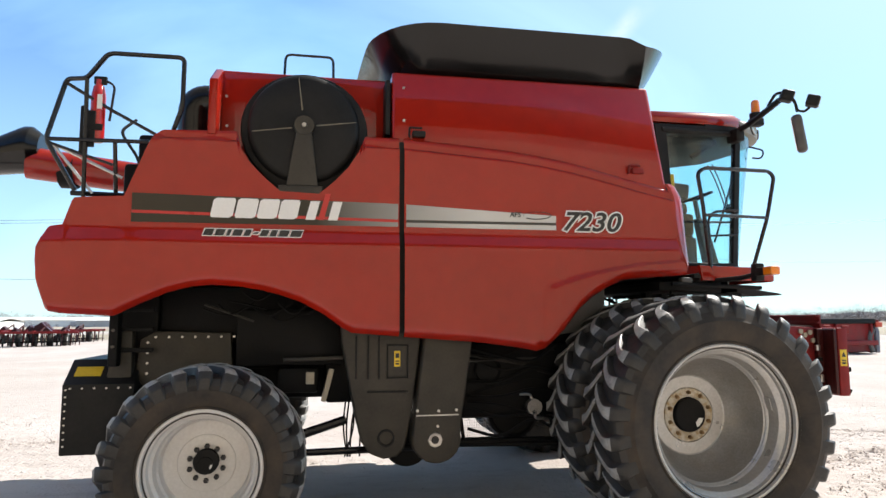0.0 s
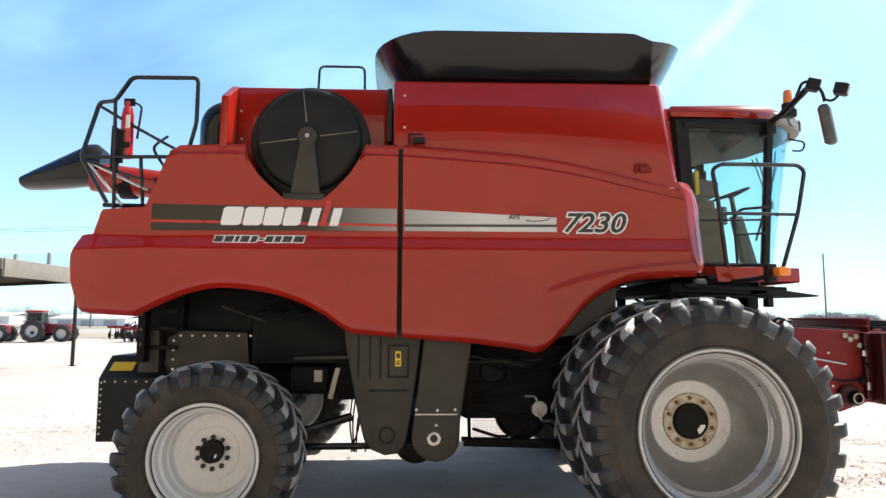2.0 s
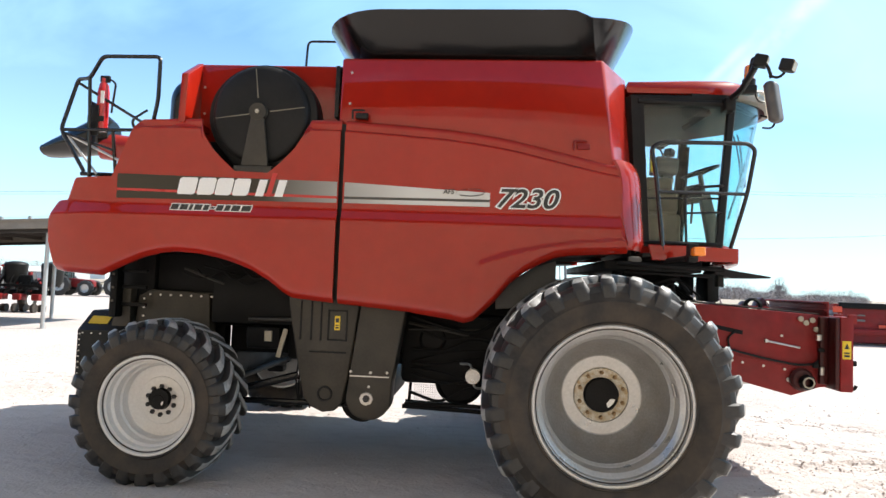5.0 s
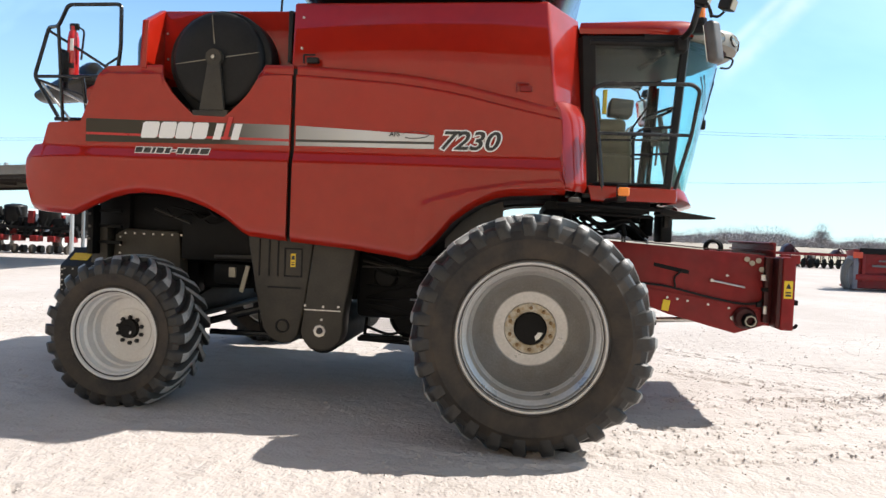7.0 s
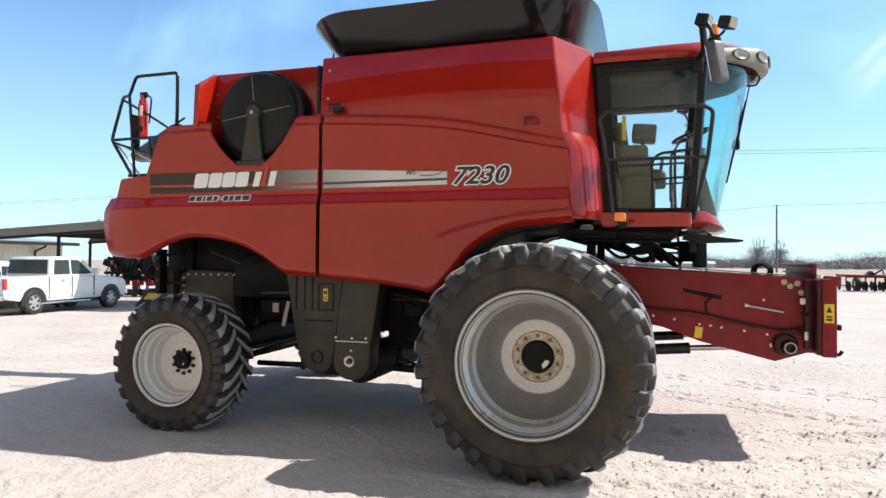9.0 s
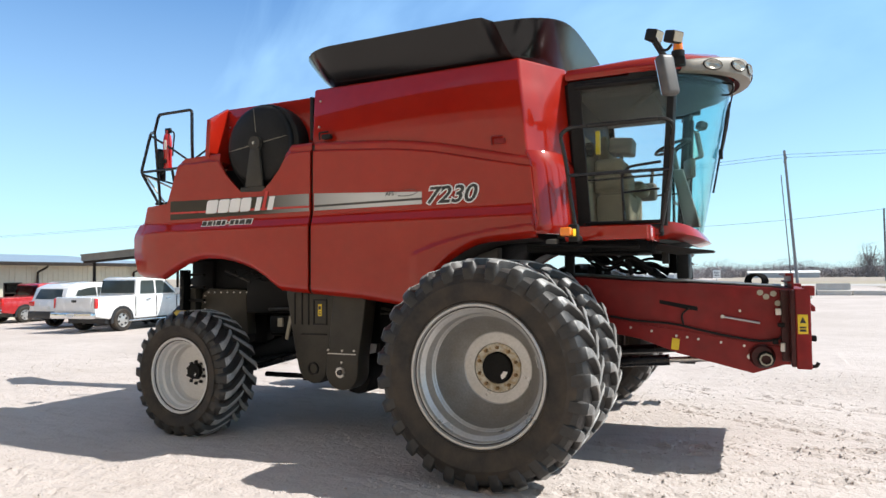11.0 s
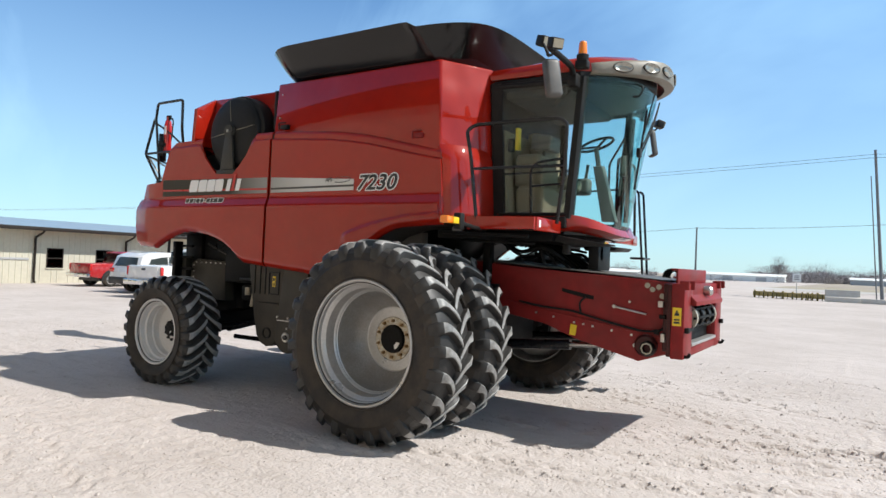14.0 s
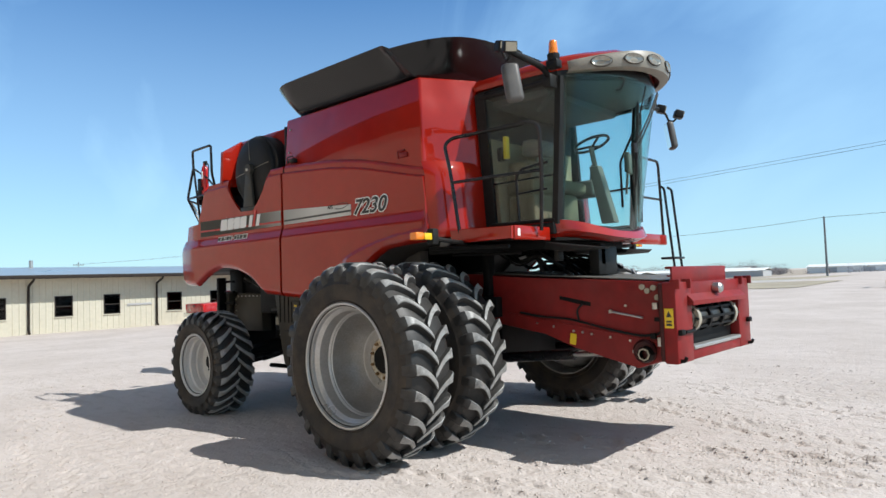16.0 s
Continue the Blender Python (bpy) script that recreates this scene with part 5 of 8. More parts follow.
    lathe(bm, [(0.0, 2.60), (0.035, 2.60), (0.05, 2.58), (0.05, 2.52), (0.0, 2.52)], (0, -0.05, 1.535), "x", 20)
    part("coupling", bm, STEEL, face, "round steel coupling")
    bm = bm_new()
    for y in (-0.90, 0.86):
        tube(bm, bend([(2.45, y, 0.93), (2.555, y, 0.93), (2.57, y, 0.965)], 0.03), 0.016, 8)
        box(bm, 2.52, 2.56, y - 0.04, y + 0.04, 1.15, 1.2, 0.008)
    tube(bm, [(2.53, -0.80, 1.17), (2.53, -0.60, 1.17)], 0.016, 8)
    part("hook", bm, CHASSIS, face, "dark latch hooks")
    bm = bm_new()
    for k in range(3):
        ring = [(2.09 + 0.085 * math.cos(a) + 0.02 * k, 0.36 + 0.03 * k, 1.665 + 0.075 * math.sin(a)) for a in [2 * math.pi * i / 20 for i in range(20)]]
        tube(bm, ring, 0.018, 6, closed=True)
    part("hose", bm, CHASSIS, fh, "black coiled hose on the feeder")
    for x, z, w, h in ((2.27, 1.40, 0.05, 0.06), (2.29, 1.28, 0.06, 0.04), (2.24, 1.13, 0.05, 0.05), (2.30, 1.08, 0.04, 0.08)):
        bm = bm_new()
        box(bm, x - w / 2, x + w / 2, -0.83, -0.80, z - h / 2, z + h / 2, 0.006)
        part("latch_block", bm, STEEL if z > 1.35 or z < 1.1 else CHASSIS, fh, "small latch block")
    # dark throat with feed drum
    bm = bm_new()
    box(bm, 2.395, 2.43, -0.66, 0.66, 0.99, 1.42)
    part("throat", bm, CHASSIS, fh)
    bm = bm_new()
    lathe(bm, [(0, -0.6), (0.10, -0.6), (0.10, 0.6), (0, 0.6)], (2.42, 0, 1.27), "y", 20)
    drum = part("feed_drum", bm, DARK_STEEL, fh, "worn steel feed drum with slats")
    for y in (-0.50, 0.46):
        bm = bm_new()
        lathe(bm, [(0.10, y - 0.03), (0.134, y - 0.03), (0.134, y + 0.03), (0.10, y + 0.03)], (2.42, 0, 1.27), "y", 20, close=True)
        part("drum_band", bm, CREAM, drum, "pale worn band")
    bm = bm_new()
    for y in (-0.48, -0.2, 0.12, 0.42):
        lathe(bm, [(0.10, y - 0.02), (0.128, y - 0.02), (0.128, y + 0.02), (0.10, y + 0.02)], (2.42, 0, 1.27), "y", 20, close=True)
    for i in range(8):
        a = 2 * math.pi * i / 8
        c, s = math.cos(a), math.sin(a)
        box(bm, 2.42 + 0.115 * c - 0.012, 2.42 + 0.115 * c + 0.012, -0.56, 0.56, 1.27 + 0.115 * s - 0.012, 1.27 + 0.115 * s + 0.012, 0.003)
    part("drum_slat", bm, CHASSIS, drum)
    # lift cylinders
    for y in (-0.62, 0.62):
        bm = bm_new()
        tube(bm, [(0.1, y, 0.80), (1.30, y, 0.90)], 0.055, 14)
        c = part("lift_cylinder", bm, BLACK_GLOSS, fh, "black hydraulic lift cylinder")
        bm = bm_new()
        tube(bm, [(1.30, y, 0.90), (1.78, y, 0.935)], 0.028, 12)
        part("piston_rod", bm, STEEL, c, "polished piston rod")
    # hoses and coupler block on top
    bm = bm_new()
    for i in range(6):
        y = -0.45 + 0.14 * i
        tube(bm, bend([(0.45, y, 1.95), (0.75, y, 2.0), (1.0, y, 1.85), (1.2, y, 1.70)], 0.1), 0.018, 6)
    tube(bm, bend([(0.5, -0.6, 1.9), (0.7, -0.62, 2.02), (0.9, -0.62, 1.95), (0.95, -0.6, 1.75)], 0.1), 0.025, 8)
    part("hose", bm, CHASSIS, fh, "black hydraulic hoses above the feeder")


    bm = bm_new()
    rng = random.Random(17)
    for i in range(8):
        y = -0.80 + 0.2 * i
        x0 = rng.uniform(0.35, 0.6)
        tube(bm, bend([(x0, y, rng.uniform(1.85, 2.03)), (x0 + 0.25, y + rng.uniform(-0.1, 0.1), rng.uniform(1.74, 1.95)), (x0 + 0.5, y + rng.uniform(-0.15, 0.15), rng.uniform(1.78, 1.98)),
                       (x0 + 0.68, y + rng.uniform(-0.15, 0.15), rng.uniform(1.72, 1.9))], 0.1), rng.uniform(0.012, 0.024), 6)
    part("hose", bm, CHASSIS, combine, "black hydraulic hoses under the cab")
    for x, y, z, q in ((1.42, -0.25, 1.86, 0.06), (1.30, 0.2, 1.83, 0.07)):
        bm = bm_new()
        box(bm, x - q, x + q, y - q * 0.8, y + q * 0.8, z - q, z + 0.16, 0.01)
        part("valve_block", bm, CHASSIS, combine, "dark valve block under the cab")


build_feeder()


# ---- cab ----
def build_cab():
    # plan of the glass: door side straight, front bowed
    def plan(t, z):
        """Half outline from the rear pillar (t=0) along the door (t=0.45) round the front to the middle (t=1)."""
        v = (z - 2.25) / 1.35
        door_rear = Vector((0.56 - 0.08 * v, -0.93))
        a_post = Vector((1.30 + 0.10 * v, -0.86))
        mid = Vector((1.615 + 0.275 * v, 0.0))
        if t < 0.45:
            return door_rear.lerp(a_post, t / 0.45)
        s = (t - 0.45) / 0.55
        ctrl = Vector((mid.x + 0.01, -0.62))
        return a_post * (1 - s) ** 2 + ctrl * 2 * s * (1 - s) + mid * s * s

    # red floor skirt with a pointed nose
    bm = bm_new()
    grid = []
    for i in range(7):
        v = i / 6
        z = 2.09 + 0.17 * v
        row = []
        for j in range(33):
            t = j / 32
            p = plan(t if t > 0 else 0, 2.25)
            row.append((p.x + (0.02 + 0.075 * (1 - v) - 0.13 * max(0.0, 1 - v / 0.3)) * smooth01((t - 0.3) / 0.4), p.y * (0.97 + 0.05 * v), z - (0.055 + 0.055 * v) * smooth01((t - 0.46) / 0.5)))
        grid.append(row)
    full = [row + [(x, -y, z) for x, y, z in reversed(row[:-1])] for row in grid]
    sheet(bm, full, (-1, 0, 0), 0.03)
    part("cab_skirt", bm, RED, combine, "red curved skirt under the windscreen", angle=50)
    bm = bm_new()
    box(bm, 0.45, 1.30, -0.90, 0.90, 2.12, 2.24, 0.02)
    prism(bm, [(1.25, -0.8), (1.44, -0.55), (1.52, 0), (1.44, 0.55), (1.25, 0.8)], "z", 2.06, 2.15)
    part("cab_floor", bm, BLACK, combine)
    # rear wall and ceiling
    bm = bm_new()
    box(bm, 0.40, 0.47, -0.90, 0.90, 2.2, 3.70, 0.02)
    part("cab_rear_wall", bm, BLACK, combine)
    bm = bm_new()
    box(bm, 0.472, 0.50, -0.84, 0.84, 2.25, 3.22, 0.012)
    part("rear_lining", bm, LINING, combine, "khaki moulded rear lining of the cab")
    bm = bm_new()
    prism(bm, [(0.50, 2.26), (0.60, 2.26), (0.575, 2.70), (0.50, 2.78)], "y", -0.82, 0.82, 0.02)
    part("parcel_shelf", bm, LINING, combine)
    bm = bm_new()
    prism(bm, [(0.46, -0.84), (1.35, -0.80), (1.78, -0.4), (1.86, 0), (1.78, 0.4), (1.35, 0.80), (0.46, 0.84)], "z", 3.65, 3.685, 0.01)
    part("headliner", bm, HEADLINER, combine, "grey headliner")
    # glass
    for nm, ta, tb, z0, z1, mt, lab in (("side_window", 0.03, 0.43, 2.27, 3.67, GLASS, "clear door glass"), ):
        for s in (-1, 1):
            bm = bm_new()
            grid = []
            for i in range(9):
                z = z0 + (z1 - z0) * i / 8
                grid.append([(plan(ta + (tb - ta) * j / 8, z).x, s * -plan(ta + (tb - ta) * j / 8, z).y, z) for j in range(9)])
            sheet(bm, grid, (0, -s, 0), 0.005)
            o = part(nm, bm, mt, combine, lab)
            o.visible_shadow = False
    bm = bm_new()
    grid = []
    for i in range(13):
        half = []
        for j in range(17):
            t = 0.46 + 0.54 * j / 16
            lo = 2.25 - 0.11 * smooth01((t - 0.46) / 0.5)
            z = lo + (3.69 - lo) * i / 12
            half.append((plan(t, z).x, plan(t, z).y, z))
        grid.append(half + [(x, -y, zz) for x, y, zz in reversed(half[:-1])])
    sheet(bm, grid, (-1, 0, 0), 0.006)
    o = part("windscreen", bm, GLASS_FRONT, combine, "curved blue-green windscreen", angle=60)
    o.visible_shadow = False
    # pillars and door frame
    for s in (-1, 1):
        bm = bm_new()
        grid = []
        for z in (2.22, 2.7, 3.2, 3.69):
            p = plan(0.45, z)
            grid.append([(p.x - 0.035, s * -p.y - s * 0.0, z), (p.x - 0.03, s * (-p.y + 0.018), z), (p.x + 0.03, s * (-p.y + 0.012), z), (p.x + 0.05, s * (-p.y - 0.03), z)])
        sheet(bm, grid, (0, -s, 0), 0.05)
        part("a_pillar", bm, BLACK, combine, "black cab pillar")
        bm = bm_new()
        grid = []
        for z in (2.22, 2.7, 3.2, 3.70):
            p = plan(0.0, z)
            grid.append([(p.x - 0.13, s * (-p.y - 0.04), z), (p.x - 0.07, s * (-p.y + 0.02), z), (p.x + 0.05, s * (-p.y + 0.015), z)])
        sheet(bm, grid, (0, -s, 0), 0.05)
        part("rear_pillar", bm, BLACK, combine, "black rear cab pillar")
        bm = bm_new()
        pa, pb = plan(0.0, 2.25), plan(0.45, 2.25)
        tube(bm, [(pa.x, s * (-pa.y + 0.01), 2.262), (pb.x, s * (-pb.y + 0.01), 2.262)], 0.02, 8)
        pa, pb = plan(0.0, 3.66), plan(0.45, 3.66)
        tube(bm, [(pa.x, s * (-pa.y + 0.01), 3.655), (pb.x, s * (-pb.y + 0.01), 3.655)], 0.03, 8)
        p0, p1 = plan(0.03, 2.72), plan(0.44, 2.72)
        tube(bm, [(p0.x, s * (-p0.y - 0.02), 2.70), (p1.x, s * (-p1.y - 0.02), 2.72)], 0.012, 6)
        part("door_frame", bm, BLACK, combine)
    # roof
    bm = bm_new()
    out = [(0.36, -0.93), (1.0, -0.93), (1.40, -0.88), (1.62, -0.68), (1.86, -0.40), (1.97, 0.0)]
    rim = out + [(x, -y) for x, y in reversed(out[:-1])]
    c = Vector((1.1, 0))
    lev = [(3.735, 0.90, 0), (3.74, 0.98, 0), (3.78, 0.995, 0), (3.838, 0.968, 0), (3.86, 0.90, 0), (3.875, 0.7, 0), (3.88, 0.3, 0)]
    rings = [[bm.verts.new((c.x + (x - c.x) * f, y * f, z + max(0.0, z - 3.70) / 0.18 * (0.13 * (1 - (y * f / 0.93) ** 2) * smooth01((c.x + (x - c.x) * f - 0.3) / 1.0) + 0.02))) for x, y in rim] for z, f, _ in lev]
    for a, b in zip(rings, rings[1:]):
        for i in range(len(rim)):
            j = (i + 1) % len(rim)
            bm.faces.new((a[i], a[j], b[j], b[i]))
    bm.faces.new(rings[0][::-1]), bm.faces.new(rings[-1])
    roof = part("cab_roof", bm, RED, combine, "red cab roof", angle=40)
    bm = bm_new()
    prism(bm, [(0.40 + (x - 0.36) * 0.93, y * 0.97) for x, y in rim], "z", 3.66, 3.735, 0.02)
    part("roof_trim", bm, BLACK, roof, "black trim under the roof")
    bm = bm_new()
    prism(bm, [(c.x + (x - c.x) * 0.975, y * 0.975) for x, y in rim if x > 0.9], "z", 3.675, 3.79, 0.015)
    part("visor", bm, BLACK, roof, "black visor under the light bar")
    # work light bar
    bm = bm_new()
    grid = []
    arc = []
    for i in range(41):
        s = i / 40
        y = -0.80 + 1.60 * s
        x = 2.10 - 0.62 * (abs(y) / 0.80) ** 2.3 * 0.92
        arc.append((x, y))
    for z, dx in ((3.715, -0.05), (3.725, 0.0), (3.76, 0.015), (3.81, 0.0), (3.835, -0.02), (3.84, -0.06)):
        grid.append([(x + dx, y * (1 + dx * 0.3), z + (0.002 + 0.095 * (1 - (y / 0.8) ** 2) * (z - 3.69) / 0.14)) for x, y in arc])
    sheet(bm, grid, (-1, 0, 0), 0.05)
    bar = part("light_bar", bm, BAR_CREAM, roof, "cream work light bar along the roof edge", angle=50)
    for i, s in enumerate((0.10, 0.25, 0.41, 0.59, 0.75, 0.90)):
        k = int(round(s * 40))
        x, y = arc[k]
        xa, ya = arc[max(0, k - 1)]
        xb, yb = arc[min(40, k + 1)]
        nrm = Vector((yb - ya, -(xb - xa), 0)).normalized()
        m = Matrix.Translation((x + 0.006, y, 3.777 + 0.06 * (1 - (y / 0.8) ** 2))) @ nrm.to_track_quat("X", "Z").to_matrix().to_4x4()
        bm = bm_new()
        lathe(bm, [(0.0, 0.0), (0.032, 0.004), (0.058, 0.012), (0.066, 0.018), (0.072, 0.012), (0.072, -0.03)], (0, 0, 0), "x", 20)
        bmesh.ops.transform(bm, matrix=m @ Matrix.Diagonal((1, 1.4, 0.72, 1)), verts=bm.verts)
        part("work_light", bm, LENS, bar, "round clear work light")
        bm = bm_new()
        lathe(bm, [(0.071, -0.02), (0.077, -0.01), (0.079, 0.008), (0.076, 0.013), (0.071, 0.012)], (0, 0, 0), "x", 24, close=True)
        bmesh.ops.transform(bm, matrix=m @ Matrix.Diagonal((1, 1.4, 0.72, 1)), verts=bm.verts)
        part("light_bezel", bm, BLACK, bar)
    bm = bm_new()
    box(bm, 1.30, 1.40, -1.0, -0.82, 3.56, 3.70, 0.02)
    part("roof_bracket", bm, BLACK, roof)
    # beacon
    for s in (-1, 1):
        bm = bm_new()
        lathe(bm, [(0.0, 3.84), (0.045, 3.84), (0.045, 3.87), (0.04, 3.955), (0.03, 3.975), (0.0, 3.98)], (1.485, s * 1.065, 0), "z", 20)
        b = part("beacon", bm, ORANGE, combine, "amber rotating beacon on the roof arm")
        bm = bm_new()
        lathe(bm, [(0.0, 3.78), (0.055, 3.78), (0.06, 3.80), (0.06, 3.84), (0.0, 3.845)], (1.485, s * 1.065, 0), "z", 20)
        box(bm, 1.42, 1.55, s * 1.065 - 0.05, s * 1.065 + 0.05, 3.70, 3.785, 0.015)
        part("beacon_base", bm, BLACK, b)
        # mirror arm with lamps
        bm = bm_new()
        tube(bm, bend([(1.32, s * 0.90, 3.66), (1.40, s * 1.10, 3.72), (1.36, s * 1.45, 3.77), (1.34, s * 1.60, 3.79)], 0.1), 0.03, 10)
        tube(bm, bend([(1.36, s * 1.42, 3.80), (1.31, s * 1.60, 3.86), (1.32, s * 1.72, 3.83), (1.38, s * 1.76, 3.74), (1.42, s * 1.74, 3.64)], 0.05), 0.014, 8)
        tube(bm, bend([(1.40, s * 1.74, 3.66), (1.46, s * 1.78, 3.63), (1.50, s * 1.80, 3.67)], 0.03), 0.012, 8)
        arm = part("mirror_arm", bm, BLACK, combine, "black mirror arm")
        bm = bm_new()
        m = Matrix.Translation((1.452, s * 1.715, 3.44)) @ Matrix.Rotation(radians(-9), 4, "Y") @ Matrix.Rotation(radians(s * 42), 4, "Z")
        box(bm, -0.05, 0.045, -0.08, 0.08, -0.18, 0.18, 0.04, 4, m=m)
        h = part("mirror_shell", bm, MIRROR_SHELL, arm, "grey-black mirror shell")
        bm = bm_new()
        box(bm, -0.0515, -0.046, -0.06, 0.06, -0.155, 0.155, m=m)
        part("mirror_pane", bm, MIRROR, h)
        for (lx, ly, lz), yaw in (((1.35, 1.70, 3.80), 25), ((1.52, 1.83, 3.72), 38)):
            bm = bm_new()
            m = Matrix.Translation((lx, s * ly, lz)) @ Matrix.Rotation(radians(s * yaw), 4, "Z") @ Matrix.Rotation(radians(18), 4, "Y")
            box(bm, -0.06, 0.05, -0.06, 0.06, -0.05, 0.05, 0.016, 3, m=m)
            l = part("work_light", bm, BLACK, arm, "square black work lamp")
            bm = bm_new()
            box(bm, 0.049, 0.055, -0.048, 0.048, -0.038, 0.038, m=m)
            part("lens", bm, CREAM, l)
    # wipers: two parallel arms from the roof edge, a long blade, and the hose loop beside them
    def on_glass(y, z, off=0.035):
        lo, hi = 0.46, 1.0
        for _ in range(24):
            t = (lo + hi) / 2
            if -plan(t, z).y > abs(y):
                lo = t
            else:
                hi = t
        p = plan(t, z)
        return (p.x + off, y, z)

    bm = bm_new()
    for dy in (0.0, 0.06):
        tube(bm, [on_glass(0.34 + dy - 0.11 * i + 0.02 * dy, 3.64 - 0.165 * i) for i in range(5)], 0.009, 6)
    tube(bm, [on_glass(-0.12 + 0.035 * i, 3.46 - 0.14 * i, 0.022) for i in range(7)], 0.012, 6)
    tube(bm, [on_glass(-0.02 - 0.015 * i, 3.64 - 0.13 * i, 0.03) for i in range(5)], 0.008, 6)
    x, y, z = on_glass(-0.09, 3.0)
    box(bm, x - 0.02, x + 0.02, y - 0.04, y + 0.04, z - 0.05, z + 0.05, 0.008)
    tube(bm, bend([(1.84, -0.45, 3.66), (1.96, -0.55, 3.60), (1.92, -0.55, 3.50), (1.84, -0.5, 3.52)], 0.05), 0.01, 6)
    part("wiper", bm, BLACK, combine, "black windscreen wipers")
    # access platform
    bm = bm_new()
    box(bm, 0.42, 1.22, -1.51, -0.92, 2.085, 2.125, 0.01)
    part("platform_deck", bm, BLACK, combine)
    bm = bm_new()
    prism(bm, [(0.50, 2.06), (0.47, 2.20), (1.24, 2.185), (1.24, 2.065)], "y", -1.53, -1.48, 0.012)
    box(bm, 1.20, 1.26, -1.50, -0.90, 2.055, 2.19, 0.015)
    p = part("platform_beam", bm, RED, combine, "red platform beam beside the cab")
    bm = bm_new()
    box(bm, 1.21, 1.263, -1.46, -1.42, 2.09, 2.16)
    part("reflector", bm, DECAL_WHITE, p)
    bm = bm_new()
    box(bm, 0.42, 1.22, 0.92, 1.88, 2.085, 2.125, 0.01)
    box(bm, 1.20, 1.26, 0.90, 1.88, 2.055, 2.19, 0.015)
    part("far_platform", bm, RED, combine, "red platform on the ladder side")
    # rails
    bm = bm_new()
    tube(bm, bend([(0.60, -1.51, 2.12), (0.52, -1.54, 2.8), (0.47, -1.555, 3.06), (0.56, -1.54, 3.115), (1.38, -1.345, 3.16), (1.455, -1.325, 3.11), (1.415, -1.25, 2.71), (1.30, -1.12, 2.15)], 0.09, 5), 0.019, 10)
    tube(bm, [(0.545, -1.535, 2.67), (0.98, -1.40, 2.69), (1.415, -1.25, 2.71)], 0.016, 8)
    part("handrail", bm, BLACK_GLOSS, combine, "black tubular handrail")
    bm = bm_new()
    tube(bm, bend([(0.95, -0.985, 2.27), (0.93, -0.99, 2.72), (1.0, -0.99, 2.80), (1.30, -0.97, 2.83)], 0.06), 0.014, 8)
    tube(bm, [(0.94, -0.988, 2.55), (1.28, -0.965, 2.57)], 0.011, 8)
    part("door_grab_rail", bm, BLACK_GLOSS, combine, "black grab rail on the cab door")
    bm = bm_new()
    tube(bm, bend([(1.22, 0.98, 2.15), (1.22, 1.02, 3.15), (1.2, 1.84, 3.16), (1.22, 1.86, 2.15)], 0.08), 0.018, 8)
    tube(bm, [(1.22, 1.0, 2.65), (1.22, 1.86, 2.65)], 0.015, 8)
    for y in (1.86, 2.1):
        tube(bm, bend([(1.20, y, 2.84), (1.25, y + 0.02, 2.80), (1.38, y + 0.1, 0.9)], 0.06), 0.016, 8)
    for i in range(5):
        z = 0.55 + 0.33 * i
        box(bm, 1.16, 1.36, 1.88, 2.18, z, z + 0.03, 0.005)
    part("ladder_rail", bm, BLACK_GLOSS, combine, "black ladder rails on the far side")
    # flip-out marker lamps
    for s in (-1, 1):
        bm = bm_new()
        tube(bm, bend([(0.62, s * 1.45, 2.06), (0.70, s * 1.8, 2.07), (0.70, s * 2.02, 2.09)], 0.05), 0.022, 8)
        box(bm, 0.66, 0.74, s * 1.98, s * 2.06, 2.03, 2.18, 0.012)
        box(bm, 0.65, 0.715, s * 2.05, s * 2.157, 2.07, 2.14, 0.01)
        a = part("marker_arm", bm, BLACK, combine, "black arm and housing of the marker lamp")
        bm = bm_new()
        box(bm, 0.64, 0.73, s * 2.16, s * 2.27, 2.07, 2.14, 0.014, 3)
        part("marker_lamp", bm, ORANGE, a, "orange marker lamp")
        bm = bm_new()
        box(bm, 0.716, 0.726, s * 2.05, s * 2.155, 2.075, 2.135, 0.003)
        part("marker_reflector", bm, YELLOW, a, "yellow reflector")
    # dark mount, steps and pedals under the cab
    bm = bm_new()
    box(bm, 0.35, 1.15, -0.85, 0.85, 1.98, 2.1, 0.02)
    box(bm, 0.1, 0.6, -1.45, 1.45, 1.97, 2.05, 0.01)
    for y in (-0.75, 0.75):
        box(bm, 0.30, 0.39, y - 0.06, y + 0.06, 1.5, 2.05, 0.02)
    tube(bm, [(0.2, -1.5, 2.03), (1.15, -1.45, 2.0)], 0.02, 8)
    tube(bm, [(0.3, -1.3, 1.96), (1.1, -1.2, 1.94)], 0.016, 8)
    part("cab_mount", bm, CHASSIS, combine, "black cab mounts")
    bm = bm_new()
    prism(bm, [(1.25, 2.04), (1.42, 2.01), (1.75, 1.965), (1.74, 1.95), (1.40, 1.94), (1.22, 1.98)], "y", -0.98, -0.62, 0.006)
    prism(bm, [(1.0, 2.0), (1.45, 1.98), (1.4, 1.94), (1.05, 1.93)], "y", 0.4, 1.0, 0.006)
    box(bm, 1.28, 1.34, -0.9, -0.8, 1.85, 2.0, 0.01)
    box(bm, 1.36, 1.48, -0.35, 0.05, 1.70, 2.0, 0.015)
    part("front_step", bm, BLACK, combine, "black step blade under the cab nose")
    bm = bm_new()
    box(bm, 0.30, 0.42, -1.50, -1.42, 2.03, 2.09, 0.02)
    part("bracket_block", bm, GREY_FENDER, combine)
    # interior
    bm = bm_new()
    box(bm, 0.62, 1.04, -0.24, 0.26, 2.62, 2.76, 0.05, 3)
    box(bm, 0.66, 0.96, -0.18, 0.18, 2.24, 2.62, 0.04)
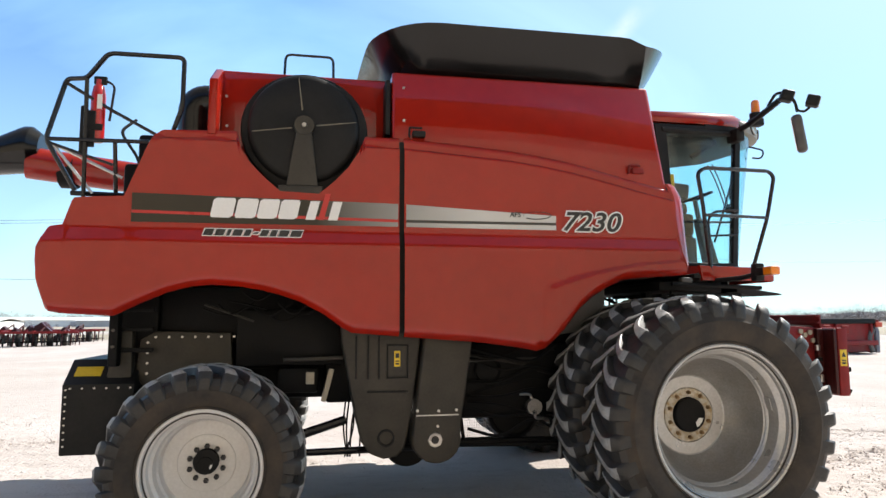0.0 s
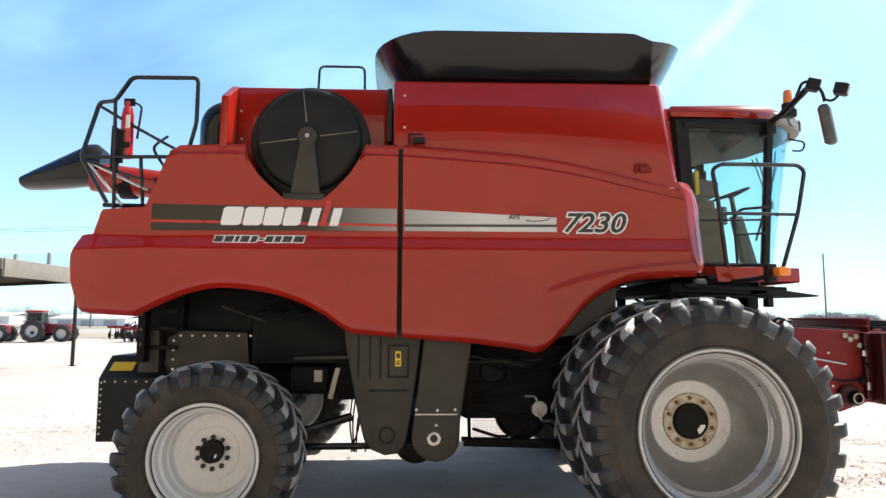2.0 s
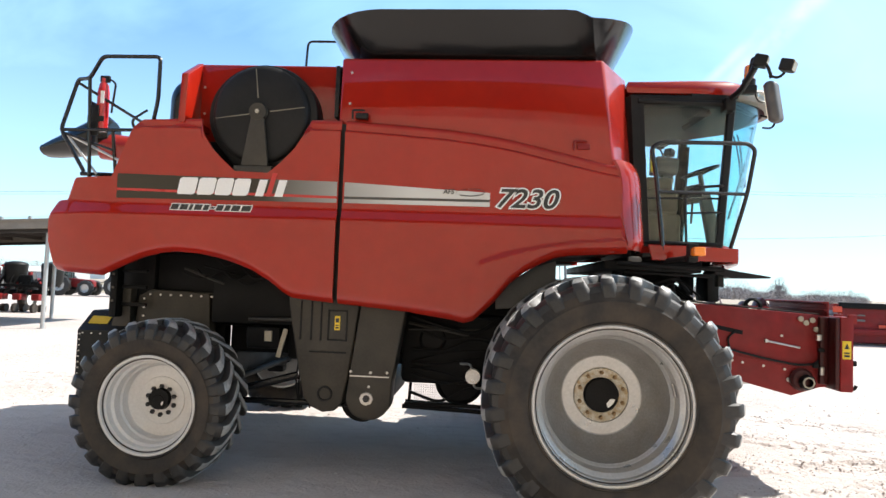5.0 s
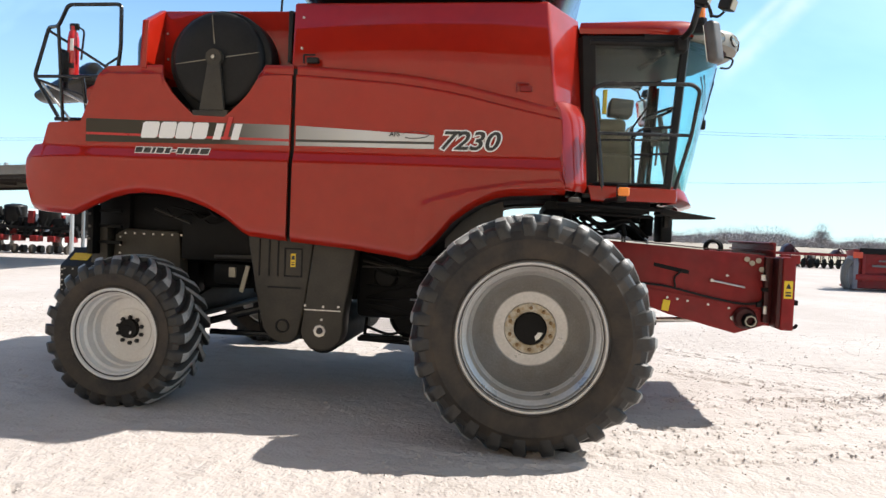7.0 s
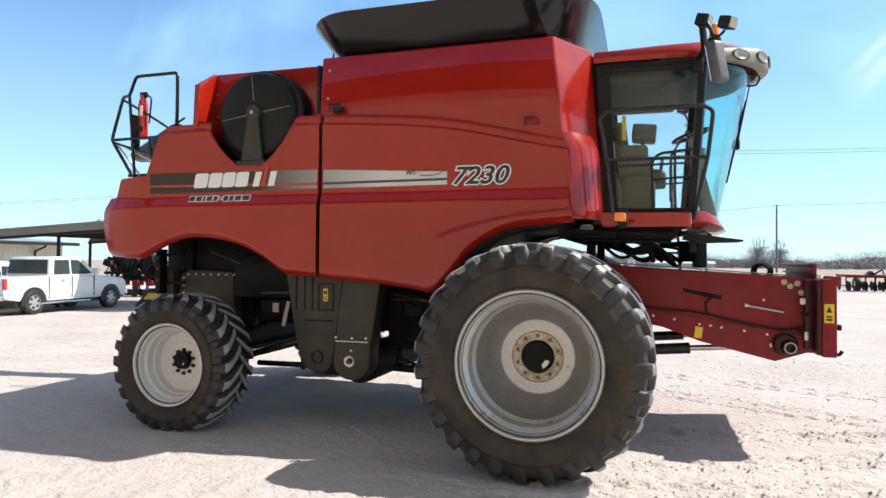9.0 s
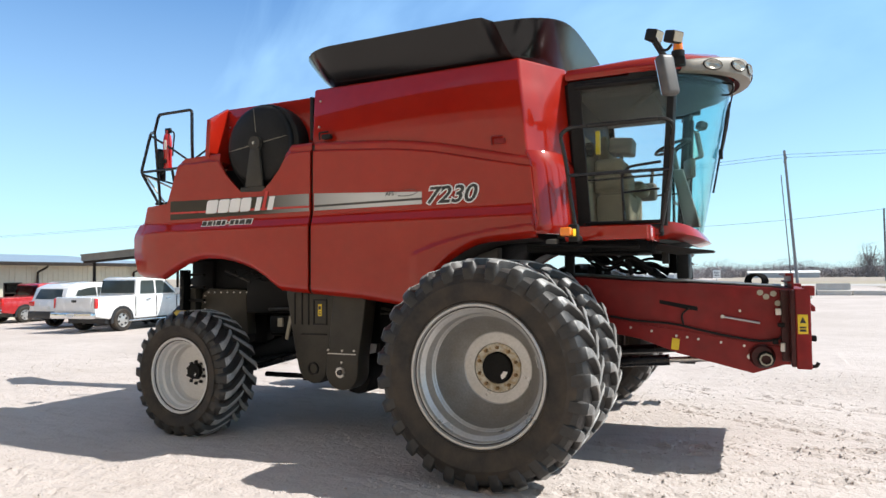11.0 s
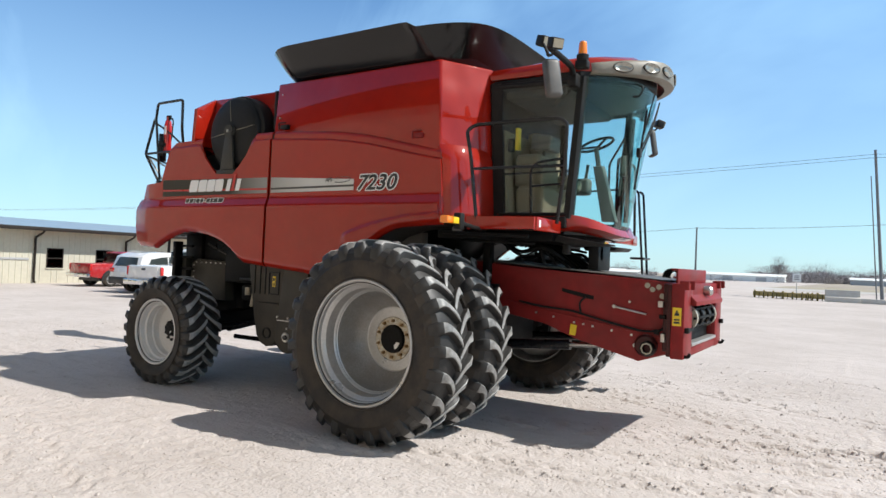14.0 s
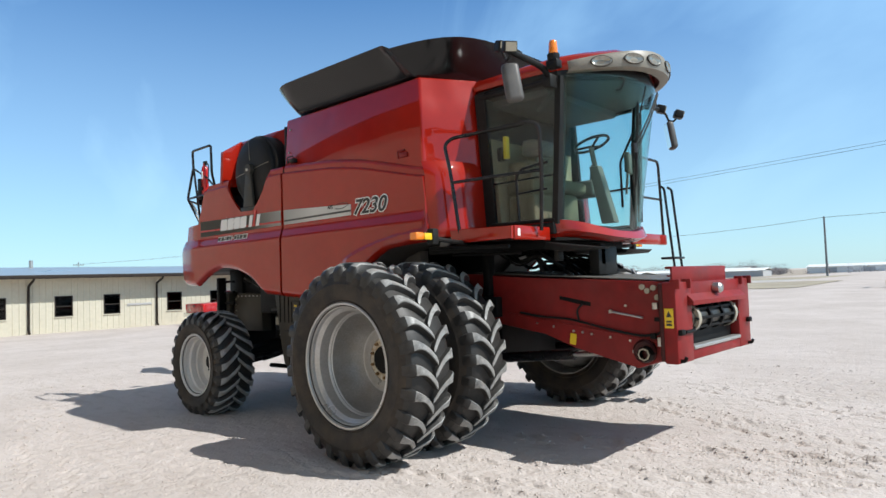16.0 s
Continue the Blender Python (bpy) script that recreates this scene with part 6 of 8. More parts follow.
    m = Matrix.Translation((0.63, 0.0, 3.0)) @ Matrix.Rotation(radians(-8), 4, "Y")
    box(bm, -0.07, 0.07, -0.26, 0.26, -0.30, 0.28, 0.05, 3, m=m)
    part("operator_seat", bm, SEAT, combine, "grey cloth operator seat")
    bm = bm_new()
    box(bm, 0.63, 0.97, -0.73, -0.26, 2.25, 2.57, 0.035, 3)
    box(bm, 0.60, 0.95, -0.72, -0.27, 2.59, 2.82, 0.035, 3)
    box(bm, 0.60, 0.90, -0.70, -0.29, 2.80, 2.95, 0.05, 3)
    box(bm, 0.66, 0.93, -0.70, -0.29, 2.56, 2.60)
    part("instructor_seat", bm, SEAT, combine, "khaki folded instructor seat")
    bm = bm_new()
    m = Matrix.Translation((0.86, -0.46, 3.09)) @ Matrix.Rotation(radians(6), 4, "Y")
    box(bm, -0.12, 0.12, -0.14, 0.14, -0.085, 0.085, 0.025, 3, m=m)
    tube(bm, [(0.84, -0.46, 2.90), (0.85, -0.46, 3.03)], 0.02, 6)
    part("headrest", bm, CONSOLE, combine, "dark headrest")
    bm = bm_new()
    m = Matrix.Translation((0.58, -0.74, 3.04))
    box(bm, -0.05, 0.03, -0.03, 0.03, -0.07, 0.08, 0.02, 3, m=m)
    part("coat_hook_box", bm, BLACK, combine)
    bm = bm_new()
    prism(bm, [(1.44, 2.24), (1.60, 2.24), (1.43, 2.86), (1.32, 2.86)], "y", -0.20, -0.08, 0.02)
    tube(bm, [(1.38, -0.14, 2.8), (1.33, -0.14, 3.08)], 0.028, 8)
    part("steering_column", bm, CONSOLE, combine, "grey steering column")
    bm = bm_new()
    cw = Vector((1.335, -0.135, 3.11))
    nrm = Vector((-0.35, 0, 1)).normalized()
    u, w = frame_of(nrm)
    ring = [cw + (u * math.cos(2 * math.pi * i / 32) + w * math.sin(2 * math.pi * i / 32)) * 0.19 for i in range(32)]
    tube(bm, ring, 0.016, 8, closed=True)
    for i in (0, 11, 21):
        tube(bm, [cw - nrm * 0.03, ring[i]], 0.014, 6)
    part("steering_wheel", bm, BLACK, combine, "black steering wheel")
    bm = bm_new()
    box(bm, 0.66, 1.10, 0.28, 0.44, 2.60, 2.80, 0.04, 3)
    tube(bm, [(1.04, 0.36, 2.8), (1.06, 0.36, 2.97)], 0.02, 8)
    m = Matrix.Translation((1.45, 0.48, 2.95)) @ Matrix.Rotation(radians(20), 4, "Z")
    box(bm, -0.03, 0.03, -0.14, 0.14, -0.11, 0.11, 0.012, 2, m=m)
    tube(bm, [(1.42, 0.46, 2.6), (1.44, 0.48, 2.88)], 0.014, 6)
    part("armrest_console", bm, CONSOLE, combine, "grey armrest console with lever and monitor")
    bm = bm_new()
    tube(bm, bend([(1.16, 0.87, 2.5), (1.16, 0.86, 3.05), (1.36, 0.82, 3.36)], 0.05), 0.014, 6)
    tube(bm, [(1.40, 0.82, 2.3), (1.46, 0.80, 3.58)], 0.03, 8)
    part("inner_grab_rail", bm, BLACK, combine)
    bm = bm_new()
    box(bm, 0.645, 0.685, -0.80, -0.74, 2.98, 3.22, 0.002)
    part("yellow_card", bm, YELLOW, combine, "yellow information card in the window")
    bm = bm_new()
    box(bm, 0.48, 1.2, -0.75, 0.75, 3.56, 3.65, 0.03)
    tube(bm, [(1.25, -0.7, 3.62), (1.0, -0.62, 3.46)], 0.03, 6)
    part("roof_console", bm, HEADLINER, combine)


build_cab()


# ---- rear rail, unloading auger, extinguisher ----
def build_rear():
    bm = bm_new()
    tube(bm, bend([(-4.15, -1.50, 3.2), (-4.06, -1.60, 3.40), (-4.055, -1.61, 3.80), (-4.62, -1.60, 3.80), (-4.80, -1.50, 3.62), (-4.98, -1.40, 3.64), (-5.09, -1.45, 3.13), (-4.89, -1.36, 2.74)], 0.05, 4), 0.019, 8)
    tube(bm, [(-5.09, -1.45, 3.13), (-4.33, -1.45, 3.14)], 0.017, 8)
    tube(bm, [(-4.97, -1.40, 3.60), (-4.66, -1.35, 3.42), (-4.30, -1.40, 3.22)], 0.014, 8)
    tube(bm, [(-4.80, -1.50, 3.62), (-4.82, -1.38, 2.68)], 0.017, 8)
    tube(bm, [(-4.60, -1.40, 3.14), (-4.60, -1.30, 2.68)], 0.017, 8)
    tube(bm, [(-5.06, -1.44, 3.10), (-4.62, -1.36, 2.96)], 0.012, 8)
    tube(bm, [(-4.92, -1.36, 2.72), (-4.5, -1.33, 2.72)], 0.02, 8)
    part("rear_rail", bm, BLACK_GLOSS, combine, "black tubular rear platform rail")
    for a, b in (((-5.05, -1.43, 3.10), (-4.76, -1.36, 2.72)), ((-5.03, -1.42, 3.09), (-4.55, -1.34, 2.86))):
        bm = bm_new()
        tube(bm, [a, b], 0.012, 8)
        part("strut", bm, STEEL, combine, "bare grey rail strut")
    bm = bm_new()
    tube(bm, bend([(-3.42, 0.83, 3.9), (-3.38, 0.83, 4.87), (-2.82, 0.83, 4.87), (-2.80, 0.83, 3.9)], 0.07), 0.016, 8)
    part("top_rail", bm, BLACK_GLOSS, combine)
    bm = bm_new()
    lathe(bm, [(0.0, 3.22), (0.048, 3.22), (0.056, 3.25), (0.056, 3.60), (0.042, 3.68), (0.025, 3.70), (0.025, 3.74), (0, 3.74)], (-4.76, -1.33, 0), "z", 20)
    ex = part("fire_extinguisher", bm, EXT_RED, combine, "red fire extinguisher on the rail")
    ex.location.z = -0.07
    bm = bm_new()
    box(bm, -4.80, -4.70, -1.345, -1.315, 3.70, 3.77, 0.01)
    tube(bm, bend([(-4.72, -1.33, 3.74), (-4.64, -1.33, 3.70), (-4.67, -1.33, 3.40)], 0.05), 0.01, 6)
    box(bm, -4.87, -4.835, -1.40, -1.28, 3.10, 3.50, 0.01)
    box(bm, -4.835, -4.755, -1.405, -1.39, 3.16, 3.46, 0.004)
    box(bm, -4.83, -4.70, -1.41, -1.395, 3.30, 3.35)
    part("extinguisher_head", bm, BLACK, ex)
    bm = bm_new()
    box(bm, -4.75, -4.715, -1.395, -1.389, 3.48, 3.60)
    part("extinguisher_label", bm, DECAL_WHITE, ex)
    # unloading auger folded back
    bm = bm_new()
    tube(bm, [(-3.6, 1.35, 3.22), (-6.15, 0.98, 3.46)], 0.18, 24)
    au = part("unloading_auger", bm, RED, combine, "red unloading auger tube folded along the machine")
    bm = bm_new()
    rings = []
    for x, y, z, rx, rz in ((-6.02, 1.0, 3.60, 0.17, 0.19), (-6.12, 1.0, 3.61, 0.235, 0.262), (-6.2, 1.01, 3.61, 0.24, 0.265), (-6.55, 1.09, 3.53, 0.24, 0.20), (-6.9, 1.17, 3.455, 0.225, 0.13), (-7.07, 1.21, 3.42, 0.21, 0.085)):
        rings.append([bm.verts.new((x, y + rx * math.cos(2 * math.pi * i / 24), z + rz * math.sin(2 * math.pi * i / 24))) for i in range(24)])
    for a, b in zip(rings, rings[1:]):
        for i in range(24):
            bm.faces.new((a[i], a[(i + 1) % 24], b[(i + 1) % 24], b[i]))
    bm.faces.new(rings[0][::-1]), bm.faces.new(rings[-1])
    part("auger_spout", bm, HOPPER, au, "black rubber auger spout")
    bm = bm_new()
    lathe(bm, [(0.18, -0.08), (0.20, -0.08), (0.20, 0.08), (0.18, 0.08)], (0, 0, 0), "x", 24, close=True)
    bmesh.ops.transform(bm, matrix=Matrix.Translation((-5.75, 1.06, 3.40)), verts=bm.verts)
    part("auger_collar", bm, CHASSIS, au)
    bm = bm_new()
    rng = random.Random(2)
    for i in range(1):
        x = -4.50 + 0.07 * i
        tube(bm, bend([(x, -0.9, 2.68), (x - 0.02, -0.95, 3.1), (x - rng.uniform(0.0, 0.2), -0.95, 3.35), (x - 0.1, -0.8, 3.5)], 0.08), 0.014, 6)
    box(bm, -4.62, -4.42, -1.05, -0.85, 2.66, 3.05, 0.03)
    box(bm, -4.55, -4.40, -0.9, -0.7, 3.0, 3.35, 0.03)
    part("hose", bm, CHASSIS, combine, "black hoses behind the rear rail")
    bm = bm_new()
    cyl(bm, (-4.35, -0.95, 3.18), (-4.35, -0.95, 3.28), 0.05, 0.04, 14)
    part("pale_cap", bm, DECAL_WHITE, combine)
    bm = bm_new()
    tube(bm, bend([(-4.05, -1.05, 3.15), (-4.05, -1.05, 3.62), (-3.8, -1.05, 3.62)], 0.22, 8), 0.15, 20)
    part("air_intake", bm, HOPPER, combine, "black air intake elbow")
    bm = bm_new()
    box(bm, -5.10, -4.98, -0.62, -0.44, 2.62, 2.69, 0.01)
    part("rear_marker_lamp", bm, ORANGE, combine, "small orange rear lamp")


build_rear()


# ---- surroundings: materials ----
SIDING = mat("tan_metal_siding", (0.54, 0.505, 0.405), 0.5, var=0.06, scale=0.6, fine=6, dust=0.15, dust_col=(0.46, 0.41, 0.33))
ROOFING = mat("pale_blue_roof_sheet", (0.36, 0.42, 0.46), 0.35, metal=0.4, var=0.08, scale=0.5, fine=5)
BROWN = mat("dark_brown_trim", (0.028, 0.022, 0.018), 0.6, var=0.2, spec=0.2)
CANOPY = mat("weathered_canopy_sheet", (0.186, 0.164, 0.133), 0.6, var=0.12, scale=0.7, fine=6, dust=0.2)
GALV = mat("galvanised_post", (0.42, 0.42, 0.41), 0.45, metal=0.6, var=0.12, scale=4)
WHITE_PAINT = mat("white_car_paint", (0.76, 0.76, 0.75), 0.25, var=0.03, coat=0.8, dust=0.06)
CAR_RED = mat("red_car_paint", (0.42, 0.015, 0.02), 0.25, var=0.05, coat=0.7, dust=0.08)
CHROME = mat("chrome", (0.7, 0.7, 0.7), 0.12, metal=1.0, var=0.05)
CAR_BLACK = mat("black_trim", (0.02, 0.02, 0.021), 0.5, var=0.1)
WOOD_POLE = mat("weathered_wood_pole", (0.17, 0.175, 0.18), 0.85, var=0.2, scale=3, fine=30, bump=0.2, bscale=30)
CONCRETE = mat("pale_concrete", (0.52, 0.49, 0.44), 0.85, var=0.12, scale=2, fine=25, dust=0.3, bump=0.1, bscale=30)
OLIVE_STEEL = mat("ochre_implement_paint", (0.33, 0.24, 0.05), 0.6, var=0.25, scale=3, dust=0.3)
GRASS = mat("dry_straw_grass", (0.33, 0.285, 0.205), 0.95, var=0.25, scale=0.25, fine=4, dust=0.5, dust_col=(0.42, 0.37, 0.30), bump=0.5, bscale=8)
FIELD = mat("pale_field_soil", (0.36, 0.305, 0.245), 0.95, var=0.2, scale=0.02, fine=0.6, dust=0.4, dust_col=(0.30, 0.25, 0.19))
ROADMAT = mat("pale_road_surface", (0.48, 0.46, 0.43), 0.9, var=0.08, scale=0.3, fine=10)
BARK = mat("grey_bare_twigs", (0.24, 0.225, 0.22), 0.95, var=0.3, scale=0.3, fine=3)
# twig colour lightened and greyed: distance haze is put into it
TWIG = mat("haze_paled_twigs", (0.25, 0.23, 0.232), 0.95, var=0.25, scale=0.05, fine=0.6)
FAR_WHITE = mat("white_far_building", (0.72, 0.72, 0.70), 0.6, var=0.08, scale=0.2)
FAR_GREY = mat("grey_far_building", (0.4, 0.4, 0.4), 0.6, var=0.1, scale=0.2)
BLIND = mat("window_interior", (0.05, 0.045, 0.04), 0.6, var=0.3)


def gpose(x, y, rz=0.0):
    return pose(x, y, ground_z(x, y), 0, 0, rz)


# ---- the tall cream workshop that closes the yard to the south; the side panels mirror it ----
def build_workshop():
    y0, x0, x1, eave = -15.5, -46.0, 14.0, 10.3
    bm = bm_new()
    n = 240
    pts = []
    for i in range(n):
        x = x0 + (x1 - x0) * i / n
        pts += [(x, y0), (x + 0.19, y0), (x + 0.205, y0 + 0.004), (x + 0.235, y0 + 0.004)]
    pts += [(x1, y0), (x1, y0 - 0.3), (x0, y0 - 0.3)]
    lo = [bm.verts.new((x, y, -0.4)) for x, y in pts]
    hi = [bm.verts.new((x, y, eave)) for x, y in pts]
    for i in range(len(pts)):
        j = (i + 1) % len(pts)
        bm.faces.new((lo[i], lo[j], hi[j], hi[i]))
    w = part("wall_south", bm, SHOP_SIDING, None)
    tagged(w, "plain cream ribbed metal wall of a tall workshop", "wall", "", "structure")
    # unseen dark band added above the wall to darken reflections and cut skylight
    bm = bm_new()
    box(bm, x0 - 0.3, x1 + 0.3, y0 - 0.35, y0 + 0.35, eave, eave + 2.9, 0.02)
    part("fascia", bm, BROWN, w, "added unseen dark band above the wall, mirrored by the panels")


SHOP_SIDING = mat("cream_shop_siding", (0.76, 0.62, 0.45), 0.5, var=0.08, scale=0.6, fine=20, dust=0.2, dust_col=(0.45, 0.34, 0.22))
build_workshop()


# ---- office building with ribbed siding ----
def build_office():
    X, G = -33.6, ground_z(-33.6, 8)
    off = thing("office_building", "low tan metal-sided office building with pale roof", "building", at=pose(X, 0, G))
    y0, y1, h = -14.0, 24.4, 3.02
    wins = [(-0.2, 0.7), (2.55, 3.4), (5.6, 6.48), (8.05, 8.93), (11.62, 12.52), (14.36, 15.32), (17.2, 18.15), (20.6, 21.5), (-5.0, -4.1), (-8.5, -7.6)]
    z0, z1 = 0.83, 1.92
    cuts = sorted([y0, y1] + [v for w in wins for v in w])
    rib = 0.305
    for (a, b) in zip(cuts, cuts[1:]):
        win = any(abs(a - w[0]) < 1e-6 for w in wins)
        for lo, hi in (((0.0, z0), (z1, h)) if win else ((0.0, h),)):
            bm = bm_new()
            ys, y = [], a
            pts = [(0.0, a)]
            k = math.ceil((a - y0) / rib + 1e-6)
            while y0 + k * rib < b - 0.04:
                c = y0 + k * rib
                if c - a > 0.05:
                    pts += [(0.0, c - 0.035), (0.022, c - 0.015), (0.022, c + 0.015), (0.0, c + 0.035)]
                k += 1
            pts.append((0.0, b))
            lo_v = [bm.verts.new((x, yy, lo)) for x, yy in pts]
            hi_v = [bm.verts.new((x, yy, hi)) for x, yy in pts]
            blo = [bm.verts.new((-0.15, a, lo)), bm.verts.new((-0.15, b, lo))]
            bhi = [bm.verts.new((-0.15, a, hi)), bm.verts.new((-0.15, b, hi))]
            for i in range(len(pts) - 1):
                bm.faces.new((lo_v[i], lo_v[i + 1], hi_v[i + 1], hi_v[i]))
            bm.faces.new((blo[0], bhi[0], bhi[1], blo[1]))
            bm.faces.new((lo_v[0], hi_v[0], bhi[0], blo[0]))
            bm.faces.new((lo_v[-1], blo[1], bhi[1], hi_v[-1]))
            bm.faces.new(hi_v + [bhi[1], bhi[0]])
            bm.faces.new(lo_v[::-1] + [blo[0], blo[1]])
            part("wall", bm, SIDING, off)
    bm = bm_new()
    for y in (y0, y1):
        prism(bm, [(-20.0, 0), (-0.15, 0), (-0.15, h), (-10.0, h + 0.72), (-20.0, h)], "y", y - 0.08 if y > 0 else y, y if y > 0 else y + 0.08)
    box(bm, -20.0, -19.85, y0, y1, 0, h)
    part("end_wall", bm, SIDING, off)
    bm = bm_new()
    prism(bm, [(0.93, h - 0.06), (0.93, h + 0.01), (-10.0, h + 0.80), (-20.4, h + 0.05), (-20.4, h - 0.02), (-10.0, h + 0.72)], "y", y0 - 0.3, y1 + 0.3)
    part("roof", bm, ROOFING, off, "pale blue-grey metal roof")
    bm = bm_new()
    box(bm, 0.89, 1.03, y0 - 0.3, y1 + 0.3, h - 0.19, h, 0.015)
    part("gutter", bm, BROWN, off, "dark brown gutter")
    bm = bm_new()
    box(bm, 0.0, 0.90, y0 - 0.2, y1 + 0.2, h - 0.09, h - 0.07)
    part("soffit", bm, SIDING, off)
    for y in (-8.2, -2.0, 4.38, 10.98, 16.15, 22.4):
        bm = bm_new()
        tube(bm, bend([(0.95, y, h - 0.14), (0.85, y, h - 0.28), (0.09, y, h - 0.55), (0.09, y, 0.15), (0.22, y, 0.06)], 0.06), 0.06, 8)
        part("downspout", bm, BROWN, off, "brown downspout")
    for a, b in wins:
        bm = bm_new()
        for p, q, r, s in ((a, b, z0, z0 + 0.05), (a, b, z1 - 0.05, z1), (a, a + 0.05, z0, z1), (b - 0.05, b, z0, z1), (a, b, 1.34, 1.39)):
            box(bm, -0.06, 0.035, p, q, r, s, 0.004)
        w = part("window", bm, BROWN, off, "brown-framed sash window")
        bm = bm_new()
        box(bm, -0.035, -0.03, a + 0.03, b - 0.03, z0 + 0.03, z1 - 0.03)
        part("pane", bm, GLASS_DARK, w)
        bm = bm_new()
        box(bm, -0.14, -0.12, a, b, z0, z1)
        part("blind", bm, BLIND, w)
        bm = bm_new()
        box(bm, 0.0, 0.06, a - 0.04, b + 0.04, z0 - 0.05, z0, 0.008)
        part("sill", bm, SIDING, w)
    bm = bm_new()
    box(bm, 0.024, 0.04, 9.3, 10.7, 1.24, 1.36, 0.004)
    part("wall_sign", bm, FAR_GREY, off, "narrow grey sign board")
    bm = bm_new()
    tube(bm, [(-9, 2.6, h + 0.8), (-9, 2.6, h + 2.4)], 0.03, 6)
    tube(bm, [(-9, 2.3, h + 2.0), (-9, 2.9, h + 2.1)], 0.02, 6)
    part("roof_mast", bm, GALV, off)
    for y in (5.2, 7.1):
        bm = bm_new()
        cyl(bm, (-9, y, h + 0.7), (-9, y, h + 1.2), 0.12, 0.12, 10)
        part("roof_vent", bm, GALV, off)


build_office()


def build_canopy():
    can = thing("equipment_canopy", "weathered open equipment canopy on galvanised posts", "canopy")
    x0, x1, y0, y1 = -24.6, -14.0, 12.2, 17.6
    top = lambda x: 2.85 + (x - x0) / (x1 - x0) * 0.55
    bm = bm_new()
    prism(bm, [(x0, top(x0)), (x1, top(x1)), (x1, top(x1) - 0.06), (x0, top(x0) - 0.06)], "y", y0 - 0.1, y1 + 0.1)
    part("roof_sheet", bm, CANOPY, can)
    for y in (y0, y1):
        bm = bm_new()
        prism(bm, [(x0, top(x0) - 0.06), (x1, top(x1) - 0.06), (x1, top(x1) - 0.30), (x0, top(x0) - 0.30)], "y", y - 0.05, y + 0.05)
        part("fascia", bm, CANOPY, can)
        bm = bm_new()
        prism(bm, [(x0, top(x0) - 0.30), (x1, top(x1) - 0.30), (x1, top(x1) - 0.42), (x0, top(x0) - 0.40)], "y", y + 0.06 if y < 14 else y - 0.16, y + 0.16 if y < 14 else y - 0.06)
        part("beam", bm, BROWN, can, "dark edge beam")
    bm = bm_new()
    box(bm, x1 - 0.05, x1 + 0.05, y0, y1, top(x1) - 0.52, top(x1), 0.01)
    part("fascia", bm, CANOPY, can)
    n = 8
    for i in range(n):
        x = x0 + 1.0 + (x1 - x0 - 2.0) * i / (n - 1)
        bm = bm_new()
        box(bm, x - 0.04, x + 0.04, y0 + 0.1, y1 - 0.1, top(x) - 0.22, top(x) - 0.07)
        part("purlin", bm, BROWN, can)
    for x, y in ((-14.9, 12.5), (-14.4, 17.2), (-17.5, 16.7), (-21.0, 12.5), (-24.2, 12.5), (-24.2, 17.2)):
        bm = bm_new()
        g = ground_z(x, y)
        cyl(bm, (x, y, g - 0.05), (x, y, top(x) - 0.25), 0.065, seg=12)
        cyl(bm, (x, y, g), (x, y, g + 0.02), 0.13, seg=12)
        part("post", bm, GALV if (x, y) in ((-14.9, 12.5), (-17.5, 16.7)) else BROWN, can, "slim steel post")
    for i in range(9):
        x = -24.0 + 1.2 * i
        bm = bm_new()
        box(bm, x - 0.05, x + 0.05, 17.45, 17.55, top(x), top(x) + 0.75)
        part("screen_post", bm, GALV, can)
    bm = bm_new()
    for k in range(10):
        tube(bm, [(-24.4, 17.5, top(-24.4) + 0.06 + 0.072 * k), (-14.0, 17.5, top(-14) + 0.06 + 0.072 * k)], 0.006, 4)
    for i in range(104):
        x = -24.4 + 0.1 * i
        tube(bm, [(x, 17.5, top(x) + 0.05), (x, 17.5, top(x) + 0.74)], 0.004, 3)
    part("screen_mesh", bm, GALV, can, "pale wire mesh screen")


build_canopy()


# ---- vehicles: y forward, origin on the ground near the rear axle ----
def road_wheel(parent, x, y, r, w):
    s = 1 if x > 0 else -1
    bm = bm_new()
    lathe(bm, [(r * 0.62, -w / 2), (r * 0.9, -w / 2 - 0.005), (r * 0.98, -w / 2 + 0.02), (r, -w / 2 + 0.05), (r, w / 2 - 0.05), (r * 0.98, w / 2 - 0.02), (r * 0.9, w / 2 + 0.005), (r * 0.62, w / 2)],
          (x, y, r), "x", 28)
    t = part("wheel", bm, RUBBER, parent, "black car tyre")
    bm = bm_new()
    f = x + s * (w / 2 - 0.01)
    lathe(bm, [(r * 0.64, f), (r * 0.60, f - s * 0.03), (r * 0.2, f - s * 0.02), (0.0, f - s * 0.005)], (0, y, r), "x", 24)
    part("rim", bm, SILVER, t)
    bm = bm_new()
    for i in range(6):
        a = 2 * math.pi * i / 6 + 0.3
        c = Vector((f - s * 0.012, y + r * 0.42 * math.cos(a), r + r * 0.42 * math.sin(a)))
        cyl(bm, c - Vector((s * 0.02, 0, 0)), c + Vector((s * 0.004, 0, 0)), r * 0.105, seg=8)
    part("rim_hole", bm, CAR_BLACK, t)


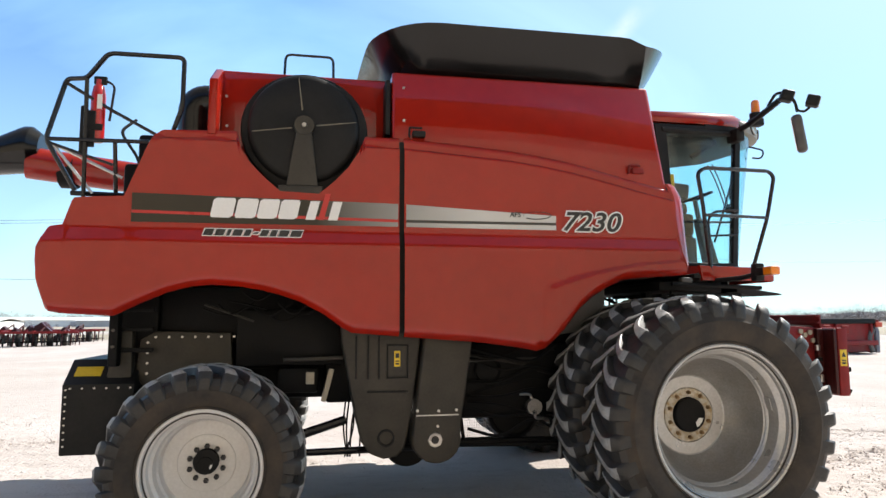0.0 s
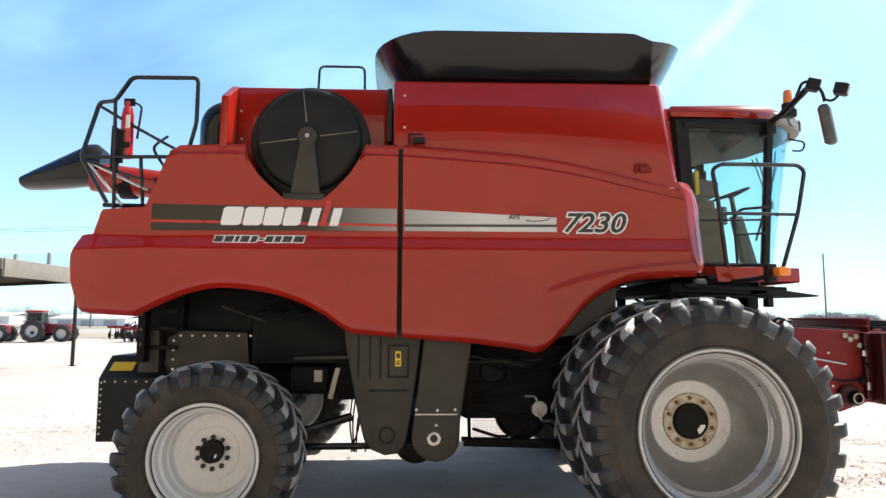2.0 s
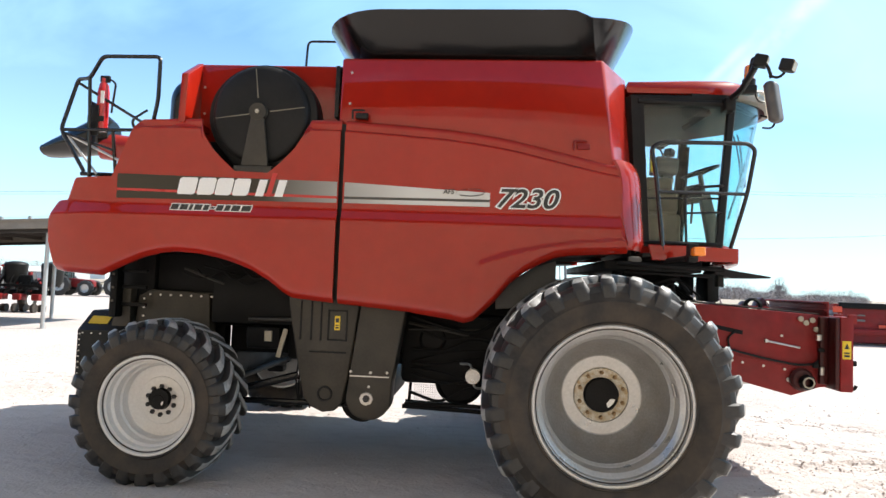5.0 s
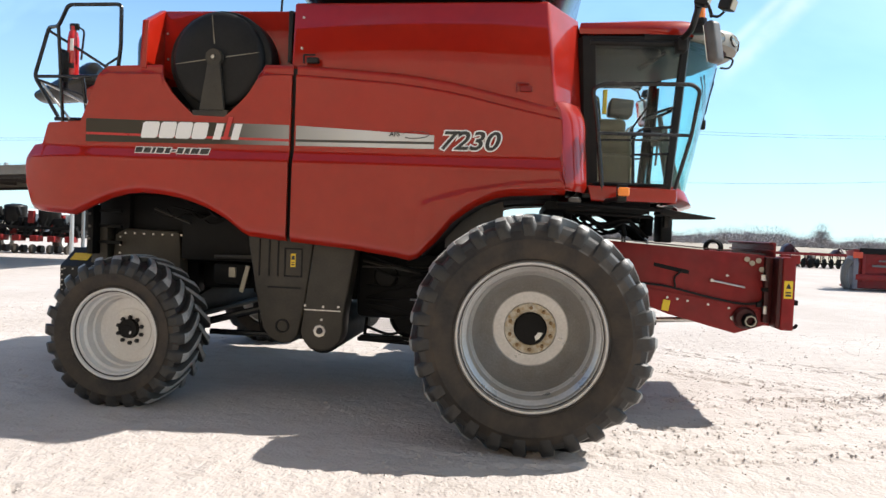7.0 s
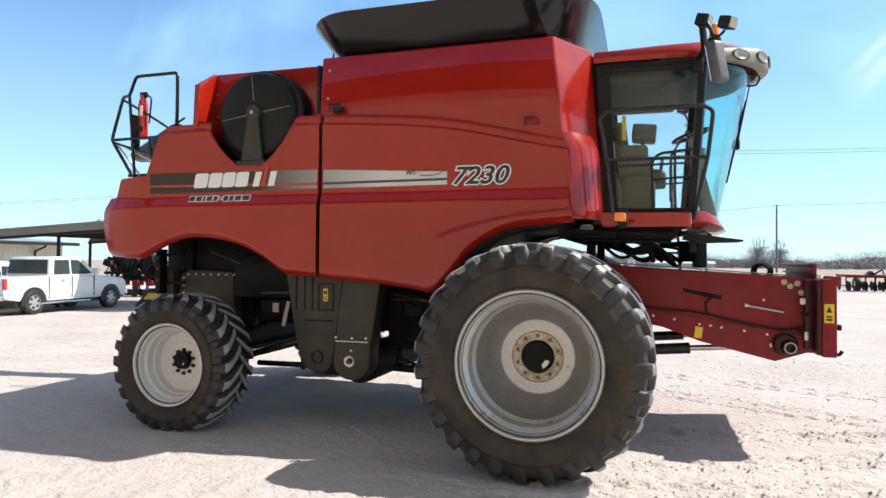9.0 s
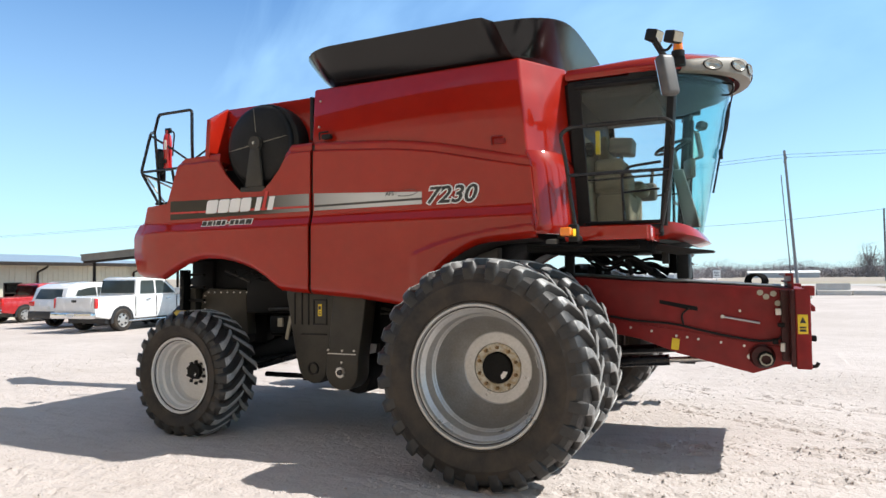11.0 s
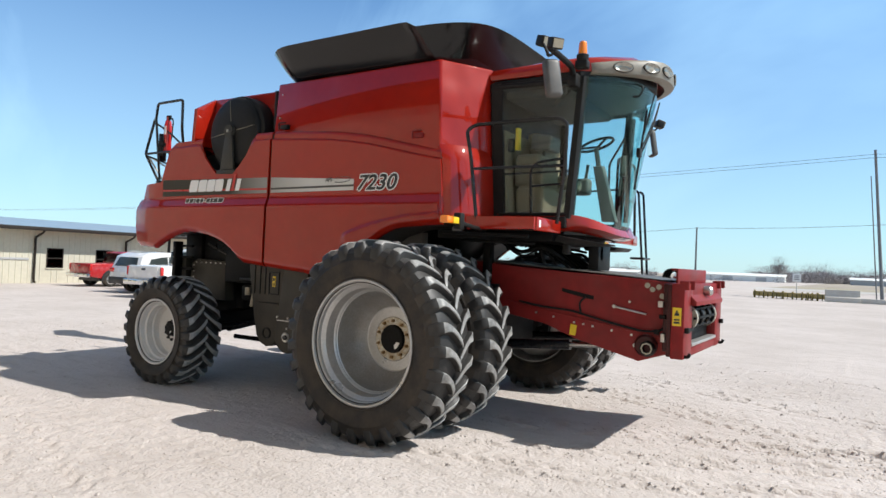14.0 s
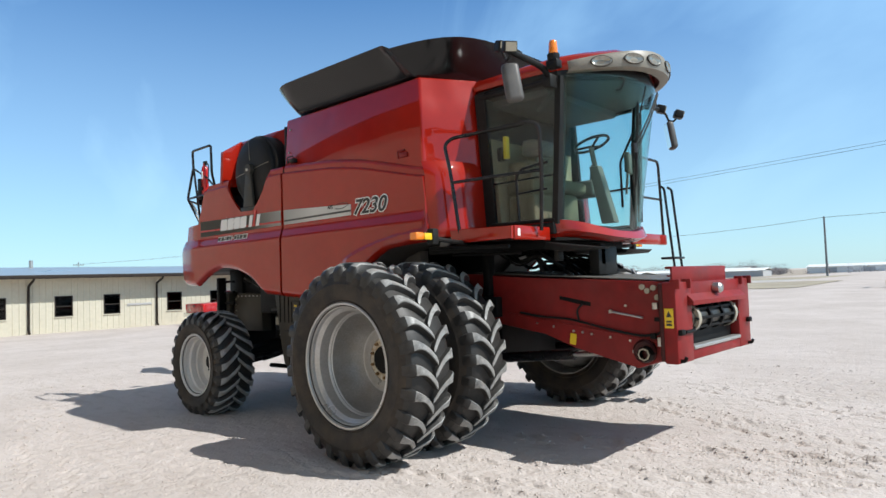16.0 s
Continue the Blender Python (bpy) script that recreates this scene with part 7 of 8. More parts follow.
def car_shell(parent, paint, prof, half, tuck, label=""):
    """A body from a side outline (y, z) with sides that draw in towards the top."""
    bm = bm_new()
    zs = [z for _, z in prof]
    zm, zt = min(zs) + 0.62 * (max(zs) - min(zs)), max(zs)
    def hw(z):
        return half - tuck * max(0.0, (z - zm) / (zt - zm + 1e-6)) - 0.04 * max(0.0, (min(zs) + 0.2 - z) / 0.2)
    a = [bm.verts.new((-hw(z), y, z)) for y, z in prof]
    b = [bm.verts.new((hw(z), y, z)) for y, z in prof]
    n = len(prof)
    bm.faces.new(a), bm.faces.new(b[::-1])
    for i in range(n):
        bm.faces.new((a[i], b[i], b[(i + 1) % n], a[(i + 1) % n]))
    bmesh.ops.recalc_face_normals(bm, faces=bm.faces)
    bmesh.ops.bevel(bm, geom=[e for e in bm.edges], offset=0.045, segments=3, affect="EDGES", profile=0.5)
    return part("body", bm, paint, parent, label, angle=45)


def arches(parent, half, ys, r):
    for y in ys:
        for s in (-1, 1):
            bm = bm_new()
            pts = [(y + q * math.cos(radians(a)), r + q * math.sin(radians(a))) for q, turn in ((r + 0.10, 1), (r - 0.03, -1)) for a in range(-12, 193, 12)[::turn]]
            prism(bm, pts, "x", s * (half - 0.10), s * (half + 0.006))
            part("wheel_arch", bm, CAR_BLACK, parent)


def pickup(name, label, paint, at, group):
    p = thing(name, label, "pickup truck", group, at)
    half, r, rear, front = 0.95, 0.40, 0.45, 3.98
    # bed and lower body
    car_shell(p, paint, [(-0.67, 0.55), (-0.70, 0.75), (-0.68, 1.22), (1.12, 1.26), (3.1, 1.23), (3.55, 1.22), (4.65, 1.12), (4.80, 1.0), (4.84, 0.70), (4.78, 0.45), (1.3, 0.42), (-0.1, 0.45)], half, 0.05)
    # cabin
    car_shell(p, paint, [(1.10, 1.20), (1.22, 1.84), (1.40, 1.90), (2.35, 1.91), (2.62, 1.86), (3.42, 1.22)], half - 0.035, 0.15, "crew cabin")
    for s in (-1, 1):
        for pts in ([(1.32, 1.30), (1.40, 1.78), (2.02, 1.79), (2.02, 1.30)], [(2.12, 1.30), (2.12, 1.79), (2.48, 1.78), (3.05, 1.30)]):
            bm = bm_new()
            prism(bm, pts, "x", s * 0.86, s * (half - 0.055), 0.01)
            vs = [v for v in bm.verts if v.co.z > 1.5]
            for v in vs:
                v.co.x -= s * 0.075
            part("side_glass", bm, GLASS_DARK, p)
        bm = bm_new()
        box(bm, s * 0.98, s * 1.22, 2.95, 3.05, 1.28, 1.5, 0.03)
        part("door_mirror", bm, paint, p)
        bm = bm_new()
        box(bm, s * (half - 0.08), s * (half + 0.004), -0.715, -0.58, 0.84, 1.19, 0.03)
        part("tail_lamp", bm, RED_LENS, p, "red tail lamp")
        for y in (1.55, 2.55):
            bm = bm_new()
            box(bm, s * (half - 0.005), s * (half + 0.02), y, y + 0.2, 1.08, 1.12, 0.006)
            part("door_handle", bm, CHROME, p)
        bm = bm_new()
        box(bm, s * (half - 0.12), s * (half + 0.05), 0.7, 2.9, 0.33, 0.39, 0.02)
        part("running_board", bm, CHROME, p)
        for y in (1.06, 2.07, 3.12):
            bm = bm_new()
            box(bm, s * (half - 0.03), s * (half + 0.0015), y - 0.006, y + 0.006, 0.5, 1.22)
            part("door_gap", bm, CAR_BLACK, p)
    bm = bm_new()
    prism(bm, [(-0.78, 1.32), (-0.72, 1.78), (0.72, 1.78), (0.78, 1.32)], "y", 1.085, 1.18, 0.01)
    for v in bm.verts:
        v.co.y += 0.09 * (v.co.z - 1.25)
    part("rear_glass", bm, GLASS_DARK, p)
    bm = bm_new()
    prism(bm, [(-0.82, 1.26), (-0.70, 1.80), (0.70, 1.80), (0.82, 1.26)], "y", 0.0, 0.06, 0.01)
    for v in bm.verts:
        v.co.y += 3.40 - 1.30 * (v.co.z - 1.24)
    part("windscreen", bm, GLASS_DARK, p)
    bm = bm_new()
    box(bm, -half + 0.02, half - 0.02, -0.87, -0.68, 0.50, 0.70, 0.03)
    part("rear_bumper", bm, CHROME, p, "chrome step bumper")
    bm = bm_new()
    box(bm, -half + 0.02, half - 0.02, 4.76, 4.92, 0.45, 0.70, 0.03)
    part("front_bumper", bm, CHROME, p)
    bm = bm_new()
    box(bm, -0.76, 0.76, -0.722, -0.69, 0.74, 1.21, 0.012)
    tg = part("tailgate", bm, paint, p, "closed tailgate")
    bm = bm_new()
    box(bm, -0.11, 0.11, -0.73, -0.719, 1.05, 1.13, 0.008)
    part("tailgate_handle", bm, CAR_BLACK, tg)
    bm = bm_new()
    box(bm, -0.16, 0.16, -0.882, -0.87, 0.56, 0.66)
    part("number_plate", bm, FAR_WHITE, p, "plain pale number plate")
    bm = bm_new()
    box(bm, -0.85, 0.85, -0.2, 4.4, 0.30, 0.5)
    part("underbody", bm, CAR_BLACK, p)
    arches(p, half, (rear, front), r)
    for y in (rear, front):
        for x in (-0.85, 0.85):
            road_wheel(p, x, y, r, 0.27)
    return p


def suv(name, label, paint, at, group):
    p = thing(name, label, "suv", group, at)
    half, r, wb = 0.95, 0.37, 2.95
    car_shell(p, paint, [(-0.95, 0.45), (-1.04, 0.68), (-1.0, 1.05), (3.0, 1.05), (3.65, 0.98), (3.85, 0.82), (3.88, 0.5), (3.8, 0.35), (0.0, 0.32)], half, 0.05)
    car_shell(p, paint, [(-1.0, 1.0), (-0.78, 1.55), (-0.45, 1.70), (0.6, 1.74), (1.4, 1.70), (1.75, 1.6), (2.65, 1.02)], half - 0.02, 0.2, "rounded upper body")
    for s in (-1, 1):
        for pts in ([(-0.55, 1.12), (-0.35, 1.50), (0.42, 1.56), (0.42, 1.12)], [(0.50, 1.12), (0.50, 1.56), (1.25, 1.55), (1.25, 1.10)], [(1.33, 1.10), (1.33, 1.54), (1.68, 1.48), (2.2, 1.10)]):
            bm = bm_new()
            prism(bm, pts, "x", s * 0.8, s * (half - 0.012), 0.008)
            for v in bm.verts:
                if v.co.z > 1.3:
                    v.co.x -= s * 0.10
            part("side_glass", bm, GLASS_DARK, p)
        bm = bm_new()
        box(bm, s * (half - 0.28), s * (half - 0.01), -1.045, -0.85, 0.86, 1.04, 0.02)
        part("tail_lamp", bm, RED_LENS, p, "red tail lamp")
        bm = bm_new()
        box(bm, s * 0.93, s * 1.13, 2.1, 2.22, 1.05, 1.2, 0.03)
        part("door_mirror", bm, paint, p)
        bm = bm_new()
        tube(bm, [(s * 0.66, -0.4, 1.76), (s * 0.68, 1.3, 1.77)], 0.02, 6)
        part("roof_rail", bm, CHROME, p)
    bm = bm_new()
    prism(bm, [(-0.70, 1.12), (-0.6, 1.50), (0.6, 1.50), (0.70, 1.12)], "y", 0, 0.05, 0.01)
    for v in bm.verts:
        v.co.y += -1.005 + 0.42 * (v.co.z - 1.05)
    part("rear_glass", bm, GLASS_DARK, p)
    bm = bm_new()
    prism(bm, [(-0.78, 1.10), (-0.66, 1.56), (0.66, 1.56), (0.78, 1.10)], "y", 0, 0.05, 0.01)
    for v in bm.verts:
        v.co.y += 2.62 - 1.55 * (v.co.z - 1.04)
    part("windscreen", bm, GLASS_DARK, p)
    bm = bm_new()
    box(bm, -half + 0.03, half - 0.03, -1.10, -0.9, 0.38, 0.66, 0.04)
    part("rear_bumper", bm, CAR_BLACK, p)
    bm = bm_new()
    box(bm, -0.16, 0.16, -1.062, -1.03, 0.76, 0.86)
    part("number_plate", bm, FAR_WHITE, p, "plain pale number plate")
    arches(p, half, (0.0, wb), r)
    for y in (0.0, wb):
        for x in (-0.86, 0.86):
            road_wheel(p, x, y, r, 0.24)
    return p


pickup("pickup_truck", "white crew cab pickup parked facing away from the machine", WHITE_PAINT, gpose(-19.55, 8.85, 5) @ Matrix.Scale(1.03, 4), "cars beside the office")
suv("suv", "white suv parked between two pickups", WHITE_PAINT, gpose(-23.1, 10.6, 3) @ Matrix.Scale(1.04, 4), "cars beside the office")
pickup("pickup_truck", "red pickup parked beside the office wall", CAR_RED, gpose(-29.75, 12.0, 2) @ Matrix.Scale(0.97, 4), "cars beside the office")


# ---- farm machinery ----
def planter(at):
    p = thing("row_planter", "red and black row planter folded beside the canopy", "planter", at=at)
    bm = bm_new()
    box(bm, -1.2, 4.2, 0.15, 0.35, 0.75, 0.98, 0.02)
    box(bm, -1.2, 4.2, -0.5, -0.4, 1.1, 1.22, 0.02)
    part("toolbar", bm, CHASSIS, p, "dark toolbar")
    for i in range(4, 11):
        x = -4.0 + 0.8 * i
        bm = bm_new()
        box(bm, x - 0.17, x + 0.17, -0.75, -0.25, 0.55, 0.82, 0.04)
        u = part("row_unit", bm, RED_WORN, p, "red row unit")
        bm = bm_new()
        lathe(bm, [(0.0, x - 0.06), (0.2, x - 0.06), (0.22, x), (0.2, x + 0.06), (0.0, x + 0.06)], (0, -0.75, 0.22), "x", 16)
        lathe(bm, [(0.0, x - 0.1), (0.17, x - 0.1), (0.17, x + 0.1), (0.0, x + 0.1)], (0, -0.2, 0.2), "x", 14)
        part("gauge_wheel", bm, RUBBER, u)
        if i % 2 == 0:
            bm = bm_new()
            lathe(bm, [(0.0, 1.15), (0.30, 1.15), (0.42, 1.35), (0.46, 2.0), (0.47, 2.06), (0.42, 2.14), (0.15, 2.2), (0, 2.2)], (x + 0.2, 0.1, 0), "z", 18)
            part("seed_hopper", bm, BLACK, u, "black seed hopper with grey lid")
        else:
            bm = bm_new()
            box(bm, x - 0.3, x + 0.2, -0.2, 0.35, 0.95, 1.62, 0.06)
            part("seed_box", bm, BLACK, u)
    for x in (-0.2, 2.6):
        bm = bm_new()
        lathe(bm, [(0.24, x - 0.15), (0.45, x - 0.17), (0.5, x - 0.1), (0.5, x + 0.1), (0.45, x + 0.17), (0.24, x + 0.15)], (0, 1.0, 0.5), "x", 24)
        w = part("transport_wheel", bm, RUBBER, p)
        bm = bm_new()
        lathe(bm, [(0.0, x - 0.08), (0.25, x - 0.13), (0.25, x + 0.13), (0.0, x + 0.08)], (0, 1.0, 0.5), "x", 20)
        part("rim", bm, WHITE_RIM, w)
    bm = bm_new()
    for x in (3.3, 1.0):
        box(bm, x - 0.06, x + 0.06, -0.1, 0.1, 0.9, 1.75, 0.02)
    part("marker_arm", bm, RED_WORN, p, "red folded marker arms")
    bm = bm_new()
    rng = random.Random(9)
    for i in range(48):
        x = rng.uniform(-1, 4)
        tube(bm, bend([(x, 0.1, rng.uniform(1.0, 1.6)), (x + 0.2, -0.3, rng.uniform(1.1, 1.7)), (x + rng.uniform(-0.2, 0.3), -0.6, 0.8)], 0.1), 0.02, 5)
    part("seed_tube", bm, BLACK, p)
    for i in range(26):
        x = rng.uniform(-1.1, 4.2)
        bm = bm_new()
        w, h = rng.uniform(0.05, 0.16), rng.uniform(0.1, 0.3)
        z = rng.uniform(0.9, 1.9)
        m = Matrix.Translation((x, rng.uniform(-0.6, 0.2), z)) @ Matrix.Rotation(rng.uniform(-0.4, 0.4), 4, "Y")
        box(bm, -w, w, -0.08, 0.08, -h, h, 0.02, m=m)
        k = rng.random()
        part("bracket", bm, FAR_WHITE if k < 0.18 else RED_WORN if k < 0.4 else CHASSIS, p)
    bm = bm_new()
    for i in range(15):
        x = -1.1 + 0.37 * i
        tube(bm, [(x, -0.45, rng.uniform(0.9, 1.2)), (x + rng.uniform(-0.3, 0.3), 0.2, rng.uniform(1.5, 2.1))], 0.035, 6)
    part("strut", bm, CHASSIS, p, "dark folded struts")


planter(gpose(-24.0, 19.6, 4))


def tractor(at, label, group):
    t = thing("tractor", label, "tractor", group, at)
    bm = bm_new()
    prism(bm, [(0.6, 1.05), (0.6, 1.75), (2.7, 1.62), (2.95, 1.45), (2.95, 0.95), (1.0, 0.85)], "y", -0.42, 0.42, 0.05, 3)
    part("hood", bm, RED_WORN, t, "red tractor hood")
    bm = bm_new()
    box(bm, -0.6, 2.7, -0.3, 0.3, 0.6, 1.0, 0.04)
    cyl(bm, (0, -1.1, 0.9), (0, 1.1, 0.9), 0.15, seg=12)
    cyl(bm, (2.5, -1.0, 0.68), (2.5, 1.0, 0.68), 0.1, seg=12)
    part("chassis", bm, CHASSIS, t)
    bm = bm_new()
    for x, y in ((0.6, 0.7), (0.6, -0.7), (-0.65, 0.75), (-0.65, -0.75)):
        tube(bm, [(x, y, 1.3), (x * 0.9, y * 0.95, 2.75)], 0.05, 6)
    box(bm, -0.65, 0.6, -0.75, 0.75, 1.15, 1.35, 0.03)
    box(bm, -0.45, -0.1, -0.25, 0.25, 1.35, 2.0, 0.05)
    cab_ = part("cab_frame", bm, CAR_BLACK, t, "black cab frame")
    bm = bm_new()
    prism(bm, [(0.62, 1.35), (0.55, 2.72), (-0.60, 2.72), (-0.66, 1.35)], "y", -0.72, 0.72)
    part("cab_glass", bm, GLASS_DARK, cab_)
    bm = bm_new()
    box(bm, -0.75, 0.68, -0.82, 0.82, 2.74, 2.95, 0.06, 3)
    part("cab_roof", bm, RED, cab_)
    bm = bm_new()
    tube(bm, [(0.85, -0.45, 1.7), (0.85, -0.45, 2.6)], 0.06, 8)
    part("exhaust", bm, CAR_BLACK, t)
    for x, r, w in ((0.0, 1.02, 0.6), (2.5, 0.78, 0.48)):
        for s in (-1, 1):
            bm = bm_new()
            y = s * 0.98
            lathe(bm, [(r * 0.55, y - w / 2), (r * 0.8, y - w / 2 - 0.02), (r * 0.97, y - w / 2 + 0.06), (r, y), (r * 0.97, y + w / 2 - 0.06), (r * 0.8, y + w / 2 + 0.02), (r * 0.55, y + w / 2)], (x, 0, r), "y", 28)
            for i in range(20):
                a = 2 * math.pi * i / 20
                c = Matrix.Translation((x, y, r)) @ Matrix.Rotation(a, 4, "Y") @ Matrix.Translation((r, 0, 0)) @ Matrix.Rotation(radians(25 * (1 if i % 2 else -1)), 4, "X")
                box(bm, -0.03, 0.025, -w / 2, w / 2, -0.03, 0.03, m=c)
            tw = part("tractor_wheel", bm, LUG, t)
            bm = bm_new()
            lathe(bm, [(r * 0.57, y + s * w * 0.45), (r * 0.5, y + s * w * 0.2), (r * 0.2, y + s * w * 0.1), (0, y + s * w * 0.12)], (x, 0, r), "y", 24)
            part("rim", bm, SILVER, tw)
    for s in (-1, 1):
        bm = bm_new()
        prism(bm, [(-0.7, 1.7), (-0.45, 1.95), (0.45, 1.95), (0.75, 1.6), (0.7, 1.55), (0.42, 1.9), (-0.42, 1.9), (-0.62, 1.65)], "y", s * 0.72, s * 1.25)
        part("fender", bm, CAR_BLACK, t, "black rear fender")


tractor(gpose(-27.0, 37.6, 8) @ Matrix.Scale(0.7, 4), "red tractor parked in a row at the yard's edge", "parked tractors")
tractor(gpose(-31.0, 37.6, 8) @ Matrix.Scale(0.7, 4), "red tractor parked in a row at the yard's edge", "parked tractors")
tractor(gpose(-36.0, 39.0, 8) @ Matrix.Scale(0.7, 4), "red tractor parked in a row at the yard's edge", "parked tractors")


def grain_header(at):
    """A platform header set down on the yard: x along its width."""
    h = thing("grain_header", "dark red grain header standing on the yard", "grain header", at=at)
    L = 9.0
    bm = bm_new()
    prism(bm, [(0.0, 0.10), (0.0, 1.30), (0.10, 1.36), (0.16, 1.30), (0.16, 0.30), (0.9, 0.14), (0.9, 0.08), (0.1, 0.06)], "x", 0.0, L, 0.01)
    part("trough", bm, RED_WORN, h, "red back sheet and trough")
    bm = bm_new()
    box(bm, 0.12, L - 0.12, -0.16, 0.0, 1.22, 1.42, 0.02)
    part("top_beam", bm, CHASSIS, h, "black top beam")
    bm = bm_new()
    box(bm, 0.0, L, -0.12, 0.0, 0.35, 0.55, 0.02)
    for i in range(6):
        box(bm, 0.2 + i * 1.7, 0.3 + i * 1.7, -0.10, 0.0, 0.3, 1.3, 0.01)
    part("back_frame", bm, RED_WORN, h)
    for x in (0.0, L):
        bm = bm_new()
        prism(bm, [(-0.1, 0.05), (-0.12, 0.9), (-0.02, 1.2), (0.3, 1.22), (0.5, 0.85), (0.62, 0.3), (0.6, 0.05)], "x", x - 0.09, x + 0.09, 0.04)
        e = part("end_divider", bm, END_SHEET, h, "blue-grey end divider")
        bm = bm_new()
        tube(bm, bend([(x - 0.14, 0.0, 1.0), (x - 0.3, 0.0, 0.75), (x - 0.32, 0.0, 0.35), (x - 0.2, 0.0, 0.08)], 0.2, 5), 0.11, 10)
        part("crop_lifter", bm, GREY_FENDER, e, "pale grey curved crop divider")
        bm = bm_new()
        box(bm, x - 0.14, x + 0.16, -0.2, -0.14, 1.08, 1.28, 0.02)
        part("marker", bm, ORANGE_RED, e, "orange-red marker plate")
        bm = bm_new()
        prism(bm, [(-0.11, 1.14), (-0.11, 1.37), (0.4, 1.30), (0.34, 1.14)], "x", x - 0.1, x + 0.1, 0.02)
        part("divider_top", bm, RED_WORN, e)
    bm = bm_new()
    tube(bm, [(0.1, 0.5, 0.48), (L - 0.1, 0.5, 0.48)], 0.2, 14)
    part("auger", bm, RED_WORN, h)
    bm = bm_new()
    for k in range(6):
        a = 2 * math.pi * k / 6
        tube(bm, [(0.2, 0.95 + 0.5 * math.cos(a), 0.95 + 0.45 * math.sin(a)), (L - 0.2, 0.95 + 0.5 * math.cos(a), 0.95 + 0.45 * math.sin(a))], 0.025, 6)
    for i in range(6):
        x = 0.3 + i * (L - 0.6) / 5
        for k in range(6):
            a = 2 * math.pi * k / 6
            tube(bm, [(x, 0.95, 0.95), (x, 0.95 + 0.5 * math.cos(a), 0.95 + 0.45 * math.sin(a))], 0.02, 5)
    part("reel", bm, CHASSIS, h, "dark reel")
    bm = bm_new()
    box(bm, 3.4, 4.6, -0.28, -0.1, 0.5, 1.2, 0.02)
    part("throat_frame", bm, CHASSIS, h)
    bm = bm_new()
    box(bm, 0.5, 0.95, -0.13, -0.12, 0.80, 0.87)
    box(bm, 0.7, 0.95, -0.13, -0.12, 0.98, 1.03)
    part("pale_strip", bm, GREY_FENDER, h)
    bm = bm_new()
    box(bm, 1.4, 1.9, -0.13, -0.12, 0.60, 0.70)
    part("reflector", bm, ORANGE_RED, h, "faded orange-red reflector")


END_SHEET = mat("blue_grey_end_sheet", (0.12, 0.125, 0.15), 0.5, var=0.2, scale=4, fine=40, dust=0.2)
ORANGE_RED = mat("orange_red_plate", (0.55, 0.06, 0.02), 0.5, var=0.2, scale=6)
grain_header(gpose(12.15, 18.6, 2) @ Matrix.Scale(1.12, 4))


def disc_harrow(at, label, width, group):
    d = thing("disc_harrow", label, "disc harrow", group, at)
    bm = bm_new()
    for y in (0.0, 1.6):
        box(bm, 0, width, y - 0.06, y + 0.06, 0.78, 0.92, 0.01)
    for i in range(int(width / 1.6) + 1):
        box(bm, i * 1.6, i * 1.6 + 0.1, -0.1, 1.7, 0.82, 0.95, 0.01)
    part("frame", bm, RED_WORN, d, "red frame")
    for y in (0.0, 1.6):
        first = None
        for i in range(int(width / 0.42)):
            x = 0.15 + 0.42 * i
            if first is None:
                bm = bm_new()
                lathe(bm, [(0.0, -0.02), (0.28, 0.0), (0.29, 0.01), (0.0, 0.02)], (0, 0, 0), "x", 14)
                first = part("blade", bm, CHASSIS, d, "dark concave blade")
                first.location = (x, y, 0.29)
            else:
                share("blade", first, Matrix.Translation((x, y, 0.29)), d)
        bm = bm_new()
        cyl(bm, (0.05, y, 0.29), (width - 0.05, y, 0.29), 0.03, seg=6)
        part("gang_shaft", bm, CHASSIS, d)
    for i in range(4):
        x = 0.8 + i * (width - 1.6) / 3
        bm = bm_new()
        lathe(bm, [(0.18, x - 0.12), (0.36, x - 0.13), (0.4, x - 0.05), (0.4, x + 0.05), (0.36, x + 0.13), (0.18, x + 0.12)], (0, 0.8, 0.4), "x", 18)
        w = part("carrying_wheel", bm, RUBBER, d)
        bm = bm_new()
        lathe(bm, [(0, x - 0.09), (0.19, x - 0.11), (0.19, x + 0.11), (0, x + 0.09)], (0, 0.8, 0.4), "x", 16)
        part("rim", bm, WHITE_RIM, w)
    bm = bm_new()
    for i in range(3):
        x = width * (0.2 + 0.3 * i)
        tube(bm, [(x, 0, 0.9), (x + 0.2, 0.8, 1.25), (x, 1.6, 0.9)], 0.05, 6)
    part("mast", bm, DARK_RED, d)
    first = None
    for j in range(3):
        for i in range(int(width / 0.5)):
            if first is None:
                bm = bm_new()
                tube(bm, bend([(0, 0, 0.9), (0, 0.16, 0.72), (0, 0.1, 0.35), (0, -0.06, 0.04)], 0.1), 0.03, 6)
                first = part("shank", bm, DARK_RED, d, "dark red sprung shank")
                first.location = (0.1, 0.2, 0.0)
            else:
                share("shank", first, Matrix.Translation((0.1 + 0.5 * i + 0.16 * j, 0.2 + 0.5 * j, 0.0)), d)
    for x, q in ((width * 0.5, 0.55), (width * 0.38, 0.3), (width * 0.16, 0.25), (width * 0.8, 0.28)):
        bm = bm_new()
        prism(bm, [(x - q, 0.85), (x - q * 0.7, 0.85 + q * 0.7), (x - q * 0.1, 0.9 + q), (x + q * 0.3, 0.88 + q * 0.6), (x + q, 0.85)], "y", 0.5, 1.1, 0.03)
        part("hitch_block", bm, DARK_RED, d, "dark red hitch and hydraulic block")


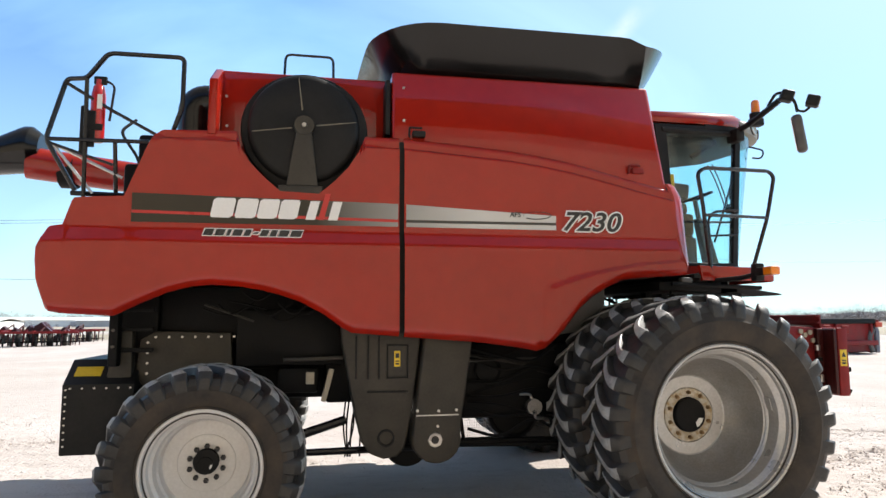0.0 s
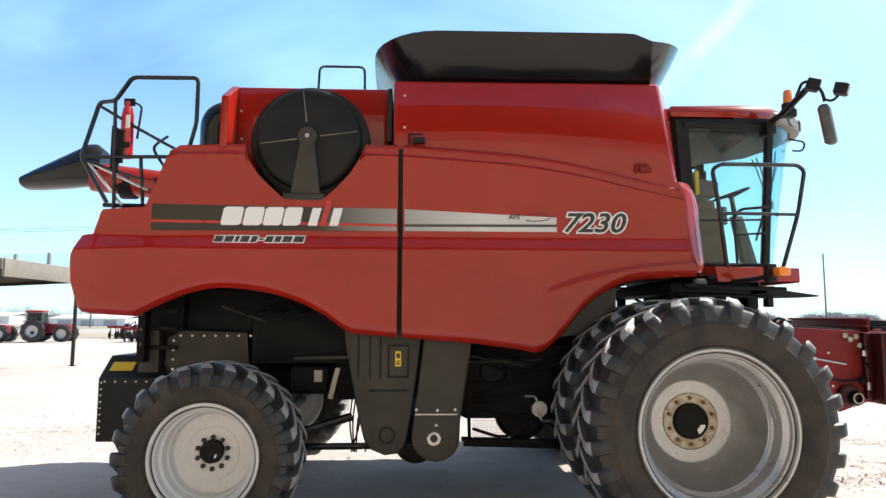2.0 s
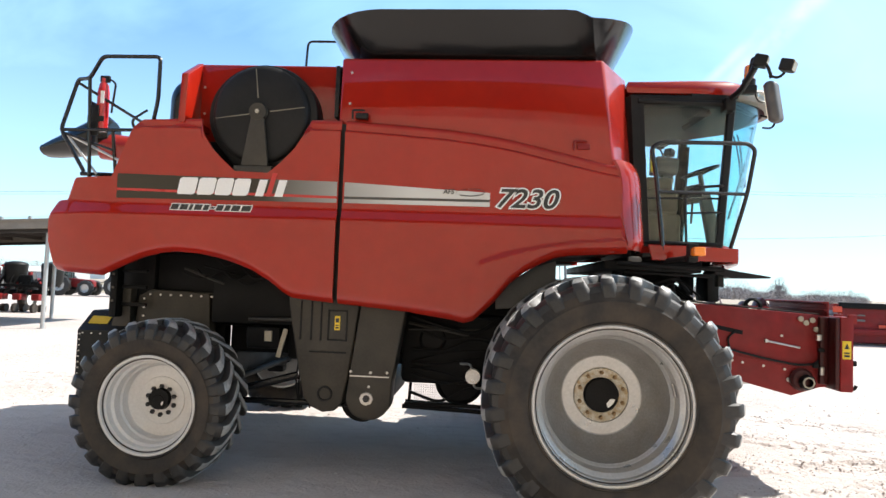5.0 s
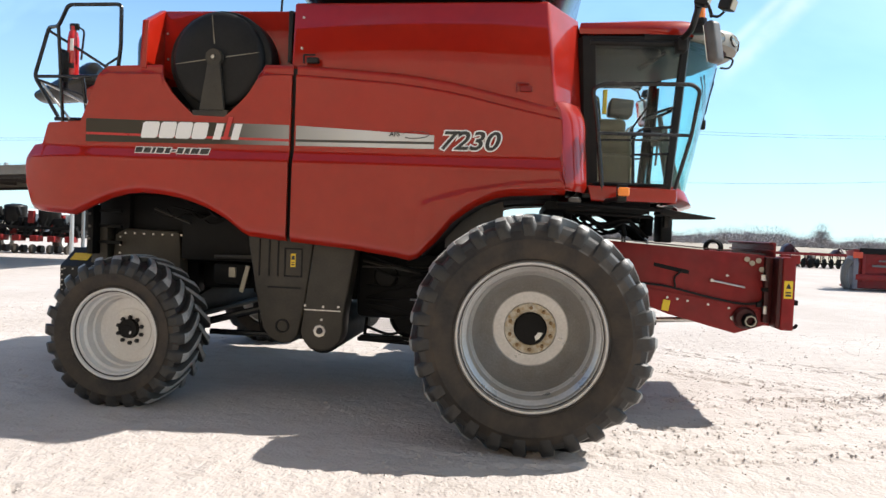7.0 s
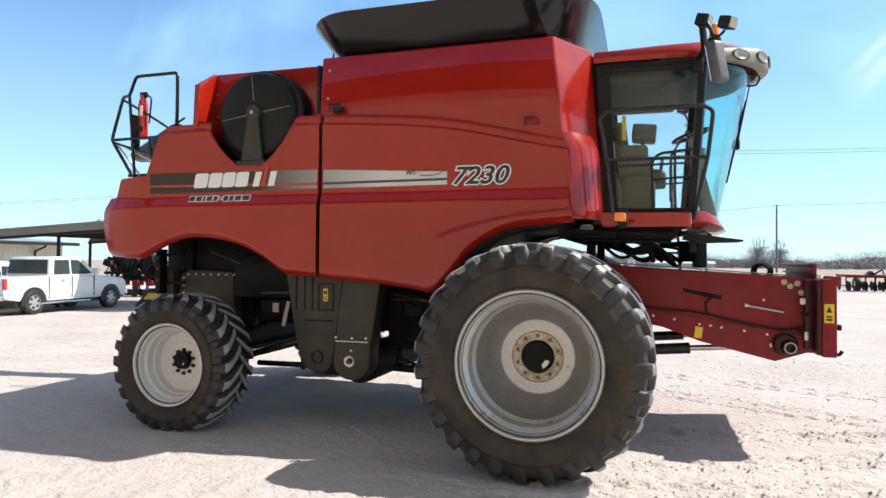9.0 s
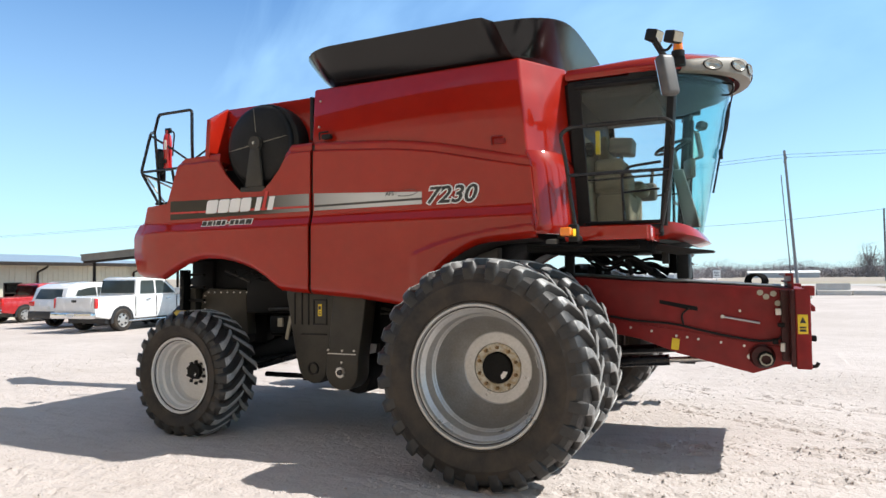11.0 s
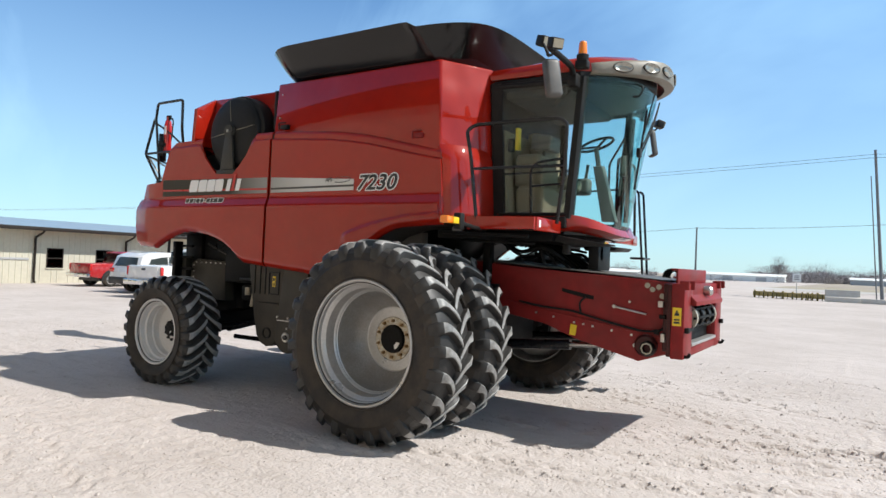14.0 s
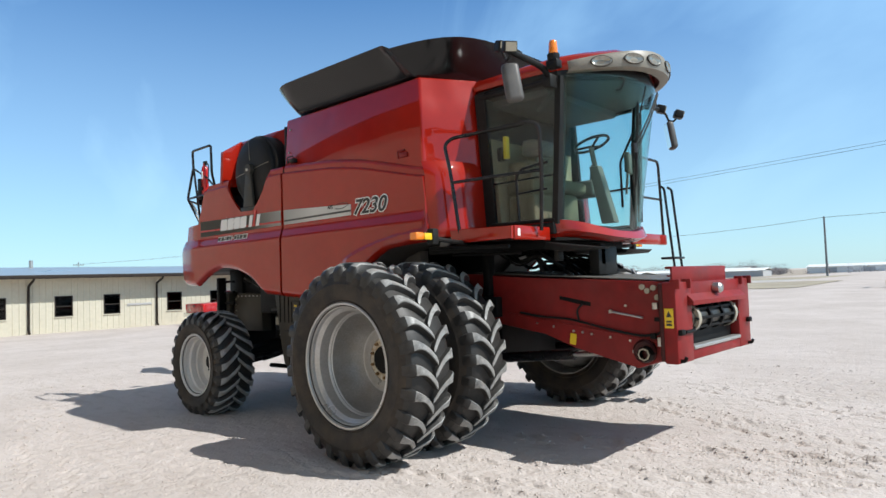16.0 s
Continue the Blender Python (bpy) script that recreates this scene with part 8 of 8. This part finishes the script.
disc_harrow(gpose(11.6, 34.5, 4), "red disc harrow with dark gangs on the yard", 9.5, "tillage tools")
disc_harrow(gpose(24.5, 36.0, 4), "red disc harrow with dark gangs on the yard", 8.0, "tillage tools")
disc_harrow(gpose(-24.0, 41.0, 4), "red disc harrow with dark gangs on the yard", 7.0, "tillage tools")
disc_harrow(gpose(-20.6, 35.5, 10), "red disc harrow with dark gangs on the yard", 4.0, "tillage tools")


def row_of_blocks():
    for i, (x, y, rz) in enumerate(((3.0, 40.8, 4), (4.9, 41.0, 2), (6.9, 41.0, 3), (8.9, 41.2, 0), (10.9, 41.3, 3))):
        bm = bm_new()
        prism(bm, [(-0.3, 0), (-0.3, 0.28), (-0.16, 0.36), (-0.1, 0.75), (0.1, 0.75), (0.16, 0.36), (0.3, 0.28), (0.3, 0)] if i % 2 == 0 else
              [(-0.3, 0), (-0.3, 0.25), (-0.28, 0.28), (0.28, 0.28), (0.3, 0.25), (0.3, 0)], "x", -0.95, 0.95, 0.02)
        o = part("concrete_block", bm, CONCRETE)
        o.matrix_basis = gpose(x, y, rz)
        tagged(o, "pale concrete barrier block at the yard's edge", "concrete block", "barrier blocks")
    for i, (x, y) in enumerate(((0.5, 41.0), (-1.2, 41.2), (1.9, 41.0))):
        d = thing("implement_frame", "ochre steel implement frame lying on the yard", "implement", "ochre frames", gpose(x, y, 3 + 2 * i))
        bm = bm_new()
        box(bm, -0.9, 0.9, -0.3, -0.15, 0.12, 0.42, 0.02)
        box(bm, -0.9, 0.9, 0.15, 0.3, 0.12, 0.42, 0.02)
        for k in range(4):
            box(bm, -0.85 + 0.55 * k, -0.75 + 0.55 * k, -0.3, 0.3, 0.0, 0.5, 0.01)
        part("frame", bm, OLIVE_STEEL, d)
        bm = bm_new()
        for k in range(7):
            tube(bm, bend([(-0.8 + 0.26 * k, -0.25, 0.4), (-0.78 + 0.26 * k, -0.45, 0.3), (-0.8 + 0.26 * k, -0.42, 0.0)], 0.08), 0.02, 5)
        part("tine", bm, CHASSIS, d)


row_of_blocks()


# ---- poles and wires ----
def sagging(a, b, sag, n=20):
    a, b = Vector(a), Vector(b)
    return [a.lerp(b, i / n) - Vector((0, 0, sag * 4 * (i / n) * (1 - i / n))) for i in range(n + 1)]


def utility_pole(x, y, top, arms, label="weathered wooden utility pole with crossarm", r=0.11, lean=0.0):
    g = ground_z(x, y)
    p = thing("utility_pole", label, "utility pole", "poles along the road", pose(x, y, g, 0, lean, 0))
    bm = bm_new()
    cyl(bm, (0, 0, -0.3), (0, 0, top - g), r, r * 0.72, 12)
    part("pole", bm, WOOD_POLE, p)
    if arms:
        bm = bm_new()
        box(bm, -0.06, 0.06, -1.1, 1.1, top - g - 0.75, top - g - 0.62)
        part("crossarm", bm, WOOD_POLE, p)
        for y_ in (-1.0, -0.4, 0.4, 1.0):
            bm = bm_new()
            cyl(bm, (0, y_, top - g - 0.62), (0, y_, top - g - 0.45), 0.05, 0.035, 8)
            part("insulator", bm, GREY_FENDER, p)
    return p


utility_pole(5.18, 44.8, 10.45, True, lean=-3.5)
utility_pole(4.9, 46.2, 8.9, False, "slim grey pole beside the utility pole", 0.045, -3.5)
utility_pole(-150.0, 47.0, 8.6, True)
utility_pole(56.0, 46.0, 11.8, True)
for x, top in ((-52.0, 7.6), (-17.0, 8.7), (18.7, 10.3), (64.0, 12.2), (104.0, 12.4)):
    utility_pole(x, 97.0, top, False, "distant wooden pole along the road", 0.16)


def wires():
    w = thing("overhead_wires", "thin dark overhead power wires", "power line")
    for dy, dz in ((-1.0, -0.45), (0.4, -0.45)):
        bm = bm_new()
        tube(bm, sagging((-150, 47.0 + dy, 8.6 + dz), (4.57, 44.8 + dy, 10.43 + dz), 1.6, 40), 0.012, 4)
        tube(bm, sagging((4.57, 44.8 + dy, 10.43 + dz), (56, 46 + dy, 11.8 + dz), 0.8), 0.011, 4)
        part("wire", bm, CAR_BLACK, w)
    bm = bm_new()
    ps = ((-52.0, 7.6), (-17.0, 8.7), (18.7, 10.3), (64.0, 12.2), (104.0, 12.4))
    for (a, za), (b, zb) in zip(ps, ps[1:]):
        tube(bm, sagging((a, 97, za - 0.1), (b, 97, zb - 0.1), 0.5), 0.024, 4)
    part("wire", bm, CAR_BLACK, w)


wires()


def road_sign(x, y):
    s = thing("road_sign", "small white sign on a post", "sign", at=gpose(x, y, 8))
    bm = bm_new()
    cyl(bm, (0, 0, -0.1), (0, 0, 1.5), 0.03, seg=8)
    part("post", bm, GALV, s)
    bm = bm_new()
    box(bm, -0.3, 0.3, -0.04, -0.03, 0.95, 1.6, 0.004)
    b = part("board", bm, FAR_WHITE, s)
    bm = bm_new()
    for i in range(3):
        box(bm, -0.18, 0.18, -0.046, -0.041, 1.12 + 0.14 * i, 1.17 + 0.14 * i)
    part("board_bar", bm, CAR_BLACK, b)


road_sign(-0.4, 53.0)


# ---- verges, road, fields ----
def patch(name, x0, x1, y0, y1, material, lift, label, kind, wob=0.0, nx=80, ny=10):
    bm = bm_new()
    rows = []
    for j in range(ny + 1):
        row = []
        for i in range(nx + 1):
            x = x0 + (x1 - x0) * i / nx
            v = j / ny
            a = y0 + wob * noise.noise(Vector((x * 0.12, 1.7, y0)))
            b = y1 + wob * noise.noise(Vector((x * 0.10, 9.3, y1)))
            y = a + (b - a) * v
            row.append(bm.verts.new((x, y, ground_z(x, y) + lift)))
        rows.append(row)
    for j in range(ny):
        for i in range(nx):
            bm.faces.new((rows[j][i], rows[j][i + 1], rows[j + 1][i + 1], rows[j + 1][i]))
    o = part(name, bm, material)
    return tagged(o, label, name.replace("_", " "), "", kind)


patch("grass_verge", 12.0, 160.0, 39.0, 60.0, GRASS, 0.03, "dry straw-coloured grass verge beside the yard", "structure", 3.0)
patch("grass_verge", -70.0, -7.5, 44.0, 57.0, GRASS, 0.03, "dry straw-coloured grass verge beside the yard", "structure", 4.0)
patch("road", -700.0, 700.0, 62.0, 72.0, ROADMAT, 0.035, "pale gravel road along the yard", "structure", 0.5)
patch("field", -1500.0, 1500.0, 100.0, 900.0, FIELD, 0.04, "pale bare field beyond the road", "structure", 4.0, 60, 12)
patch("grass_verge", -700.0, 700.0, 73.0, 99.5, GRASS, 0.03, "dry straw-coloured grass verge beyond the road", "structure", 2.0)


# ---- far woods and buildings ----
def spray(verts, faces, base, h, wide, count, rng, thin):
    """A bare crown seen from far: a stem and very many thin upright twigs inside a rounded outline."""
    x, y, z = base
    k = len(verts)
    r = 0.016 * h
    verts += [(x - r, y, z), (x + r, y, z), (x, y + r, z), (x + r * 0.3, y, z + h * 0.7)]
    faces += [(k, k + 1, k + 3), (k + 1, k + 2, k + 3), (k + 2, k, k + 3)]
    for _ in range(count):
        a, u, v = rng.uniform(0, 6.283), rng.random() ** 0.5, rng.random()
        inner = rng.random() < 0.45
        if inner:
            u, v = u * 0.75, v * 0.62
        zz = 0.08 + 0.78 * v
        rad = wide * h * u * math.sin(math.pi * min(1.0, 0.18 + 0.72 * v)) ** 0.7
        p = Vector((x + rad * math.cos(a), y + rad * math.sin(a), z + h * zz))
        d = Vector((0.9 * math.cos(a) * u + rng.gauss(0, 0.5), 0.9 * math.sin(a) * u + rng.gauss(0, 0.5), 0.55 + rng.gauss(0, 0.3))).normalized()
        q = p + d * h * rng.uniform(0.07, 0.16)
        w = Vector((math.cos(a + 1.57), math.sin(a + 1.57), rng.uniform(-0.3, 0.3))) * thin * rng.uniform(0.6, 1.3) * (2.6 if inner else 0.5)
        i = len(verts)
        verts += [tuple(p - w), tuple(p + w), tuple(q)]
        faces.append((i, i + 1, i + 2))


def twig_mesh(name, verts, faces, material):
    me = bpy.data.meshes.new(name)
    me.from_pydata(verts, [], faces)
    me.materials.append(material)
    return me


def far_woods():
    rng = random.Random(11)
    verts, faces = [], []
    for i in range(1300):
        a = radians(8 + 122 * (i + rng.random()) / 1300)
        r = rng.uniform(190, 270)
        x, y = r * math.cos(a), r * math.sin(a)
        if y < 105:
            continue
        dens = noise.noise(Vector((a * 9, 0.5, 0))) + 0.5 * noise.noise(Vector((a * 31, 2.5, 0)))
        if dens < -0.35:
            continue
        spray(verts, faces, (x, y, ground_z(x, y) - 0.9), rng.uniform(3.4, 5.6) * (1.08 + 0.55 * dens), 0.5, 330, rng, 0.06)
    tagged(new("far_woods", twig_mesh("far_woods", verts, faces, TWIG)), "distant line of bare grey-brown trees", "woods", "", "stuff")
    for x, y, h in ((90.4, 208.0, 8.4), (30.0, 190.0, 10.0), (36.0, 195.0, 9.0), (-14.0, 185.0, 7.5)):
        t = thing("bare_tree", "tall bare tree standing above the far woods", "tree", "tall far trees", gpose(x, y))
        bm = bm_new()
        cyl(bm, (0, 0, -0.2), (0, 0, h * 0.35), h * 0.024, h * 0.018, 8)
        part("trunk", bm, BARK, t)
        bm = bm_new()
        for k in range(9):
            a = k * 2.4
            tube(bm, bend([(0, 0, h * (0.26 + 0.012 * k)), (h * 0.10 * math.cos(a), h * 0.10 * math.sin(a), h * 0.5), (h * (0.14 + 0.02 * (k % 3)) * math.cos(a), h * 0.16 * math.sin(a), h * 0.8)], h * 0.1), [h * 0.012] * 2 + [h * 0.008] * 3 + [h * 0.005] * 2, 4)
        part("limbs", bm, BARK, t)
        verts, faces = [], []
        spray(verts, faces, (0, 0, 0), h, 0.40, 2400, rng, 0.026)
        o = new("crown", twig_mesh("crown", verts, faces, BARK))
        o.parent = t
    verts, faces = [], []
    for i in range(420):
        a = radians(5 + 125 * rng.random())
        r = rng.uniform(150, 185)
        x, y = r * math.cos(a), r * math.sin(a)
        if y < 104 or noise.noise(Vector((a * 14, 3.5, 0))) < 0.0:
            continue
        spray(verts, faces, (x, y, ground_z(x, y) - 0.3), rng.uniform(1.3, 2.8), 0.6, 60, rng, 0.035)
    tagged(new("far_scrub", twig_mesh("far_scrub", verts, faces, TWIG)), "low brown scrub along the far fields", "scrub", "", "stuff")


far_woods()


def far_sheds():
    rng = random.Random(5)
    for x, y, w, d, h, mt in ((-70, 170, 40, 12, 4.0, FAR_WHITE), (-25, 180, 26, 10, 3.4, FAR_WHITE), (-46, 150, 12, 8, 3.2, FAR_GREY), (-120, 165, 36, 14, 4.5, FAR_WHITE), (10, 185, 16, 8, 3.0, FAR_GREY),
                              (-95, 120, 22, 10, 3.6, FAR_GREY), (-60, 118, 14, 9, 3.4, FAR_WHITE), (150, 180, 20, 9, 3.4, FAR_WHITE)):
        h *= 0.62
        s = thing("far_shed", "low pale farm shed far across the fields", "shed", "far sheds", gpose(x, y, rng.uniform(-6, 6)))
        bm = bm_new()
        prism(bm, [(-w / 2, -0.2), (-w / 2, h * 0.72), (w / 2, h * 0.72), (w / 2, -0.2)], "y", -d / 2, d / 2)
        part("wall", bm, mt, s)
        bm = bm_new()
        prism(bm, [(-d / 2 - 0.3, h * 0.70), (0, h), (d / 2 + 0.3, h * 0.70), (0, h - 0.15)], "x", -w / 2 - 0.3, w / 2 + 0.3)
        part("roof", bm, FAR_WHITE, s)
        for k in range(3):
            bm = bm_new()
            cx = -w * 0.3 + w * 0.3 * k
            box(bm, cx - 1.2, cx + 1.2, -d / 2 - 0.05, -d / 2 + 0.02, 0, h * 0.55)
            part("door", bm, FAR_GREY, s)


far_sheds()


# ---- loose stones and clods near the machine ----
def loose_stones():
    rng = random.Random(21)
    verts, faces = [], []
    def stone(x, y, s):
        z = yard_z(x, y)
        k = len(verts)
        yaw = rng.uniform(0, 6.28)
        for dx, dy, dz in ((1, 0, 0.1), (0.2, 0.9, 0.0), (-0.9, 0.2, 0.1), (-0.1, -0.8, 0.05), (0.1, 0.1, 0.7), (-0.2, 0.0, -0.4)):
            dx, dy, dz = dx + rng.uniform(-0.25, 0.25), dy + rng.uniform(-0.25, 0.25), dz + rng.uniform(-0.1, 0.2)
            c, n = math.cos(yaw), math.sin(yaw)
            verts.append((x + s * (dx * c - dy * n), y + s * (dx * n + dy * c), z + s * dz))
        for f in ((0, 1, 4), (1, 2, 4), (2, 3, 4), (3, 0, 4), (1, 0, 5), (2, 1, 5), (3, 2, 5), (0, 3, 5)):
            faces.append(tuple(k + i for i in f))
    for _ in range(26000):
        x, y = rng.uniform(-12, 9), rng.uniform(-6.4, 6)
        d = noise.noise(Vector((x * 0.7, y * 1.4, 4.0))) + 0.6 * noise.noise(Vector((x * 2.5, y * 3.0, 1.0)))
        if rng.random() < 0.30 + 0.75 * d:
            big = rng.random()
            stone(x, y, rng.uniform(0.005, 0.015) * (2.3 if big < 0.02 else 1.6 if big < 0.09 else 1.0))
    # clods thrown up along the tyre prints
    for px, py, hd, wide, deep, reach in LANES:
        c, n = math.cos(radians(hd)), math.sin(radians(hd))
        for _ in range(300):
            u, v = rng.uniform(-reach, reach), rng.choice((-1, 1)) * rng.gauss(0.5, 0.3) * wide
            x, y = px + u * c - v * n, py + u * n + v * c
            if -11 < x < 9 and -6.4 < y < 6:
                stone(x, y, rng.uniform(0.008, 0.02))
    me = bpy.data.meshes.new("gravel")
    me.from_pydata(verts, [], faces)
    me.materials.append(GROUND)
    tagged(new("gravel", me), "loose pale gravel and clods on the yard", "gravel", "", "stuff")


loose_stones()
